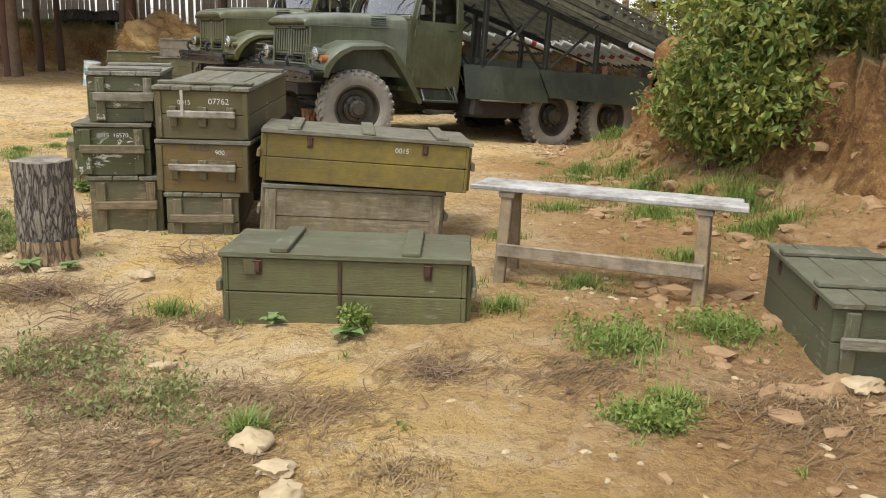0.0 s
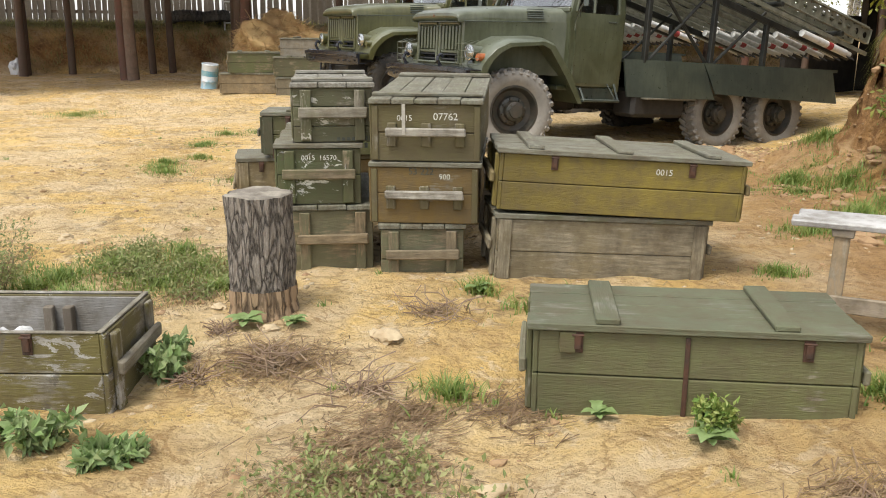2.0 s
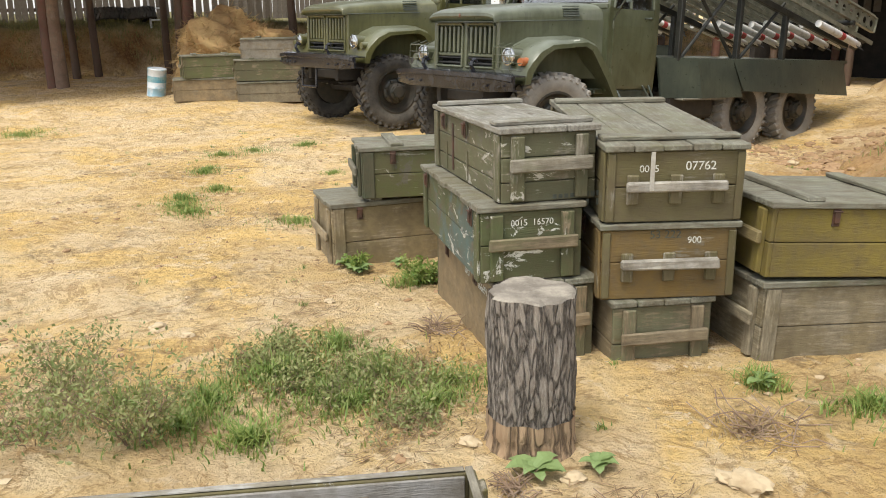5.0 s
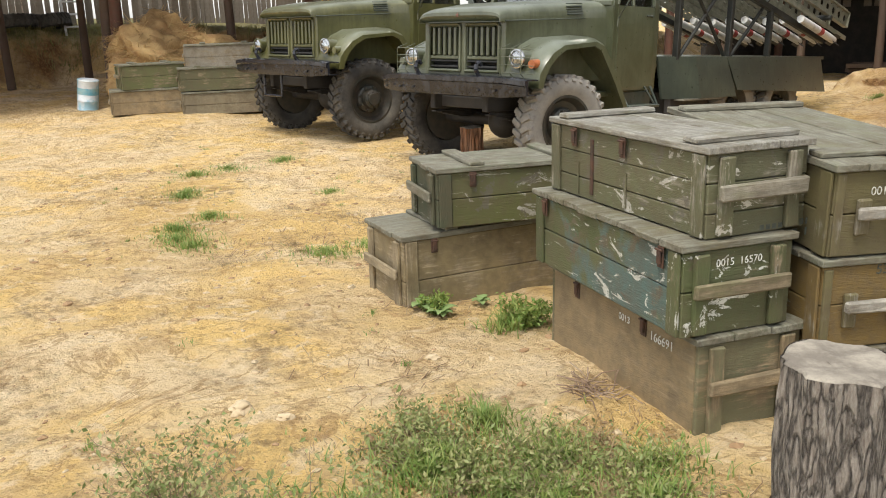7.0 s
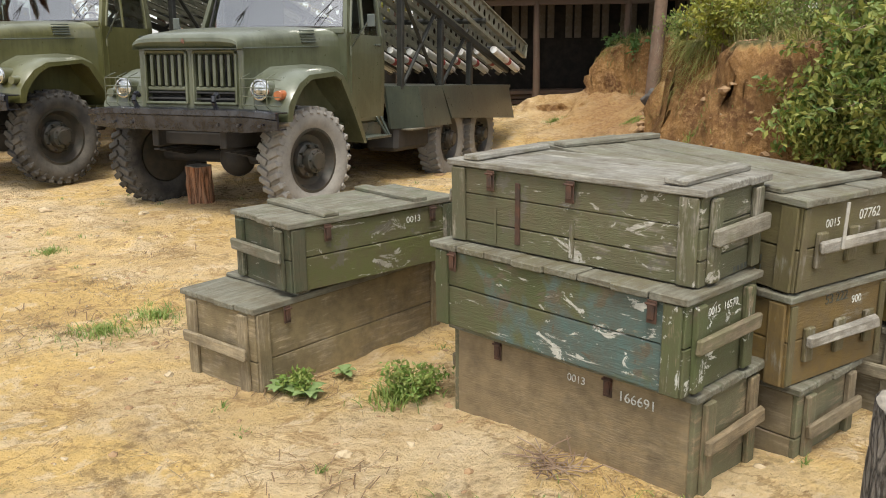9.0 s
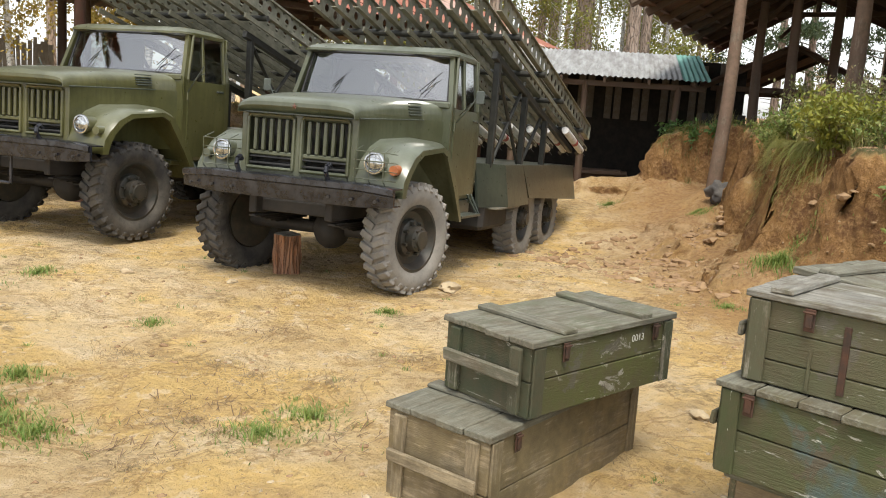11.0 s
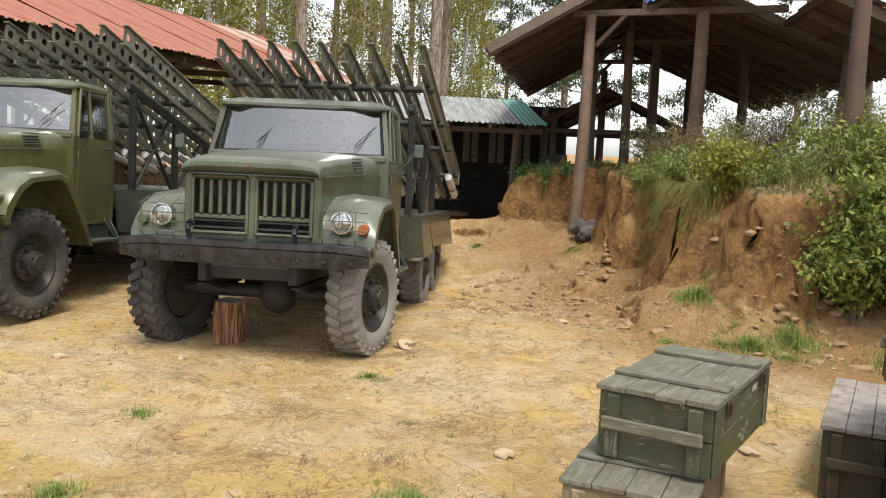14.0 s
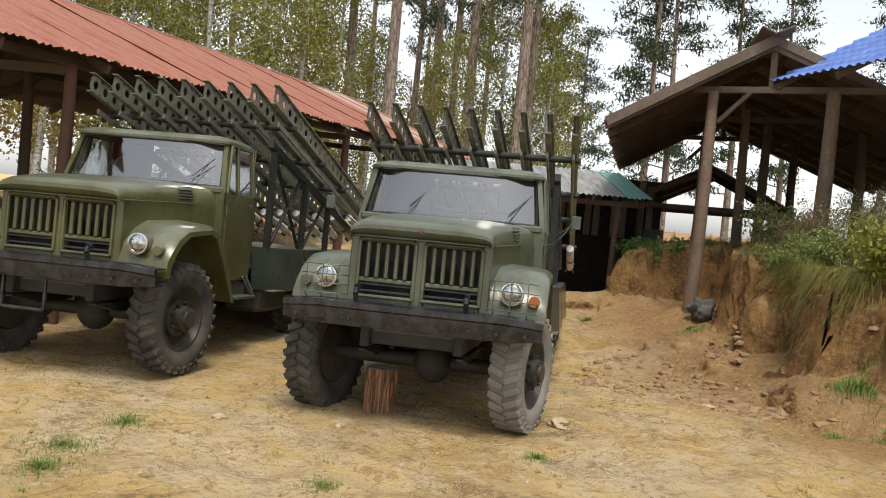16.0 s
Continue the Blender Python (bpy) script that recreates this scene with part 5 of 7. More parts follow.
        bm = box_mesh(-3.0, -2.08, s * 1.0 - 0.15, s * 1.0 + 0.14, 0.715, 0.738, 0.004)
        part("foot_plate", bm, plain("dusty_step_plate", (0.20, 0.175, 0.13), (0.11, 0.105, 0.08), 0.8), bed, "dusty tan foot plate")
    bm = box_mesh(-6.0, -5.94, -1.08, 1.08, 0.95, 1.19, 0.006)
    part("tail_plate", bm, M_BED, bed)
    # launcher: posts, braces, cross tubes, rails and rockets
    zt = lambda x: 3.00 + (x + 1.5) * math.tan(rail_tilt)
    lf = new("launcher_frame")
    lf.parent = t
    for s in (-1, 1):
        for x in (-2.1, -3.35, -4.45):
            bm = bmesh.new()
            beam(bm, (x, s * 0.98, 1.20), (x, s * 0.98, zt(x) - 0.40), 0.075, 0.075, 0.008, (1, 0, 0))
            part("post", bm, M_STEEL, lf)
        for a, c in (((-2.15, 1.22), (-3.3, zt(-3.3) - 0.3)), ((-3.3, 1.22), (-2.15, zt(-3.0) - 0.3)), ((-3.4, 1.22), (-4.4, zt(-4.4) - 0.3))):
            bm = bmesh.new()
            rod(bm, (a[0], s * 0.97, a[1]), (c[0], s * 0.97, c[1]), 0.024, n=8)
            part("brace", bm, M_STEEL, lf)
        bm = bmesh.new()
        beam(bm, (-1.95, s * 0.98, zt(-1.95) - 0.42), (-6.2, s * 0.98, zt(-6.2) - 0.42), 0.07, 0.09, 0.008)
        part("side_beam", bm, M_STEEL, lf)
    for x in (-2.1, -3.35, -4.45, -5.9):
        bm = bmesh.new()
        rod(bm, (x, -1.22, zt(x) - 0.165), (x, 1.22, zt(x) - 0.165), 0.038, n=12)
        part("cross_tube", bm, M_STEEL, lf)
    mid = -1.5 - 2.65 * math.cos(rail_tilt)
    for k in range(9):
        y = (k - 4) * 0.285
        r = part("launch_rail", RAIL, None, t, "perforated olive launch rail")
        r.matrix_local = pose(mid, y, zt(mid) + 0.0, 0, -math.degrees(rail_tilt), 180)
        r.matrix_local = Matrix.Translation((mid, y, zt(mid))) @ Matrix.Rotation(-rail_tilt, 4, "Y")
        r2 = part("guide_beam", GUIDE, None, t)
        r2.matrix_local = Matrix.Translation((mid - 0.10, y, zt(mid - 0.10) - 0.27)) @ Matrix.Rotation(-rail_tilt, 4, "Y")
        rk = new("rocket")
        rk.parent = t
        rk["label"] = "white practice rocket with red band"
        xa = -6.32 + 0.05 * (k * 7 % 3)
        rk.matrix_local = Matrix.Translation((xa, y, zt(xa) - 0.40)) @ Matrix.Rotation(-rail_tilt, 4, "Y")
        part("tube", TUBE, None, rk)
        part("band", BAND, None, rk, "red painted band")
        part("tail", TAIL, None, rk)
    if not hooded:
        bm = bmesh.new()
        pipe(bm, [(0.80, -0.36, 0.84), (0.80, -0.36, 0.55), (0.80, 0.06, 0.55), (0.80, 0.06, 0.84)], 0.018, 8)
        part("tow_frame", bm, M_BUMPER, t, "square steel frame under the bumper")
    return t


def grille_mesh():
    bm = bmesh.new()
    x0, x1 = 0.50, 0.585
    for y0, y1, z0, z1 in ((-0.61, -0.53, 0.98, 1.60), (0.53, 0.61, 0.98, 1.60), (-0.055, 0.055, 0.98, 1.60), (-0.53, -0.055, 1.545, 1.60), (0.055, 0.53, 1.545, 1.60),
                          (-0.53, -0.055, 1.20, 1.24), (0.055, 0.53, 1.20, 1.24), (-0.53, -0.055, 0.98, 1.09), (0.055, 0.53, 0.98, 1.09)):
        cb(bm, x0, x1, y0, y1, z0, z1, 0.01)
    for s in (-1, 1):
        a, c = s * 0.285 - 0.245, s * 0.285 + 0.245
        pts = [(0.592, a, 1.20), (0.592, a + 0.0, 1.55), (0.592, a + 0.03, 1.575), (0.592, c - 0.03, 1.575), (0.592, c, 1.55), (0.592, c, 1.08), (0.592, a, 1.08), (0.592, a, 1.20)]
        pipe(bm, pts, 0.018, 8)
    return bm


def step_mesh(s):
    bm = bmesh.new()
    cb(bm, -1.64, -1.02, s * 0.84, s * 1.08, 0.665, 0.695, 0.005)
    beam(bm, (-1.60, s * 1.04, 0.69), (-1.50, s * 0.95, 0.90), 0.03, 0.02)
    beam(bm, (-1.62, s * 1.06, 0.69), (-1.62, s * 0.95, 0.90), 0.03, 0.02)
    beam(bm, (-1.06, s * 1.04, 0.68), (-1.06, s * 0.93, 0.84), 0.03, 0.02)
    cb(bm, -1.68, -0.98, s * 0.88, s * 0.92, 0.69, 0.84, 0.005)
    return bm


T1 = build_truck(pose(-1.826, 12.90, 0.115, 0, -3.0, 215), "olive green six-wheeled army truck with rocket launch rails", M_PAINT_G, True, True, True, radians(13.2), -13)
T2 = build_truck(pose(-3.69, 15.75, 0.225, 0, -2.5, 215), "second olive army truck with raised rocket launch rails", M_PAINT, False, False, False, radians(13.2), -8)


# ---- sheds ----
def wave_sheet(w, l, pitch=0.09, amp=0.016, rag=0.03, seed=0, rows=7, sag=0.0):
    """A corrugated sheet: waves across x, length along y, with ragged ends."""
    rng = random.Random(seed)
    bm = bmesh.new()
    n = int(w / pitch * 4)
    ends = [rng.uniform(-rag, rag) for _ in range(n // 4 + 2)]
    grid = []
    for j in range(rows + 1):
        row = []
        for i in range(n + 1):
            x = w * i / n
            e = ends[i // 4]
            y = -e * (1 - j / rows) + l * j / rows
            z = amp * math.cos(2 * math.pi * x / pitch) + sag * math.sin(math.pi * j / rows) + 0.004 * math.sin(5 * x + 3 * y + seed)
            row.append(bm.verts.new((x, y, z)))
        grid.append(row)
    for j in range(rows):
        for i in range(n):
            bm.faces.new((grid[j][i], grid[j][i + 1], grid[j + 1][i + 1], grid[j + 1][i]))
    return bm


def roof_slope(owner, a, b, up, mats, width=1.02, seed=0, pitch=0.11, label="rusty corrugated roof sheet"):
    """Lays corrugated sheets side by side from a to b along the eave; up is the way from eave to ridge."""
    a, b, up = Vector(a), Vector(b), Vector(up)
    along = (b - a)
    n = max(1, round(along.length / width))
    x = along.normalized()
    y = up.normalized()
    z = x.cross(y)
    if z.z < 0:
        z = -z
    rng = random.Random(seed)
    kinds = [[finish(wave_sheet(along.length / n + 0.05, up.length + 0.06, pitch, 0.016, 0.05, seed + k), "roof_sheet", mat, 50) for k in range(2)] for mat in mats]
    for k in range(n):
        m = Matrix((x, y, z)).transposed().to_4x4()
        m.translation = a + along * (k / n) + z * (0.006 * (k % 2) + rng.uniform(0, 0.012)) - y * rng.uniform(0, 0.07)
        pick = kinds[1 if len(kinds) > 1 and k in (14, 15, 18) else 0]
        ob = part("roof_sheet", pick[k % 2], None, owner, label if k == 0 else "")
        ob.matrix_world = m
        ob.matrix_parent_inverse = Matrix.Identity(4)
        ob.matrix_basis = owner.matrix_world.inverted() @ m


def timber(owner, name, p0, p1, w, h, mat, up=(0, 0, 1), label=""):
    """A straight timber as a part whose local x runs along it."""
    p0, p1 = Vector(p0), Vector(p1)
    d = p1 - p0
    x = d.normalized()
    y = Vector(up).cross(x)
    y = y.normalized() if y.length > 1e-3 else Vector((0, 1, 0))
    m = Matrix((x, y, x.cross(y))).transposed().to_4x4()
    m.translation = p0
    ob = part(name, box_mesh(0, d.length, -w / 2, w / 2, -h / 2, h / 2, 0.008, 0.003), mat, owner, label)
    ob.matrix_basis = owner.matrix_world.inverted() @ m
    return ob


def log_post(owner, x, y, z0, z1, r, mat, lean=(0, 0), label=""):
    bm = bmesh.new()
    rings = []
    steps = 9
    for k in range(steps + 1):
        u = k / steps
        rr = r * (1.12 - 0.28 * u)
        cx, cy = lean[0] * u + 0.015 * math.sin(5 * u + x), lean[1] * u + 0.015 * math.cos(4 * u + y)
        rings.append([(cx + rr * (1 + 0.05 * math.sin(3 * a + 7 * u)) * math.cos(a), cy + rr * math.sin(a), u * (z1 - z0)) for a in [2 * math.pi * j / 14 for j in range(14)]])
    loft(bm, rings)
    ob = part("post", bm, mat, owner, label, 50)
    ob.matrix_basis = owner.matrix_world.inverted() @ Matrix.Translation((x, y, z0))
    return ob


def shed_xy(u, v):
    return SHED_O[0] + u * SHED_D[0] + v * SHED_N[0], SHED_O[1] + u * SHED_D[1] + v * SHED_N[1]


U0, U1, EAVE, RIDGE, RV, BV = -10.0, 15.6, 3.44, 4.92, 3.7, 10.8
UF, LV, LR = -1.5, 2.4, 7.5
shed = thing("open_shed", pose(*shed_xy(0, 2), 0), "long open shed with rusty red corrugated roof on posts", "shed")
p = lambda u, v, z: (*shed_xy(u, v), z)
roof_slope(shed, p(UF, -0.05, EAVE + 0.02), p(U1, -0.05, EAVE + 0.02), Vector(p(0, RV, RIDGE)) - Vector(p(0, 0, EAVE)), (M_RUST, M_RUST_PALE), 1.02, 3)
roof_slope(shed, p(UF, 2 * RV, EAVE + 0.1), p(U1, 2 * RV, EAVE + 0.1), Vector(p(0, RV, RIDGE)) - Vector(p(0, 2 * RV, EAVE + 0.08)), (M_DARKROOF,), 1.6, 6)
roof_slope(shed, p(U0, LV, EAVE), p(UF, LV, EAVE), Vector(p(0, LR, RIDGE)) - Vector(p(0, LV, EAVE)), (M_RUST,), 1.02, 4)
roof_slope(shed, p(U0, BV, EAVE + 0.3), p(UF, BV, EAVE + 0.3), Vector(p(0, LR, RIDGE)) - Vector(p(0, BV, EAVE + 0.3)), (M_DARKROOF,), 1.6, 5)
timber(shed, "ridge_cap", p(UF, RV, RIDGE + 0.05), p(U1, RV, RIDGE + 0.05), 0.14, 0.03, M_RUST_PALE, label="pale rusty ridge strip")
for u in np.arange(U0 + 0.3, U1, 1.6):
    if u > UF:
        timber(shed, "rafter", p(u, 0.05, EAVE - 0.07), p(u, RV, RIDGE - 0.09), 0.06, 0.12, M_BEAM)
        timber(shed, "rafter", p(u, 2 * RV, EAVE), p(u, RV, RIDGE - 0.09), 0.06, 0.12, M_BEAM)
    else:
        timber(shed, "rafter", p(u, LV, EAVE - 0.1), p(u, LR, RIDGE - 0.09), 0.06, 0.12, M_BEAM)
        timber(shed, "rafter", p(u, BV, EAVE + 0.2), p(u, LR, RIDGE - 0.09), 0.06, 0.12, M_BEAM)
for v, z in ((0.45, EAVE - 0.02), (1.8, EAVE + 0.52), (RV, RIDGE - 0.22), (5.6, EAVE + 0.5)):
    timber(shed, "purlin", p(UF, v, z), p(U1, v, z), 0.10, 0.12, M_BEAM)
for v, z in ((4.75, EAVE + 0.42), (LR, RIDGE - 0.22), (8.3, EAVE + 0.9)):
    timber(shed, "purlin", p(U0, v, z), p(UF, v, z), 0.10, 0.12, M_BEAM)
for u in (1.25, 5.0, 8.7, 12.4):
    x, y = shed_xy(u, 0.45)
    log_post(shed, x, y, lie(x, y) - 0.1, EAVE - 0.05, 0.085, M_POLE_RED, (0.03, 0.02))
for u in (1.25, 5.0, 8.7, 12.4):
    timber(shed, "tie_beam", p(u, 0.45, EAVE - 0.12), p(u, 6.4, EAVE + 0.1), 0.09, 0.12, M_BEAM)
for x, y, r, mat in ((-10.20, 20.47, 0.12, M_POLE_RED), (-9.98, 20.36, 0.12, M_POLE), (-7.66, 20.92, 0.10, M_BEAM), (-7.46, 20.85, 0.12, M_POLE_RED), (-3.8, 21.4, 0.10, M_POLE_RED), (-2.2, 21.9, 0.09, M_BEAM), (-13.3, 21.6, 0.10, M_BEAM)):
    log_post(shed, x, y, lie(x, y) - 0.1, EAVE + 0.3, r, mat, (0.03, 0.02), "split weathered post" if mat == M_POLE else "")
for u, v in ((-6.7, 8.1), (-5.68, 8.2), (-3.75, 8.1), (-3.25, 8.3), (-1.6, 8.3), (0.4, 4.3), (3.6, 4.25), (7.0, 4.25), (10.4, 4.25)):
    x, y = shed_xy(u, v)
    log_post(shed, x, y, lie(x, y) - 0.1, EAVE + (0.9 if v < 5 else 0.2), 0.085, M_BEAM)

# plank fence behind the long shed
fence = thing("plank_fence", pose(*shed_xy(-6, 7.5), 0), "old grey upright plank fence behind the shed", "fence")
pk = [finish(box_mesh(-w_ / 2, w_ / 2, -0.012, 0.012, 0, h_, 0.004, 0.004), "plank", M_PLANKWALL) for w_, h_ in ((0.15, 1.5), (0.13, 1.62), (0.17, 1.42))]
ang = math.atan2(SHED_D[1], SHED_D[0])
for k in range(102):
    u = -16 + k * 0.168
    x, y = shed_xy(u, 7.6 + 4.2 * float(smooth(2.0, -2.0, u)) + 0.03 * math.sin(k))
    ob = part("plank", random.choice(pk), None, fence)
    ob.matrix_basis = fence.matrix_world.inverted() @ (Matrix.Translation((x, y, lie(x, y) - 0.05)) @ Matrix.Rotation(ang, 4, "Z") @ Matrix.Rotation(random.uniform(-0.03, 0.03), 4, "Y"))
for h_ in (0.35, 1.15):
    a, b = shed_xy(-16, 11.84), shed_xy(-2.2, 11.84)
    timber(fence, "rail", (*a, lie(*a) + h_), (*b, lie(*b) + h_), 0.05, 0.09, M_BEAM)

far_fence = thing("plank_fence", pose(*shed_xy(6, 16), 0), "low grey plank fence far behind the shed", "fence")
for k in range(60):
    x, y = shed_xy(1.5 + k * 0.165, 16 + 0.03 * math.sin(k))
    ob = part("plank", pk[k % 3], None, far_fence)
    ob.matrix_basis = far_fence.matrix_world.inverted() @ (Matrix.Translation((x, y, lie(x, y) - 0.05)) @ Matrix.Rotation(ang, 4, "Z") @ Matrix.Rotation(0.03 * math.sin(7 * k), 4, "Y"))

# the tall open shed on the bank
GN = Vector((0.848, 0.530, 0))
hall = thing("open_barn", pose(7.0, 13.7, 0), "tall open barn with dark sheet roof on round log posts", "barn")
ridge, tipL, tipR = Vector((6.49, 13.74, 5.25)), Vector((5.13, 15.93, 3.79)), Vector((8.65, 10.28, 3.55))
DEEP = 11.0
roof_slope(hall, tipL, tipL + GN * DEEP, ridge - tipL, (M_DARKROOF, M_RUST), 0.95, 11, label="sooty rust-streaked roof sheet")
roof_slope(hall, tipR, tipR + GN * DEEP, ridge - tipR, (M_DARKROOF, M_RUST), 0.95, 13, label="")
roof_slope(hall, tipR - GN * 3.2, tipR - GN * 0.05, (ridge - tipR) * 0.45, (M_DARKROOF, M_RUST), 0.95, 17, label="")
for q in (0.03, 0.17, 0.31, 0.44):
    c = tipR.lerp(ridge, q) - Vector((0, 0, 0.035))
    timber(hall, "batten", c - GN * 3.2, c - GN * 0.05, 0.10, 0.03, M_POLE_RED)
for s in (-3.1, -1.7):
    timber(hall, "rafter", tipR + GN * s - Vector((0, 0, 0.12)), tipR.lerp(ridge, 0.45) + GN * s - Vector((0, 0, 0.12)), 0.07, 0.14, M_BEAM)
for s in np.arange(0.0, DEEP + 0.1, 1.35):
    o = GN * s
    timber(hall, "rafter", tipL + o - Vector((0, 0, 0.09)), ridge + o - Vector((0, 0, 0.09)), 0.07, 0.14, M_BEAM)
    timber(hall, "rafter", tipR + o - Vector((0, 0, 0.09)), ridge + o - Vector((0, 0, 0.09)), 0.07, 0.14, M_BEAM)
for q in (0.05, 0.22, 0.4, 0.58, 0.76, 0.93):
    for tip in (tipL, tipR):
        c = tip.lerp(ridge, q) - Vector((0, 0, 0.035))
        timber(hall, "batten", c, c + GN * DEEP, 0.10, 0.03, M_POLE_RED)
for s in (0.05, 4.0, 8.0):
    o = GN * s
    timber(hall, "tie_beam", Vector((6.22, 14.95, 4.46)) + o, Vector((7.0, 11.5, 4.42)) + o, 0.09, 0.11, M_BEAM_L if s < 1 else M_BEAM)
    timber(hall, "king_post", Vector((6.50, 13.70, 4.46)) + o, Vector((6.50, 13.70, 5.15)) + o, 0.09, 0.09, M_BEAM_L, (1, 0, 0))
    timber(hall, "brace", Vector((6.30, 14.5, 3.9)) + o, Vector((6.42, 14.0, 4.42)) + o, 0.06, 0.08, M_BEAM)
timber(hall, "barge_board", tipL - GN * 0.06 - Vector((0, 0, 0.03)), ridge - GN * 0.06 + Vector((0, -0.1, 0.03)), 0.035, 0.17, M_BEAM_L, label="weathered pale barge board")
timber(hall, "barge_board", tipR - GN * 0.06 - Vector((0, 0, 0.03)), ridge - GN * 0.06 + Vector((0, 0.05, 0.03)), 0.035, 0.15, M_BEAM_L)
timber(hall, "ridge_board", ridge - GN * 0.35 + Vector((0, 0.12, 0.10)), ridge + GN * DEEP + Vector((0, 0.12, 0.08)), 0.30, 0.03, M_BEAM_L, (0, -0.5, 0.85))
timber(hall, "ridge_board", ridge - GN * 0.35 + Vector((0, -0.14, 0.10)), ridge + GN * DEEP + Vector((0, -0.14, 0.08)), 0.30, 0.03, M_BEAM_L, (0, 0.5, 0.85))
for x, y, z1, r, lean in ((5.95, 14.50, 4.42, 0.105, (0.36, 0.10)), (6.72, 12.79, 4.42, 0.12, (0.02, 0.0)), (4.62, 9.75, 4.75, 0.11, (0.05, 0)), (7.15, 10.6, 3.75, 0.11, (0.05, 0)), (10.2, 15.4, 4.4, 0.10, (0.05, 0)),
                         (10.6, 13.6, 4.4, 0.10, (0, 0.03)), (11.1, 11.4, 3.8, 0.10, (0, 0)), (8.6, 15.9, 4.1, 0.09, (0, 0)), (13.0, 18.3, 4.2, 0.10, (0, 0)), (13.6, 16.2, 4.4, 0.10, (0, 0)), (8.2, 14.9, 4.4, 0.09, (0, 0))):
    log_post(hall, x, y, lie(x, y) - 0.15, z1, r, M_POLE if 5 < x < 7 else M_BEAM, lean, "peeled round log post" if x < 6.5 else "")
# blue tiled canopy above
canopy = thing("blue_canopy", pose(7.0, 12.3, 4.5), "bright blue metal tile canopy over the barn", "roof")


def tile_sheet(w, l, seed):
    bm = bmesh.new()
    nx, ny = int(w / 0.045), int(l / 0.05)
    g = []
    for j in range(ny + 1):
        row = []
        for i in range(nx + 1):
            x, y = w * i / nx, l * j / ny
            row.append(bm.verts.new((x, y, 0.022 * math.cos(2 * math.pi * x / 0.18) + 0.040 * (1 - (y / 0.35) % 1.0))))
        g.append(row)
    for j in range(ny):
        for i in range(nx):
            bm.faces.new((g[j][i], g[j][i + 1], g[j + 1][i + 1], g[j + 1][i]))
    return bm


CE = Vector((-0.5, -0.866, 0))
cy_ = Vector((0.866, -0.5, 0.55)).normalized()
cz_ = CE.cross(cy_)
cz_ = cz_ if cz_.z > 0 else -cz_
for k in range(4):
    ob = part("tile_sheet", tile_sheet(1.1, 4.0, k), M_BLUE if k < 3 else M_TEAL, canopy, "blue tile sheet" if k == 0 else "", 50)
    m = Matrix((CE, cy_, cz_)).transposed().to_4x4()
    m.translation = Vector((6.50, 13.72, 4.56)) + CE * 1.08 * k
    ob.matrix_basis = canopy.matrix_world.inverted() @ m
for s in (0.1, 1.5, 3.0, 4.2):
    a = Vector((6.50, 13.70, 4.48)) + CE * s
    timber(canopy, "rafter", a, a + cy_ * 3.9, 0.06, 0.10, M_BEAM)

# low shed over the dug-out
low = thing("low_shed", pose(8.2, 19.3, 0), "low shed with pale zinc and teal roof over a dug-out", "shed")
ea, eb = Vector((4.6, 21.3, 2.62)), Vector((8.75, 17.15, 2.62))
rise = Vector((2.6, 2.6, 0.72))
dirn = (eb - ea).normalized()
roof_slope(low, ea, eb - dirn * 0.5, rise, (M_ZINC,), 0.9, 21, label="pale zinc roof sheet")
roof_slope(low, eb - dirn * 0.5, eb, rise, (M_TEAL,), 1.0, 23, label="teal roof sheet")
nrm = Vector((0.707, 0.707, 0))
for s in np.arange(0.2, (eb - ea).length, 0.9):
    a = ea + dirn * s - Vector((0, 0, 0.08))
    timber(low, "rafter", a, a + rise, 0.06, 0.10, M_BEAM)
timber(low, "purlin", ea - Vector((0, 0, 0.14)) + nrm * 0.4, eb - Vector((0, 0, 0.14)) + nrm * 0.4, 0.10, 0.12, M_BEAM)
for s in (0.3, 1.9, 3.4, 5.3):
    q = ea + dirn * s + nrm * 0.4
    log_post(low, q.x, q.y, lie(q.x, q.y) - 0.1, 2.5, 0.075, M_BEAM)
# near-black wall colour that paints in the dimness under the low roof
INNER_SHADE = plain("shade_black_earth_wall", (0.016, 0.014, 0.012), (0.03, 0.025, 0.02), 0.95)
wa, wb = ea + nrm * 3.4, eb + nrm * 3.4 + dirn * 1.2
timber(low, "back_wall", (wa.x + 0.15, wa.y + 0.15, 1.6), (wb.x + 0.15, wb.y + 0.15, 1.6), 0.12, 3.2, INNER_SHADE, label="lower wall coloured near-black for the shade inside")
n = 32
for k in range(n):
    q = wa.lerp(wb, (k + 0.5) / n)
    if k % 3 != 1:
        timber(low, "plank", (q.x, q.y, 1.72), (q.x, q.y, 3.1 + random.uniform(-0.08, 0.08)), 0.165, 0.02, M_PLANKWALL, (nrm.x, nrm.y, 0)).rotation_mode = "QUATERNION"
timber(low, "side_wall", (eb.x, eb.y, 0.9), (wb.x, wb.y, 0.9), 0.12, 2.2, INNER_SHADE)
timber(low, "side_wall", (ea.x, ea.y, 0.9), (wa.x, wa.y, 0.9), 0.12, 2.2, INNER_SHADE)
pile = thing("log_pile", pose(8.3, 19.8, lie(8.3, 19.8)), "dark pile of old boards in the dug-out", "log pile")
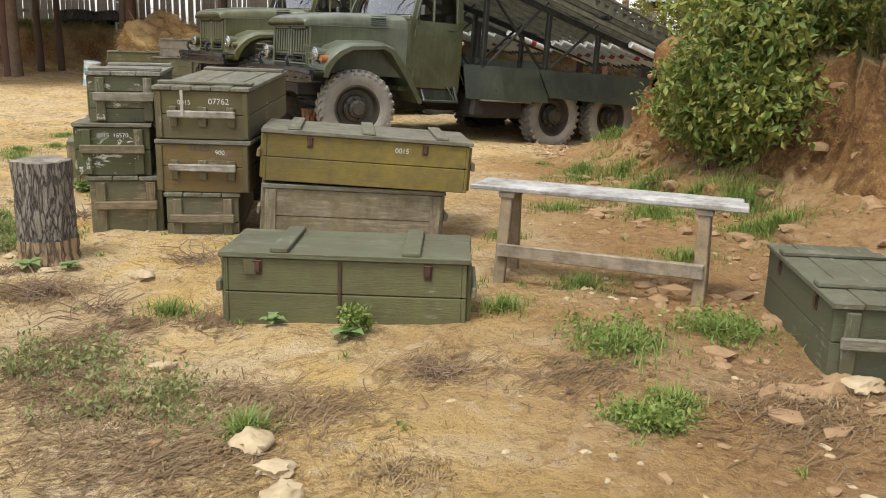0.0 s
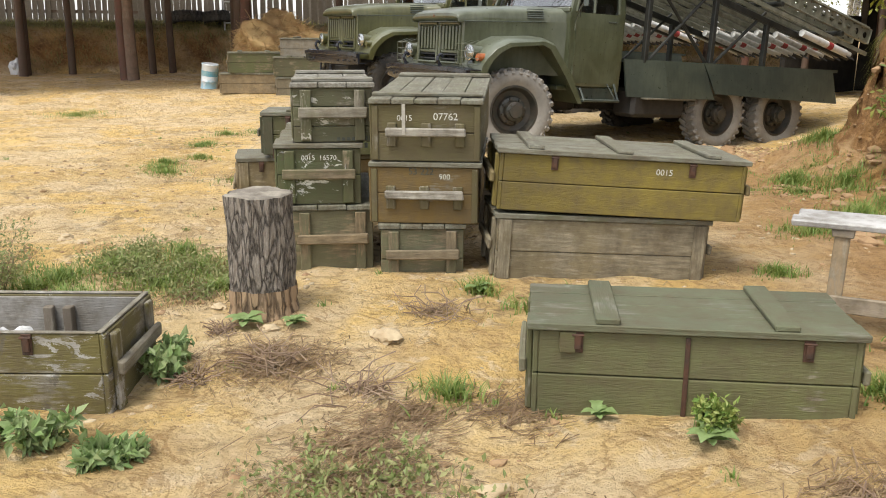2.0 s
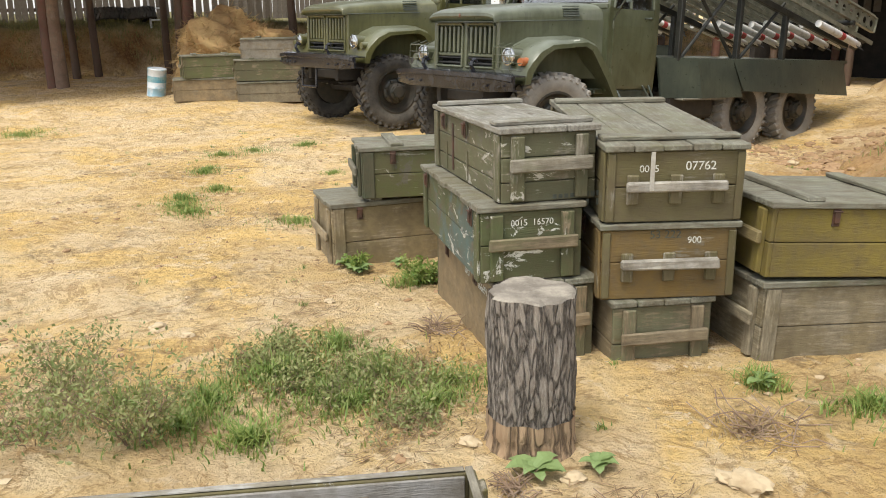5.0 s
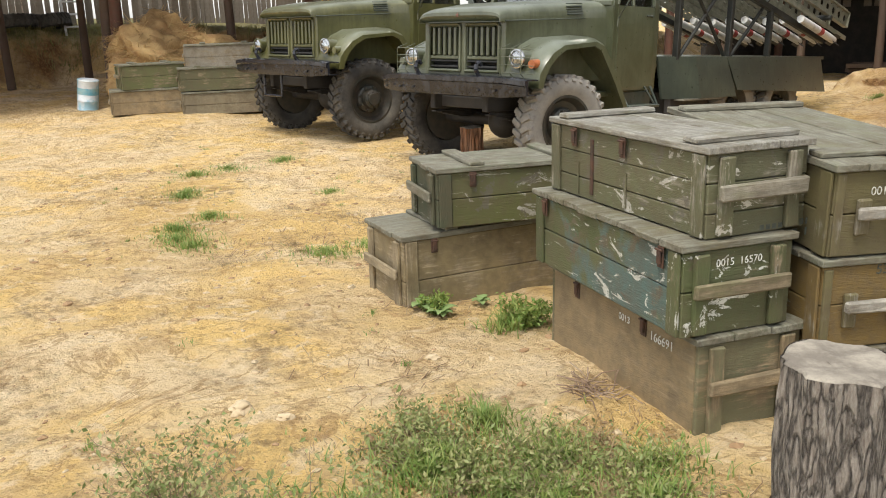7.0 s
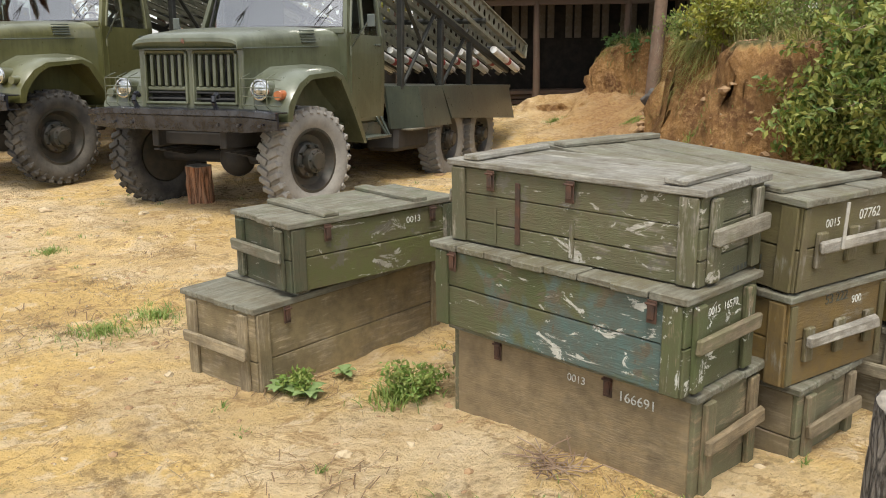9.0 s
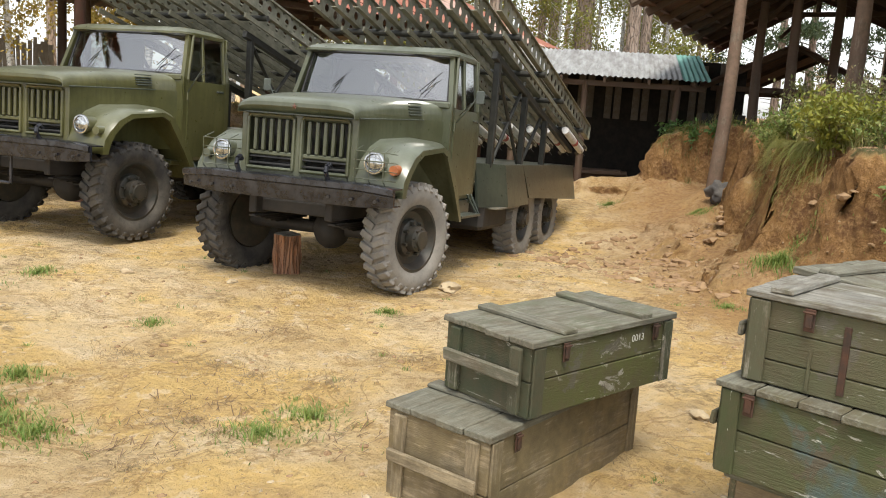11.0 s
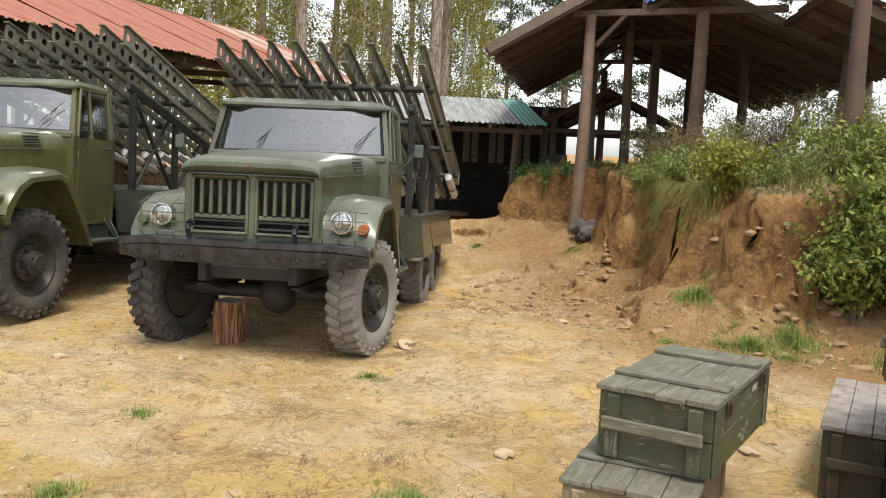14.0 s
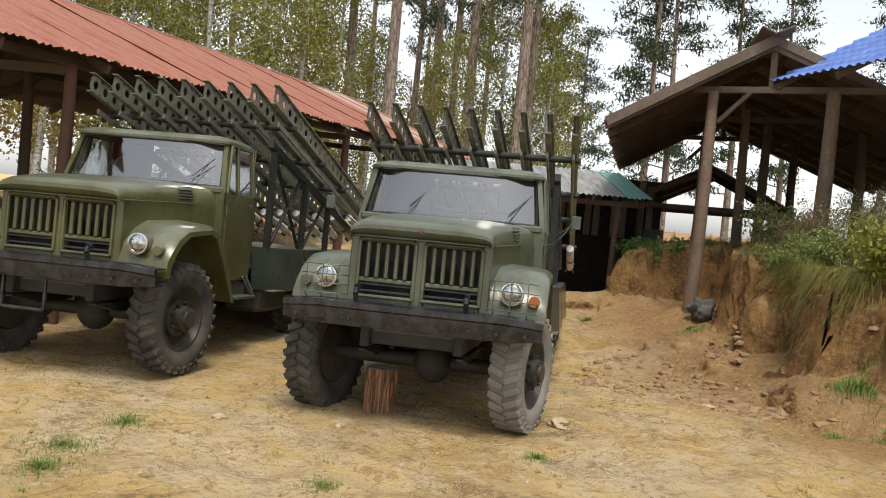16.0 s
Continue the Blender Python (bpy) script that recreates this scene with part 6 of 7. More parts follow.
for k in range(14):
    a = Vector((7.5, 20.5, 0)) + Vector((random.uniform(-0.1, 0.1), random.uniform(-0.1, 0.1), 0)) + nrm * 0.16 * (k % 5)
    z = lie(8.0, 20.0) + 0.07 + 0.11 * (k // 5)
    timber(pile, "board", (a.x, a.y, z), (a.x + 1.25 + random.uniform(-0.2, 0.2), a.y - 1.25, z + random.uniform(-0.02, 0.04)), 0.15, 0.09, M_BEAM)

# farther roofs
def far_barn(cx, cy, yaw, w, l, zw, zr, mats, label):
    t = thing("far_barn", pose(cx, cy, lie(cx, cy), 0, 0, yaw), label, "barn")
    q = t.matrix_world
    z0 = lie(cx, cy)
    L_ = lambda x, y, z: q @ Vector((x, y, z))
    roof_slope(t, L_(-l / 2, -w / 2, zw), L_(l / 2, -w / 2, zw), L_(0, 0, zr) - L_(0, -w / 2, zw), mats, 1.1, 31)
    roof_slope(t, L_(-l / 2, w / 2, zw), L_(l / 2, w / 2, zw), L_(0, 0, zr) - L_(0, w / 2, zw), mats, 1.1, 33)
    for x in np.arange(-l / 2 + 0.2, l / 2, 2.2):
        for s in (-1, 1):
            v = L_(x, s * (w / 2 - 0.4), 0)
            log_post(t, v.x, v.y, z0 - 0.3, z0 + zw, 0.08, M_BEAM)
        timber(t, "tie_beam", L_(x, -w / 2 + 0.2, zw - 0.05), L_(x, w / 2 - 0.2, zw - 0.05), 0.08, 0.12, M_BEAM)
        timber(t, "rafter", L_(x, -w / 2, zw - 0.06), L_(x, 0, zr - 0.06), 0.06, 0.1, M_BEAM)
        timber(t, "rafter", L_(x, w / 2, zw - 0.06), L_(x, 0, zr - 0.06), 0.06, 0.1, M_BEAM)
    return t


far_barn(14.2, 18.6, 26, 4.0, 5.0, 2.45, 3.45, (M_DARKROOF,), "small dark barn with a sagging gable roof")
far_barn(12.5, 24.0, 30, 4.5, 6.0, 1.9, 2.9, (M_RUST, M_DARKROOF), "rusty gabled barn behind the sheds")
far_barn(22.0, 31.0, 32, 6.0, 14.0, 1.9, 3.3, (M_ZINC,), "long grey sheet-roofed barn in the distance")

# ---- bench, stumps, can, hay, rock ----
bench = thing("bench", pose(0.945, 5.02, lie(0.945, 5.0), 0, 0, -20), "narrow wooden bench with a weathered white plank top", "bench")
wt = wood("bench_top", (0.46, 0.45, 0.44), (0.40, 0.385, 0.36), 0.5, "x")
wl_ = wood("bench_leg", (0.33, 0.24, 0.14), (0.33, 0.28, 0.20), 0.6, "z")
wr_ = wood("bench_rail", (0.34, 0.28, 0.20), (0.36, 0.31, 0.25), 0.6, "x")
for k, (y0, y1) in enumerate(((-0.135, 0.004), (0.010, 0.15))):
    part("plank", box_mesh(-0.80 + 0.02 * k, 0.80 - 0.03 * k, y0, y1, 0.555, 0.590, 0.005, 0.003), wt, bench, "whitish plank" if not k else "")
for s in (-1, 1):
    for y, ty in ((-0.16, -0.08), (0.17, 0.09)):
        bm = bmesh.new()
        beam(bm, (s * 0.585, y, -0.06), (s * 0.57, ty, 0.555), 0.07, 0.045, 0.005, (0, 1, 0))
        part("leg", bm, wl_, bench)
    part("cross_bar", box_mesh(s * 0.57 - 0.05, s * 0.57 + 0.05, -0.12, 0.13, 0.515, 0.553, 0.006, 0.003), wr_, bench)
part("stretcher", box_mesh(-0.60, 0.60, -0.185, -0.150, 0.17, 0.25, 0.005, 0.003), wr_, bench)


M_FOOT = bark_material("bare_stump_wood", (0.30, 0.20, 0.12), (0.40, 0.29, 0.18), (9, 9, 1.0), 0.015)


def stump_log(name, label, x, y, r, h, flare, mat, tilt=0.0):
    t = thing(name, pose(x, y, lie(x, y) - 0.04, 0, tilt, random.uniform(0, 360)), label, "stump")
    bm = bmesh.new()
    rings = []
    n, steps = 40, 22
    ridge_ = [random.uniform(-1, 1) for _ in range(n)]
    for k in range(steps + 1):
        u = k / steps
        loop = []
        for j in range(n):
            a = 2 * math.pi * j / n
            rough = 0.018 * noise.noise(Vector((4 * math.cos(a), 4 * math.sin(a), u * 2.2))) + 0.015 * ridge_[j] * (0.6 + 0.4 * math.sin(u * 9 + j)) + 0.007 * noise.noise(Vector((15 * math.cos(a), 15 * math.sin(a), u * 9)))
            base = r * (1 + flare * max(0, 1 - u / 0.22) ** 1.5) - (0.012 if 0 < u < 0.17 and flare else 0)
            rr = base + (rough if 0.17 < u or not flare else rough * 0.6)
            loop.append((rr * math.cos(a), rr * math.sin(a), u * h + (0.012 * noise.noise(Vector((math.cos(a), math.sin(a), 3))) if k == steps else 0)))
        rings.append(loop)
    loft(bm, rings, caps=False)
    part("bark", bm, mat, t, "deeply furrowed grey bark" if flare else "", 60)
    bm = bmesh.new()
    vs = [[bm.verts.new((q * p_[0] * 0.985, q * p_[1] * 0.985, p_[2] + (0.004 if q < 1 else -0.004) + 0.006 * noise.noise(Vector((p_[0] * 14 * q, p_[1] * 14 * q, 1))))) for p_ in rings[-1]] for q in (1, 0.93, 0.6, 0.3)]
    for r0, r1 in zip(vs, vs[1:]):
        for j in range(n):
            bm.faces.new((r0[j], r0[(j + 1) % n], r1[(j + 1) % n], r1[j]))
    bm.faces.new(vs[-1])
    part("cut_face", bm, M_CUT, t, "grey sawn top")
    if flare:
        bm = bmesh.new()
        rr2 = [[(1.035 * p_[0], 1.035 * p_[1], p_[2]) for p_ in rings[k]] for k in range(0, 7)]
        loft(bm, rr2, caps=False)
        part("debarked_foot", bm, M_FOOT, t, "bare reddish wood at the foot", 60)
    return t


stump_log("tree_stump", "tall pine stump with furrowed grey bark", -2.47, 5.26, 0.168, 0.665, 0.22, M_BARK)
stump_log("wood_block", "split red-brown log block under the bumper", -2.06, 13.18, 0.135, 0.44, 0.0, M_STUMP)

can = thing("canister", pose(-7.72, 19.0, lie(-7.72, 19.0) - 0.02, 4, 8, 0), "dented white and pale blue tin canister on the ground", "canister")
bm = bmesh.new()
revolve(bm, [(0.0, 0.0), (0.17, 0.0), (0.18, 0.015), (0.172, 0.03), (0.172, 0.16), (0.178, 0.17), (0.172, 0.18), (0.172, 0.50), (0.18, 0.515), (0.17, 0.53), (0.0, 0.525)], 26)
bmesh.ops.transform(bm, matrix=Matrix.Rotation(radians(90), 4, "X"), verts=bm.verts)
part("drum", bm, plain("white_blue_tin", (0.62, 0.66, 0.68), (0.28, 0.46, 0.55), 0.4, 0.1, 3, 0.1, 0.45, 0.55), can, "", 40)
bm = bmesh.new()
revolve(bm, [(0.1735, 0.28), (0.1745, 0.29), (0.1745, 0.38), (0.1735, 0.39)], 26)
bmesh.ops.transform(bm, matrix=Matrix.Rotation(radians(90), 4, "X"), verts=bm.verts)
part("label_band", bm, plain("blue_band", (0.10, 0.32, 0.42), (0.3, 0.42, 0.40), 0.4, 0, 6, 0), can, "blue printed band")


def lump(name, label, category, x, y, z, sx, sy, sz, mat, seed, n=5, rough=0.35, sink=0.3, group=""):
    bm = bmesh.new()
    bmesh.ops.create_icosphere(bm, subdivisions=n, radius=1)
    for v in bm.verts:
        q = v.co * 1.4 + Vector((seed * 7.1, seed * 3.3, 0))
        v.co *= 1 + rough * noise.noise(q) + rough * 0.5 * noise.noise(q * 2.7) + rough * 0.25 * noise.noise(q * 6)
        v.co = Vector((v.co.x * sx, v.co.y * sy, v.co.z * sz))
    me_ = finish(bm, name, mat, 45 if n < 4 else 80)
    ob = new(name, me_)
    ob.matrix_world = pose(x, y, z + sz * (1 - sink), 0, 0, seed * 77)
    return tagged(ob, label, category, group)


heap = lump("hay_heap", "heap of yellow-brown straw and earth behind the crates", "heap", -6.5, 20.6, lie(-6.5, 20.6), 1.25, 1.0, 0.85, M_HAY, 1.0, 5, 0.4, 0.35)
hr = random.Random(12)
vs_, fs_ = [], []
for _ in range(5200):
    v_ = heap.data.vertices[hr.randrange(len(heap.data.vertices))]
    q = v_.co + v_.normal * hr.uniform(-0.02, 0.03)
    d = (Vector((hr.gauss(0, 1), hr.gauss(0, 1), hr.gauss(-0.5, 0.6))) + v_.normal * 0.35).normalized() * hr.uniform(0.07, 0.28)
    w = d.cross(v_.normal).normalized() * hr.uniform(0.004, 0.010)
    n_v = len(vs_)
    vs_ += [tuple(q - w), tuple(q + w), tuple(q + d + w * 0.4), tuple(q + d - w * 0.4)]
    fs_.append((n_v, n_v + 1, n_v + 2, n_v + 3))
me_ = bpy.data.meshes.new("straw")
me_.from_pydata(vs_, [], fs_)
me_.materials.append(leafy("heap_straw", (0.60, 0.44, 0.20), (0.30, 0.19, 0.09), 0.9))
part("straw", me_, None, heap, "loose pale straw")
lump("concrete_lump", "dark rough concrete lump at the foot of a post", "rock", 5.75, 14.15, lie(5.75, 14.15), 0.22, 0.2, 0.2, M_ROCK, 2.0, 4, 0.4)
lump("white_bag", "white plastic bag lying at the foot of the earth wall", "bag", -13.75, 22.2, lie(-13.75, 22.2), 0.32, 0.2, 0.22, plain("white_plastic", (0.66, 0.66, 0.66), (0.55, 0.55, 0.56), 0.5, 0, 10, 0.4), 6.0, 4, 0.5, 0.3)
for k, (x, y) in enumerate(((-10.5, 25.3), (-9.95, 25.6))):
    ob = thing("old_tyre", pose(x, y, lie(x, y) + 0.14 + 0.02 * k, 78, 0, 20 + 40 * k), "worn black tyre dumped on the bank", "tyre", "dumped tyres")
    part("casing", TYRE_DARK, None, ob)
lad = thing("ladder", pose(-9.35, 25.6, lie(-9.35, 25.6) - 0.05, -14, 0, 24), "short white-painted ladder leaning on the fence", "ladder")
for s in (-1, 1):
    part("rail", box_mesh(s * 0.2 - 0.025, s * 0.2 + 0.025, -0.02, 0.02, 0, 1.4, 0.004), M_WHITE, lad)
for k in range(4):
    part("rung", box_mesh(-0.176, 0.176, -0.015, 0.015, 0.2 + 0.3 * k, 0.24 + 0.3 * k, 0.004), M_WHITE, lad)
PALE = "pale stones on the soil"
for k, (x, y, s) in enumerate(((-1.2, 3.53, 0.05), (-0.65, 2.78, 0.085), (-0.53, 2.59, 0.065), (-0.48, 2.45, 0.075), (-1.78, 4.89, 0.065), (1.81, 3.47, 0.09), (-2.71, 5.25, 0.045), (-2.35, 4.96, 0.045), (-1.74, 4.86, 0.08),
                               (-4.12, 6.53, 0.035), (-4.32, 6.67, 0.06), (-3.42, 7.07, 0.035), (-3.75, 8.40, 0.03), (-2.61, 9.51, 0.07), (-0.84, 12.04, 0.13), (1.4, 11.72, 0.07), (-2.74, 12.86, 0.05), (-1.48, 8.42, 0.07), (-3.57, 13.4, 0.06))):
    lump("stone", "flat pale sandstone lying on the soil", "stone", x, y, lie(x, y), s, s * 0.75, s * 0.42, M_STONE, k + 5.0, 3, 0.5, 0.55, PALE)

# ---- planting: grass, weeds, bush, litter, stones ----
def ribbon_mesh(name, strips, mat):
    """Many flat strips, each a list of (left, right) point pairs."""
    vs, fs = [], []
    for st in strips:
        b = len(vs)
        for l_, r_ in st:
            vs += [l_, r_]
        for k in range(len(st) - 1):
            fs.append((b + 2 * k, b + 2 * k + 1, b + 2 * k + 3, b + 2 * k + 2))
    me_ = bpy.data.meshes.new(name)
    me_.from_pydata(vs, [], fs)
    me_.materials.append(mat)
    return me_


def blade(rng, x, y, z, h, w, lean):
    a = rng.uniform(0, 6.283)
    ca, sa_ = math.cos(a), math.sin(a)
    st = []
    for k in range(4):
        u = k / 3
        px_, py_, pz_ = x + ca * lean * h * u * u, y + sa_ * lean * h * u * u, z + h * u * (1 - 0.35 * lean * u)
        ww = w * (1 - u) ** 0.7 + 0.0004
        st.append(((px_ - sa_ * ww, py_ + ca * ww, pz_), (px_ + sa_ * ww, py_ - ca * ww, pz_)))
    return st


def tuft(rng, strips, x, y, r, h, n, w=0.0035, lean=0.9):
    for _ in range(n):
        q, a = r * abs(rng.gauss(0, 0.5)), rng.uniform(0, 6.283)
        bx, by = x + q * math.cos(a), y + q * math.sin(a)
        strips.append(blade(rng, bx, by, lie(bx, by) - 0.005, h * rng.uniform(0.45, 1.15) * (1 - 0.4 * min(1, q / (r + 0.01))), w * rng.uniform(0.7, 1.4), lean * rng.uniform(0.2, 1.2)))


rng = random.Random(5)
GREEN_A = ((-1.4, 4.26, .18), (0.33, 4.38, .2), (0.84, 3.79, .34), (1.39, 4.12, .34), (0.78, 3.02, .2), (0.94, 3.18, .16), (-0.7, 2.9, .11), (0.84, 5.03, .3), (1.65, 5.74, .3), (1.01, 7.46, .4), (1.79, 7.21, .5), (2.5, 7.14, .5), (1.95, 8.3, .45), (1.9, 9.4, .5), (1.45, 9.2, .4), (2.2, 7.6, .5), (1.5, 8.0, .4), (4.85, 13.75, .25), (4.95, 13.9, .2), (1.75, 9.9, .3), (2.3, 6.4, .4))
GREEN_B = ((-3.32, 5.81, .3), (-3.31, 6.29, .25), (-2.93, 7.47, .2), (-3.6, 5.37, .22), (-1.0, 5.45, .3), (-1.36, 5.73, .15), (-5.04, 10.05, .2), (-4.85, 10.73, .2), (-4.9, 13.18, .35), (-4.3, 13.54, .2), (-8.61, 15.1, .6), (-3.84, 5.73, .25), (-3.1, 6.0, .3), (-3.5, 6.0, .3), (-2.85, 5.65, .25), (0.1, 5.0, .2), (0.45, 6.3, .2), (-3.2, 5.7, .4), (-3.6, 5.95, .4), (-2.75, 5.9, .3), (-3.9, 5.5, .35), (-4.2, 5.7, .4))
GREEN_C = ((-5.2, 11.9, .2), (-3.78, 11.74, .15), (-5.08, 10.28, .2), (-4.91, 9.85, .3), (-1.87, 11.49, .13), (-3.89, 9.33, .3), (-5.2, 11.66, .2), (-5.21, 12.74, .2), (2.2, 10.51, .4), (-3.53, 9.47, .25), (1.15, 10.31, .2), (5.05, 15.9, .2), (1.5, 9.9, .3))
DRY = ((-1.66, 3.45, .4), (-1.17, 3.03, .45), (-0.15, 2.59, .3), (1.56, 3.31, .5), (-0.59, 3.04, .4), (-2.23, 4.53, .4), (0.01, 3.49, .2), (-3.01, 5.73, .4), (-3.63, 6.17, .4), (-2.96, 5.5, .35), (-4.08, 9.44, .3), (-4.59, 9.19, .3), (-1.57, 5.3, .2), (-3.7, 10.53, .3), (-4.13, 9.7, .4), (-3.18, 9.97, .35), (-4.17, 11.03, .25), (-3.55, 10.29, .4), (-2.39, 10.23, .4), (-2.9, 6.1, .3))
strips = []
for x, y, r in GREEN_A + GREEN_B + GREEN_C:
    tuft(rng, strips, x, y, r * (1.0 if y < 8 else 1.25), (0.09 if y < 8 else 0.055) + 0.04 * rng.random(), int(300 * r / 0.3) + 70, 0.0035, 1.1)
for x, y, r in ((1.79, 7.21, .45), (2.5, 7.0, .45), (2.25, 7.55, .4), (1.95, 8.3, .4), (1.6, 8.1, .35), (2.45, 6.3, .4), (1.9, 9.3, .4), (1.5, 9.6, .3), (2.0, 10.4, .35)):
    tuft(rng, strips, x, y, r, 0.17, 420, 0.004)
for _ in range(140):
    x, y = rng.uniform(-8, 3), rng.uniform(2, 15)
    tuft(rng, strips, x, y, 0.07, 0.05, 14)
tagged(new("grass", ribbon_mesh("grass", strips, M_GRASS)), "short bright green grass tufts on sandy soil", "grass", kind="stuff")
strips, litter_strips = [], []
for x, y, r in DRY:
    tuft(rng, strips, x, y, r * 1.4, 0.05 if y < 8 else 0.035, int((560 if y < 8 else 240) * r / 0.3), 0.003, 1.6)
LITTER = ((-2.23, 4.58, .34), (-1.55, 4.05, .22), (-1.14, 4.12, .25), (-1.14, 2.63, .5), (-0.83, 2.67, .4), (-0.45, 3.07, .3), (-0.78, 3.22, .25), (0.0, 3.53, .25), (1.36, 3.08, .4), (-1.52, 3.19, .4), (-2.25, 4.55, .3), (-2.96, 5.31, .35), (-4.0, 9.89, .4), (-3.03, 11.28, .35), (-2.3, 9.92, .35), (-3.4, 9.15, .35), (-4.4, 9.6, .4), (-3.3, 7.9, .3), (-3.6, 6.9, .3), (-1.7, 3.75, .3), (0.6, 3.4, .3))
for x, y, r in LITTER:
    for _ in range(int((1300 if y < 5 else 200) * r)):
        px_, py_ = x + rng.gauss(0, 0.5 * r), y + rng.gauss(0, 0.42 * r)
        a, l_, w = rng.gauss(0.4, 0.7), rng.uniform(0.02, 0.11), rng.uniform(0.0012, 0.0034)
        dx, dy, sx_, sy_ = math.cos(a) * l_ / 2, math.sin(a) * l_ / 2, -math.sin(a) * w, math.cos(a) * w
        z, z2 = lie(px_ - dx, py_ - dy) + rng.uniform(0.002, 0.012), lie(px_ + dx, py_ + dy) + rng.uniform(0.003, 0.03)
        litter_strips.append([((px_ - dx + sx_, py_ - dy + sy_, z), (px_ - dx - sx_, py_ - dy - sy_, z)), ((px_ + dx + sx_, py_ + dy + sy_, z2), (px_ + dx - sx_, py_ + dy - sy_, z2))])
tagged(new("stalk_litter", ribbon_mesh("stalk_litter", litter_strips, leafy("brown_stalk", (0.17, 0.105, 0.055), (0.30, 0.21, 0.12), 0.9))), "flattened brown dead stalks littering the soil", "dry litter", kind="stuff")
for _ in range(4500):
    x, y = rng.uniform(-7, 3.2), rng.uniform(0.8, 14)
    if noise.noise(Vector((x * 0.7, y * 0.7, 2))) + 0.5 * noise.noise(Vector((x * 2.3, y * 2.3, 5))) > rng.uniform(-0.05, 0.4):
        a, l_ = rng.uniform(0, 6.283), rng.uniform(0.02, 0.09)
        z = lie(x, y) + 0.004
        dx, dy = math.cos(a) * l_ / 2, math.sin(a) * l_ / 2
        w = rng.uniform(0.001, 0.0026)
        sx_, sy_ = -math.sin(a) * w, math.cos(a) * w
        z2 = lie(x + dx, y + dy) + rng.uniform(0.003, 0.02)
        strips.append([((x - dx + sx_, y - dy + sy_, z), (x - dx - sx_, y - dy - sy_, z)), ((x + dx + sx_, y + dy + sy_, z2), (x + dx - sx_, y + dy - sy_, z2))])
tagged(new("dry_grass", ribbon_mesh("dry_grass", strips, M_STRAW)), "dry straw-coloured grass and litter on the soil", "dry grass", kind="stuff")
# bank grass
def edge_way(x, y):
    """The way out of the bank at a place, level."""
    e = 0.05
    q = bank_depth(np.array([x + e, x - e, x, x]), np.array([y, y, y + e, y - e]))
    g = Vector((q[1] - q[0], q[3] - q[2], 0))
    return g.normalized() if g.length > 1e-6 else Vector((-1, 0, 0))


def hang(rng, strips, x, y, n, long_):
    way = edge_way(x, y)
    side = Vector((-way.y, way.x, 0))
    for _ in range(n):
        p = Vector((x + rng.gauss(0, 0.09), y + rng.gauss(0, 0.09), 0))
        p.z = lie(p.x, p.y) - 0.01
        l_, out, w = long_ * rng.uniform(0.5, 1.2), rng.uniform(0.35, 0.9), rng.uniform(0.003, 0.006)
        d = (way * out + side * rng.gauss(0, 0.35))
        st = []
        for k in range(6):
            u = k / 5
            c = p + d * (l_ * u) + Vector((0, 0, l_ * (0.95 * u - 1.55 * u * u)))
            ww = side * (w * (1 - u) ** 0.6 + 0.0005)
            st.append((tuple(c - ww), tuple(c + ww)))
        strips.append(st)


strips = []
for x0, y0, x1, y1, n in ((2.5, 10.9, 3.75, 12.3, 260), (3.75, 12.3, 5.4, 13.35, 460), (5.4, 13.35, 6.6, 13.75, 140), (6.0, 15.5, 6.3, 16.1, 20)):
    for _ in range(n):
        u = rng.random()
        way = edge_way(x0 + (x1 - x0) * u, y0 + (y1 - y0) * u)
        o = rng.uniform(0.1, 1.0)
        rx_, ry_ = x0 + (x1 - x0) * u - way.x * o, y0 + (y1 - y0) * u - way.y * o
        top_ = lie(rx_ - way.x * 0.5, ry_ - way.y * 0.5)
        if lie(rx_, ry_) < top_ - 0.16 or lie(rx_ + way.x * 0.3, ry_ + way.y * 0.3) > lie(rx_, ry_) - 0.10:
            continue
        hang(rng, strips, x0 + (x1 - x0) * u - way.x * o, y0 + (y1 - y0) * u - way.y * o, 42, rng.uniform(0.14, 0.33))
tagged(new("rim_grass", ribbon_mesh("rim_grass", strips, M_RIMGRASS)), "long fresh yellow-green grass hanging over the bank's rim", "grass", kind="stuff")
strips = []
for _ in range(2200):
    x, y = rng.uniform(1.8, 9.5), rng.uniform(4.5, 16.5)
    d = float(bank_depth(np.array([x]), np.array([y]))[0])
    if 0.33 < d < 4 and rng.random() < (1.0 if d < 1.3 else 0.45) and math.hypot(x - 6.1, y - 14.5) > 0.5:
        tuft(rng, strips, x, y, 0.16, rng.uniform(0.12, 0.34), 24, 0.004, 1.1)
for _ in range(500):
    u = rng.uniform(-15, 14)
    x, y = shed_xy(u, rng.uniform(5.0, 6.4) + 4.0 * float(smooth(2.0, -2.0, u)))
    tuft(rng, strips, x, y, 0.22, rng.uniform(0.1, 0.3), 12, 0.006, 1.1)
for _ in range(900):
    u = rng.uniform(-9, 1)
    x, y = shed_xy(u, rng.uniform(8.9, 10.6))
    tuft(rng, strips, x, y, 0.2, rng.uniform(0.08, 0.28), 10, 0.007, 1.2)
tagged(new("bank_grass", ribbon_mesh("bank_grass", strips, M_GRASS_DRY)), "long yellow-green grass hanging over the clay bank", "grass", kind="stuff")


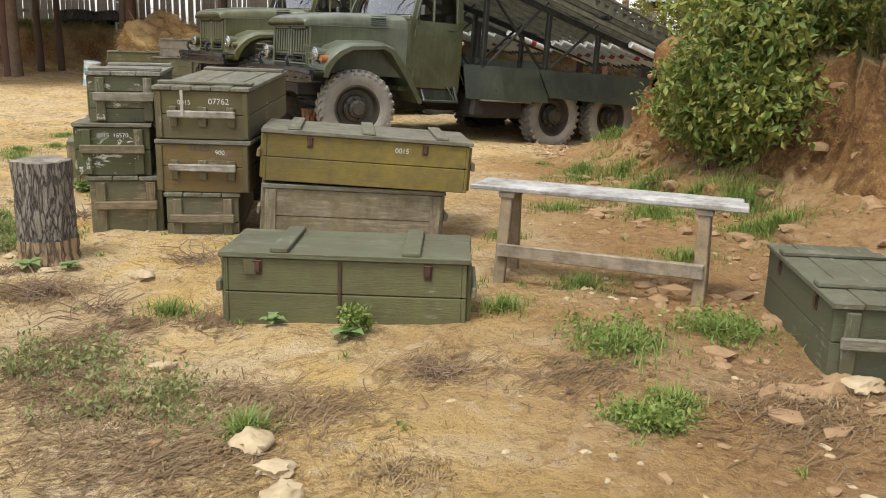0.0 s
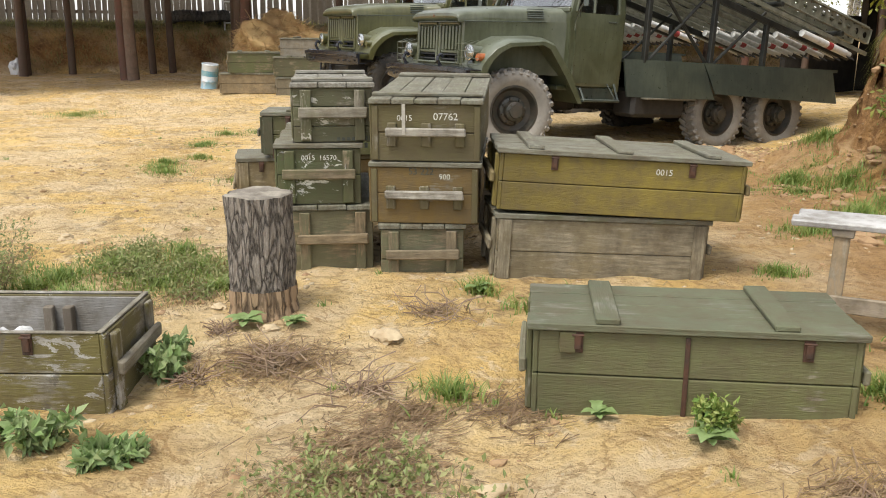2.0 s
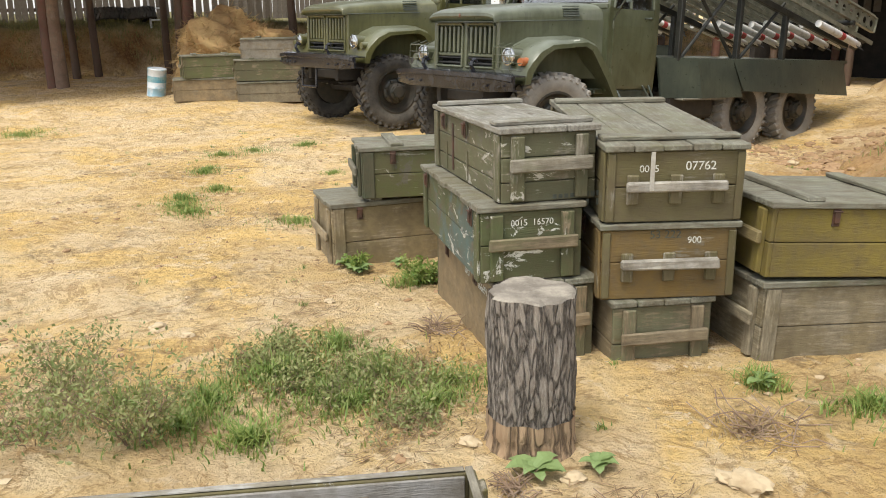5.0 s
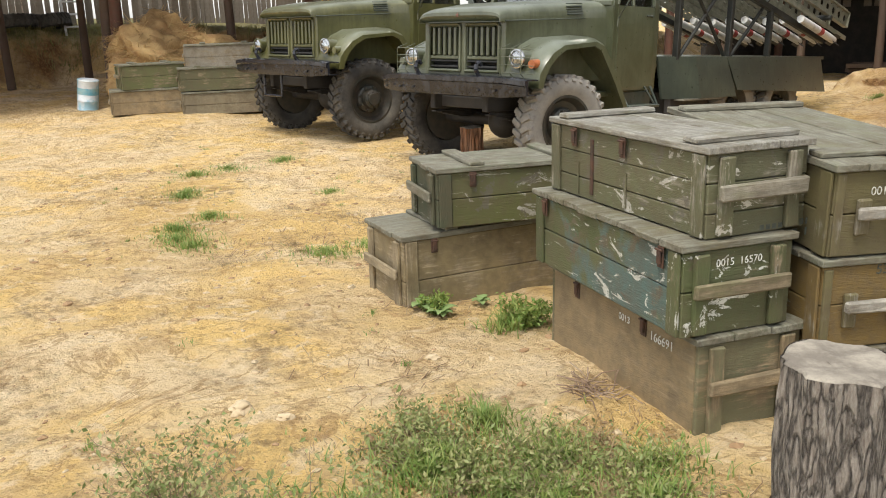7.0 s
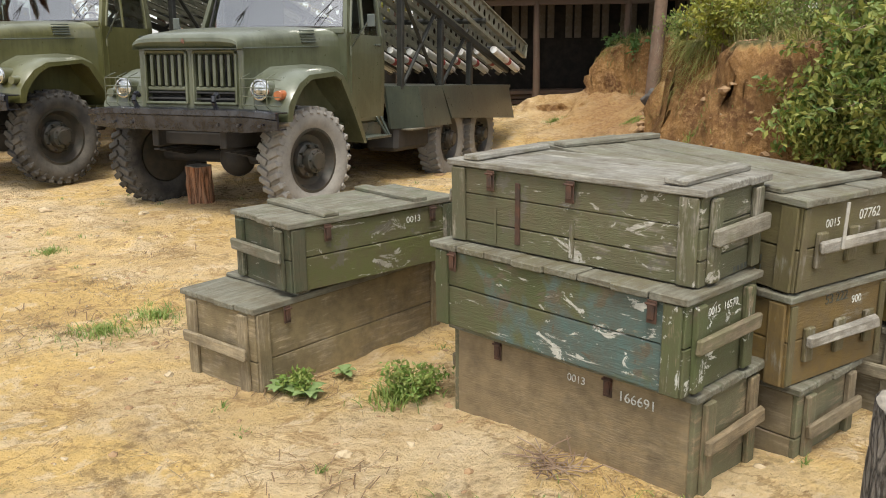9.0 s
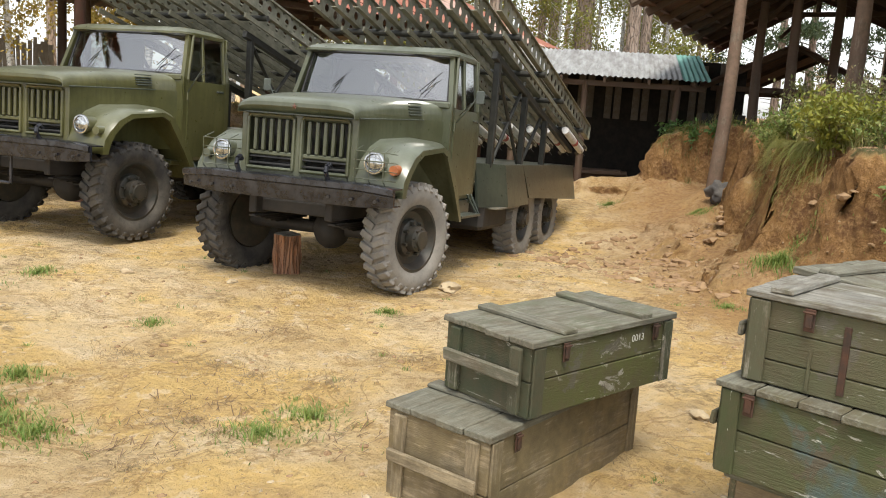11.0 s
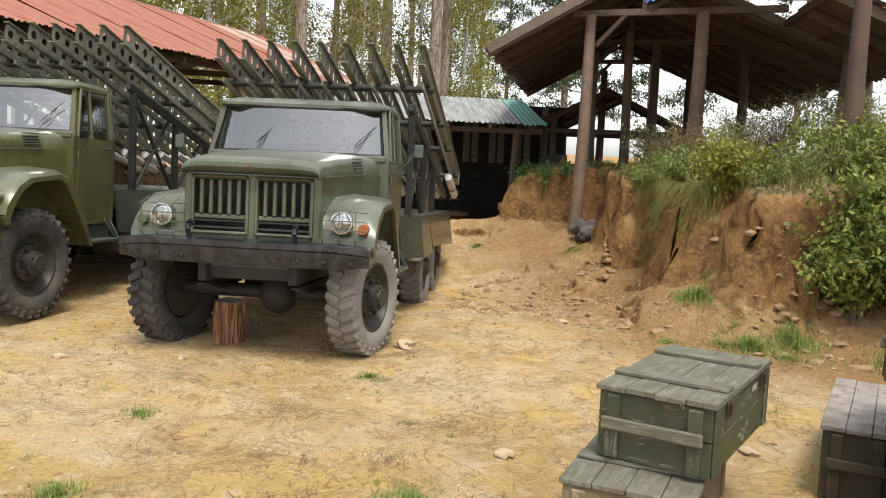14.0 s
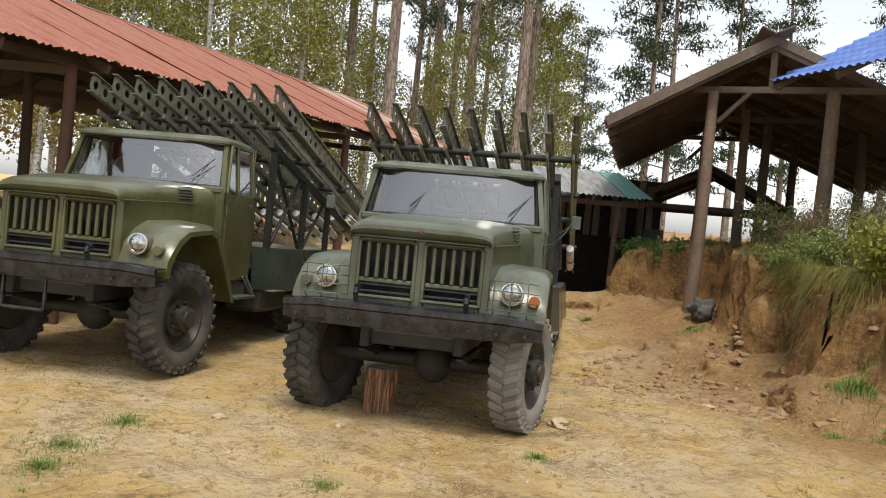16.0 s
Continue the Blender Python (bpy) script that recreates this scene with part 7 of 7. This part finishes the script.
def leaf(vs, fs, c, n_, up, l_, w):
    """A folded leaf of four faces at c."""
    n_ = n_.normalized()
    t_ = up.cross(n_)
    t_ = t_.normalized() if t_.length > 1e-3 else Vector((1, 0, 0))
    b_2 = n_.cross(t_)
    b = len(vs)
    for a, c2, d in ((0, 0, 0), (0.45, 0.5, 0.12), (0.45, -0.5, 0.12), (0.5, 0, 0), (1.0, 0, -0.06)):
        vs.append(tuple(c + t_ * (a * l_) + b_2 * (c2 * w) + n_ * (d * l_ * 0.8)))
    fs += [(b, b + 3, b + 1), (b, b + 2, b + 3), (b + 1, b + 3, b + 4), (b + 3, b + 2, b + 4)]


def leaf_mesh(name, spots, mat, rng, l_=0.07, w=0.035):
    vs, fs = [], []
    for p_, s in spots:
        d = Vector((rng.gauss(0, 1), rng.gauss(0, 1), rng.gauss(0.7, 0.8)))
        leaf(vs, fs, Vector(p_), d, Vector((rng.gauss(0, 1), rng.gauss(0, 1), rng.gauss(0, 0.5))), l_ * s, w * s)
    me_ = bpy.data.meshes.new(name)
    me_.from_pydata(vs, [], fs)
    me_.materials.append(mat)
    return me_


def build_bush(name, label, base, stems, spread_, height, leaves, mat, rng, l_=0.075, droop=0.5, toward=(0, 0)):
    t = thing(name, Matrix.Translation(base), label, "bush")
    spots = []
    fat = min(0.011, 0.006 * max(spread_, height))
    jig = min(0.03, 0.05 * max(spread_, height))
    bm = bmesh.new()
    for k in range(stems):
        a = rng.uniform(0, 6.283)
        reach = spread_ * rng.uniform(0.25, 1.0)
        hh = height * rng.uniform(0.55, 1.0)
        pts = []
        for j in range(9):
            u = j / 8
            pts.append(Vector((0.12 * spread_ * math.cos(a) + (math.cos(a) * reach + toward[0]) * u ** 1.3 + 0.05 * spread_ * rng.gauss(0, 1) * u, 0.12 * spread_ * math.sin(a) + (math.sin(a) * reach + toward[1]) * u ** 1.3 + 0.05 * spread_ * rng.gauss(0, 1) * u, hh * (u * (1 + droop) - droop * u * u * 1.25))))
        for j in range(8):
            rod(bm, pts[j], pts[j + 1], fat * (1 - j / 9) + fat * 0.15, fat * (1 - (j + 1) / 9) + fat * 0.15, 5, False)
        twigs = []
        for j in range(2, 9):
            for _ in range(3):
                d = Vector((rng.gauss(0, 1), rng.gauss(0, 1), rng.gauss(0.1, 0.6))).normalized() * rng.uniform(0.35, 1.0) * min(0.42, 0.35 * max(spread_, height))
                twigs.append((pts[j], pts[j] + d))
        for q0, q1 in twigs:
            rod(bm, q0, q1, fat * 0.25, fat * 0.12, 4, False)
            for i in range(max(1, leaves // (stems * len(twigs)))):
                u = rng.uniform(0.15, 1.08)
                spots.append((q0.lerp(q1, u) + Vector((rng.gauss(0, jig), rng.gauss(0, jig), rng.gauss(0, jig))), rng.uniform(0.6, 1.25)))
    part("stem", bm, M_TWIG, t)
    part("foliage", leaf_mesh("foliage", spots, mat, rng, l_, l_ * 0.5), None, t)
    return t


rng = random.Random(8)
for base, sp, h_, n in (((2.50, 8.15, 0.42), 0.48, 1.15, 9000), ((2.80, 7.65, 0.50), 0.5, 1.2, 9000), ((2.65, 8.95, 0.45), 0.45, 1.0, 8000)):
    build_bush("bush", "low leafy bush hanging down the face of the bank", base, 26, sp, h_, n, M_LEAF, rng, 0.085, 1.4)
build_bush("bush", "large green leafy bush overhanging the clay bank", (2.98, 8.75, 0.55), 44, 0.85, 1.65, 17000, M_LEAF, rng, 0.088, 1.2, (-0.1, 0.0))
build_bush("bush", "dense green bush on the edge of the bank", (3.05, 7.9, 0.75), 44, 0.85, 1.75, 17000, M_LEAF, rng, 0.088, 1.2, (-0.15, 0))
build_bush("bush", "tall green bush at the back of the bank", (3.95, 6.75, 1.45), 34, 1.0, 1.7, 16000, M_LEAF, rng, 0.088, 0.7)
build_bush("bush", "yellow-green shrub on the bank edge", (2.95, 10.6, lie(2.95, 10.6) - 0.1), 14, 0.5, 0.7, 2800, leafy("yellow_green_leaf", (0.28, 0.27, 0.035), (0.17, 0.20, 0.03)), rng, 0.07, 0.4)
build_bush("bush", "leafy shrub growing on top of the bank", (4.3, 9.6, lie(4.3, 9.6) - 0.05), 14, 0.7, 0.8, 2600, M_LEAF, rng, 0.085, 0.4)
build_bush("bush", "low green weeds around the corner of the bank", (7.1, 15.95, lie(7.1, 15.95) - 0.05), 18, 0.75, 0.62, 3600, leafy("nettle_leaf", (0.06, 0.14, 0.03), (0.11, 0.19, 0.045)), rng, 0.10, 0.3)
build_bush("bush", "tangle of green weeds on the bank beside a post", (7.6, 13.9, lie(7.6, 13.9) - 0.05), 14, 0.9, 0.9, 2600, M_WEED, rng, 0.08, 0.3)
M_SEDGE = leafy("fresh_weed_leaf", (0.10, 0.17, 0.03), (0.26, 0.27, 0.07))
for x, y, h_, r in ((4.4, 12.35, 0.55, 0.5), (3.4, 11.4, 0.6, 0.5), (3.0, 10.2, 0.7, 0.55), (4.9, 12.2, 0.8, 0.5), (3.9, 11.3, 0.9, 0.5), (3.5, 9.9, 0.9, 0.6)):
    build_bush("weed_clump", "fresh green weeds on the edge of the clay bank", (x, y, lie(x, y) - 0.05), 16, r * 0.75, h_ * 0.7, 1100, M_SEDGE, rng, 0.055, 0.3)
for k, (x, y, h_, lab) in enumerate(((6.2, 12.9, 0.6, "dry reddish weeds round the foot of a post"), (5.9, 12.4, 0.9, "tall dry reddish weeds on the bank"), (6.4, 11.6, 0.8, "tall dry weeds in front of the barn"), (5.2, 11.6, 0.8, "tall grey-green weeds on the bank"), (6.0, 10.5, 0.9, "tall wispy weeds on the bank top"), (5.0, 9.6, 0.8, "tall weeds with thin leaves on the bank"), (7.3, 11.6, 1.1, "tall wispy weeds in the barn's open side"), (6.9, 10.4, 1.2, "tall grey-green weeds beside the barn"), (8.2, 12.6, 1.0, "tall weeds growing inside the barn"))):
    build_bush("weed_clump", lab, (x, y, lie(x, y) - 0.03), 22, 0.45, h_, 2000, (leafy("dry_weed_leaf", (0.30, 0.20, 0.10), (0.24, 0.20, 0.09)) if k < 3 else M_WEED), rng, 0.045, 0.1)
WEEDS = "low weeds on the soil"
for k, (x, y, r, h_) in enumerate(((-4.49, 5.83, 0.34, 0.36), (-4.05, 5.38, 0.32, 0.38), (-4.45, 5.36, 0.34, 0.24), (-3.35, 5.95, 0.42, 0.06), (-3.0, 5.75, 0.42, 0.055), (-3.65, 6.2, 0.36, 0.055), (-0.42, 3.98, 0.08, 0.13), (0.84, 3.85, 0.34, 0.065), (-2.84, 7.45, 0.16, 0.16), (-1.66, 3.45, 0.36, 0.06), (-1.15, 3.1, 0.36, 0.06), (1.45, 4.2, 0.28, 0.06), (0.8, 3.0, 0.17, 0.06), (-3.3, 7.8, 0.09, 0.10))):
    build_bush("weed", "grey-green seedy weed growing on the soil" if k < 6 else "small leafy green weed on the soil", (x, y, lie(x, y) - 0.01), 20, r, h_, 1300 if k < 3 or k > 6 else 2400, M_WEED if k < 6 or k in (9, 10) else M_GRASS, rng, 0.026 if k < 6 else 0.03, 0.2)


def broad_plant(x, y, r, rng, label):
    t = thing("broadleaf_plant", pose(x, y, lie(x, y)), label, "plant", "broad-leaved plants")
    for k in range(9):
        a = k * 2.4 + rng.uniform(-0.3, 0.3)
        rr = r * rng.uniform(0.55, 1.0)
        bm = bmesh.new()
        prev = None
        for j in range(6):
            u = j / 5
            q = Vector((math.cos(a) * rr * u, math.sin(a) * rr * u, 0.01 + rr * (0.9 * u - 0.75 * u * u) + 0.01 * k / 3))
            w = 0.32 * rr * math.sin(math.pi * (0.12 + 0.86 * u)) * (1 + 0.25 * math.sin(14 * u + k))
            s = Vector((-math.sin(a), math.cos(a), 0)) * w
            row = [bm.verts.new(q - s + Vector((0, 0, 0.15 * w))), bm.verts.new(q), bm.verts.new(q + s + Vector((0, 0, 0.15 * w)))]
            if prev:
                bm.faces.new((prev[0], prev[1], row[1], row[0]))
                bm.faces.new((prev[1], prev[2], row[2], row[1]))
            prev = row
        part("leaf", bm, M_BROAD, t)


M_BROAD = leafy("burdock_leaf", (0.18, 0.28, 0.09), (0.30, 0.36, 0.17))
for x, y, r in ((-0.83, 4.05, 0.08), (-2.49, 5.0, 0.12), (-2.25, 5.03, 0.09), (-3.38, 7.83, 0.10), (-3.27, 7.72, 0.10), (-3.02, 7.86, 0.08), (-1.36, 5.72, 0.10), (-0.45, 3.9, 0.11)):
    broad_plant(x, y, r, rng, "pale green broad-leaved weed on the soil")
for x, y, r, h_ in ((-3.0, 3.66, 0.13, 0.13), (-2.80, 3.66, 0.13, 0.13), (-2.59, 3.57, 0.08, 0.07), (-2.48, 3.62, 0.08, 0.06), (-2.62, 4.32, 0.08, 0.14), (-2.66, 4.52, 0.07, 0.12)):
    build_bush("weed", "bright green leafy weed beside the open crate", (x, y, lie(x, y) - 0.01), 14, r, h_, 420, M_BROAD, rng, 0.055, 0.3)
for x, y, r in ((-2.20, 4.52, 0.19), (-2.58, 4.9, 0.1), (-1.75, 4.25, 0.2), (-2.79, 6.5, 0.15), (-1.54, 5.25, 0.2), (-2.5, 4.3, 0.12), (0.0, 3.45, 0.14)):
    t = thing("dead_weed", pose(x, y, lie(x, y)), "tangle of dry brown dead weed stalks", "dry plant", "dead weeds")
    bm = bmesh.new()
    for k in range(44):
        a, l_ = rng.uniform(0, 6.283), r * rng.uniform(0.35, 1.1)
        q0 = Vector((rng.gauss(0, r * 0.3), rng.gauss(0, r * 0.3), 0.0))
        q1 = q0 + Vector((math.cos(a) * l_ * 0.5, math.sin(a) * l_ * 0.5, l_ * rng.uniform(0.1, 0.45)))
        q2 = q1 + Vector((math.cos(a + rng.gauss(0, 0.6)) * l_ * 0.5, math.sin(a + rng.gauss(0, 0.6)) * l_ * 0.5, l_ * rng.uniform(-0.1, 0.25)))
        pipe(bm, [q0, q1, q2], 0.0028, 4)
    part("stalk", bm, M_TWIG, t)

# gravel and clods
def gravel(name, label, count, zone, smin, smax, mat, seed):
    rng_ = random.Random(seed)
    base = bmesh.new()
    bmesh.ops.create_icosphere(base, subdivisions=1, radius=1)
    bv = np.array([v.co[:] for v in base.verts])
    bf = [[v.index for v in f.verts] for f in base.faces]
    base.free()
    vs, fs = [], []
    for _ in range(count):
        x, y = rng_.uniform(zone[0], zone[1]), rng_.uniform(zone[2], zone[3])
        if noise.noise(Vector((x * 0.9, y * 0.9, seed))) < rng_.uniform(-0.35, 0.45):
            continue
        s = smin + (smax - smin) * rng_.random() ** 4
        a = rng_.uniform(0, 6.283)
        q = bv * (1 + 0.35 * np.random.RandomState(rng_.randrange(10 ** 6)).uniform(-1, 1, (len(bv), 1)))
        q = q * np.array((s, s * rng_.uniform(0.5, 0.9), s * rng_.uniform(0.3, 0.6)))
        q = np.stack([q[:, 0] * math.cos(a) - q[:, 1] * math.sin(a) + x, q[:, 0] * math.sin(a) + q[:, 1] * math.cos(a) + y, q[:, 2] + lie(x, y)], -1)
        b = len(vs)
        vs += q.tolist()
        fs += [[b + i for i in f] for f in bf]
    me_ = bpy.data.meshes.new(name)
    me_.from_pydata(vs, [], fs)
    me_.materials.append(mat)
    tagged(new(name, me_), label, "gravel", kind="stuff")


gravel("gravel", "small pale stones and grit strewn over the soil", 5200, (-6.5, 3.2, 1.0, 13.5), 0.004, 0.032, M_STONE, 3)
gravel("bank_rubble", "clay crumbs and stones along the foot of the bank", 5200, (1.2, 4.6, 3.0, 14.5), 0.012, 0.11, M_CLOD, 14)
gravel("clods", "crumbs of dry clay on the trodden yard", 6500, (-6.5, 3.4, 1.0, 14.5), 0.005, 0.035, M_CLOD, 9)

# ---- trees ----
def build_pine(h, crown_from, rng, label, leaves=2600, rad=2.2):
    t = thing("pine_tree", Matrix.Identity(4), label, "tree", "pine trees behind the yard")
    bm = bmesh.new()
    rings = []
    bx, by = rng.uniform(-0.3, 0.3), rng.uniform(-0.3, 0.3)
    for k in range(13):
        u = k / 12
        r = 0.21 * (1 - 0.82 * u) * h / 18 + 0.02
        rings.append([(bx * u * u + r * math.cos(a), by * u * u + r * math.sin(a), h * u - 0.3) for a in [6.283 * j / 10 for j in range(10)]])
    loft(bm, rings)
    part("trunk", bm, M_BARK_RED, t, "", 60)
    spots = []
    bm = bmesh.new()
    n = 26
    for k in range(n):
        u = crown_from + (1 - crown_from) * (k + rng.random()) / n
        a = rng.uniform(0, 6.283)
        ll = rad * (1.05 - 0.75 * (u - crown_from) / (1 - crown_from)) * rng.uniform(0.5, 1.1)
        p0 = Vector((bx * u * u, by * u * u, h * u))
        p1 = p0 + Vector((math.cos(a) * ll, math.sin(a) * ll, ll * rng.uniform(-0.05, 0.45)))
        rod(bm, p0, p1, 0.035, 0.01, 5, False)
        for _ in range(5):
            q = p0.lerp(p1, rng.uniform(0.45, 1.05)) + Vector((rng.gauss(0, 0.28), rng.gauss(0, 0.28), rng.gauss(0.1, 0.15)))
            for _ in range(leaves // (n * 5)):
                spots.append((q + Vector((rng.gauss(0, 0.24), rng.gauss(0, 0.24), rng.gauss(0, 0.13))), rng.uniform(0.6, 1.3)))
    for k in range(9):
        u = crown_from * rng.uniform(0.45, 1.0)
        a = rng.uniform(0, 6.283)
        p0 = Vector((bx * u * u, by * u * u, h * u))
        rod(bm, p0, p0 + Vector((math.cos(a), math.sin(a), 0.1)) * rng.uniform(0.3, 1.1), 0.018, 0.006, 4, False)
    part("branchwork", bm, M_BARK, t)
    part("crown", leaf_mesh("crown", spots, M_NEEDLE, rng, 0.24, 0.075), None, t, "dark green needle clumps")
    return t


def build_birch(h, rng, label, mat, leaves=4200, rad=1.7):
    t = thing("birch_tree", Matrix.Identity(4), label, "tree", "birch trees behind the yard")
    bm = bmesh.new()
    rings = []
    for k in range(11):
        u = k / 10
        r = 0.12 * (1 - 0.85 * u) + 0.012
        rings.append([(0.25 * math.sin(2 * u) + r * math.cos(a), 0.15 * u * u + r * math.sin(a), h * u - 0.3) for a in [6.283 * j / 9 for j in range(9)]])
    loft(bm, rings)
    part("trunk", bm, M_BIRCH, t, "", 60)
    spots = []
    bm = bmesh.new()
    n = 34
    for k in range(n):
        u = 0.2 + 0.8 * (k + rng.random()) / n
        a = rng.uniform(0, 6.283)
        ll = rad * math.sin(math.pi * (0.18 + 0.75 * (u - 0.2) / 0.8)) * rng.uniform(0.6, 1.15)
        p0 = Vector((0.25 * math.sin(2 * u), 0.15 * u * u, h * u))
        p1 = p0 + Vector((math.cos(a) * ll, math.sin(a) * ll, ll * 0.55))
        p2 = p1 + Vector((math.cos(a) * 0.3, math.sin(a) * 0.3, -rng.uniform(0.4, 1.3)))
        rod(bm, p0, p1, 0.02, 0.008, 4, False)
        rod(bm, p1, p2, 0.008, 0.004, 4, False)
        for _ in range(leaves // n):
            v = rng.random()
            q = p0.lerp(p1, 0.35 + 0.65 * v * 2) if v < 0.5 else p1.lerp(p2, 2 * v - 1)
            spots.append((q + Vector((rng.gauss(0, 0.22), rng.gauss(0, 0.22), rng.gauss(-0.1, 0.28))), rng.uniform(0.6, 1.3)))
    part("branchwork", bm, M_BIRCH, t)
    part("crown", leaf_mesh("crown", spots, mat, rng, 0.135, 0.085), None, t, "hanging yellow-green leaves")
    return t


rng = random.Random(21)
EYE_END = Vector((-7.3, 7.4, 0))


def far_spot(bearing, dist):
    x, y = EYE_END.x + dist * math.sin(radians(bearing)), EYE_END.y + dist * math.cos(radians(bearing))
    return x, y


pines = [build_pine(24, 0.42, rng, "tall pine with bare reddish trunk", 4600, 2.6), build_pine(21, 0.5, rng, "slim tall pine with high crown", 4200, 2.2), build_pine(15, 0.22, rng, "smaller pine with dense dark crown", 6000, 2.4)]
birches = [build_birch(13, rng, "birch with hanging yellow-green leaves", M_LEAF_B, 7500, 1.9), build_birch(10, rng, "slender birch with green-yellow leaves", M_LEAF_B, 6200, 1.6), build_birch(8, rng, "small birch in yellow autumn leaf", M_LEAF_Y, 6000, 1.6)]
used = set()


def plant(kind, pool, bearing, dist, scale=1.0):
    x, y = far_spot(bearing, dist)
    m = Matrix.Translation((x, y, lie(x, y) - 0.1)) @ Matrix.Rotation(rng.uniform(0, 6.283), 4, "Z")
    ob = pool[kind]
    if ob.name in used:
        ob = copy_thing(ob, m)
    else:
        used.add(ob.name)
        ob.matrix_world = m
    ob.scale = (scale, scale, scale)


for bearing, dist, kind in ((24, 44, 0), (38.6, 36, 1), (41.2, 33, 0), (42.9, 47, 1), (44.2, 41, 0), (45.4, 45, 1), (46.5, 39, 0), (49.9, 35, 0), (50.4, 37, 1), (47.6, 62, 1), (39.9, 58, 0), (43.6, 66, 1), (35.5, 52, 0), (31, 50, 1), (28, 60, 0), (20, 55, 1), (52.2, 58, 2), (53.9, 62, 2), (58.2, 40, 2), (59.6, 44, 2), (63.5, 46, 2), (66.5, 50, 2), (12, 50, 0), (5, 48, 1), (-4, 55, 0), (-14, 50, 1), (72, 52, 2)):
    plant(kind, pines, bearing, dist, rng.uniform(0.92, 1.1))
for bearing, dist, kind, sc in ((21, 33, 0, 1), (24.5, 30, 1, 1.1), (27.5, 34, 0, 1.05), (30, 30, 1, 1.15), (32.5, 35, 0, 1.1), (35, 32, 1, 1.1), (37.5, 36, 0, 1), (40, 42, 1, 1), (48.8, 40, 0, 0.95), (51.3, 38, 1, 1.1), (46.2, 48, 0, 1), (18, 28, 2, 1), (20, 25, 2, 0.9), (15.5, 30, 2, 1.1), (22.5, 27, 1, 0.8), (8, 33, 0, 1), (0, 36, 1, 1), (43.5, 50, 2, 1.2), (51.8, 47, 1, 1), (12, 26, 2, 0.9), (26, 40, 1, 1.1), (33.5, 44, 0, 1.1), (38.5, 46, 1, 1.1), (44.8, 36, 1, 0.9), (50.2, 52, 0, 1.1), (29, 46, 0, 1.1), (36, 39, 2, 1.2)):
    plant(kind, birches, bearing, dist, sc)
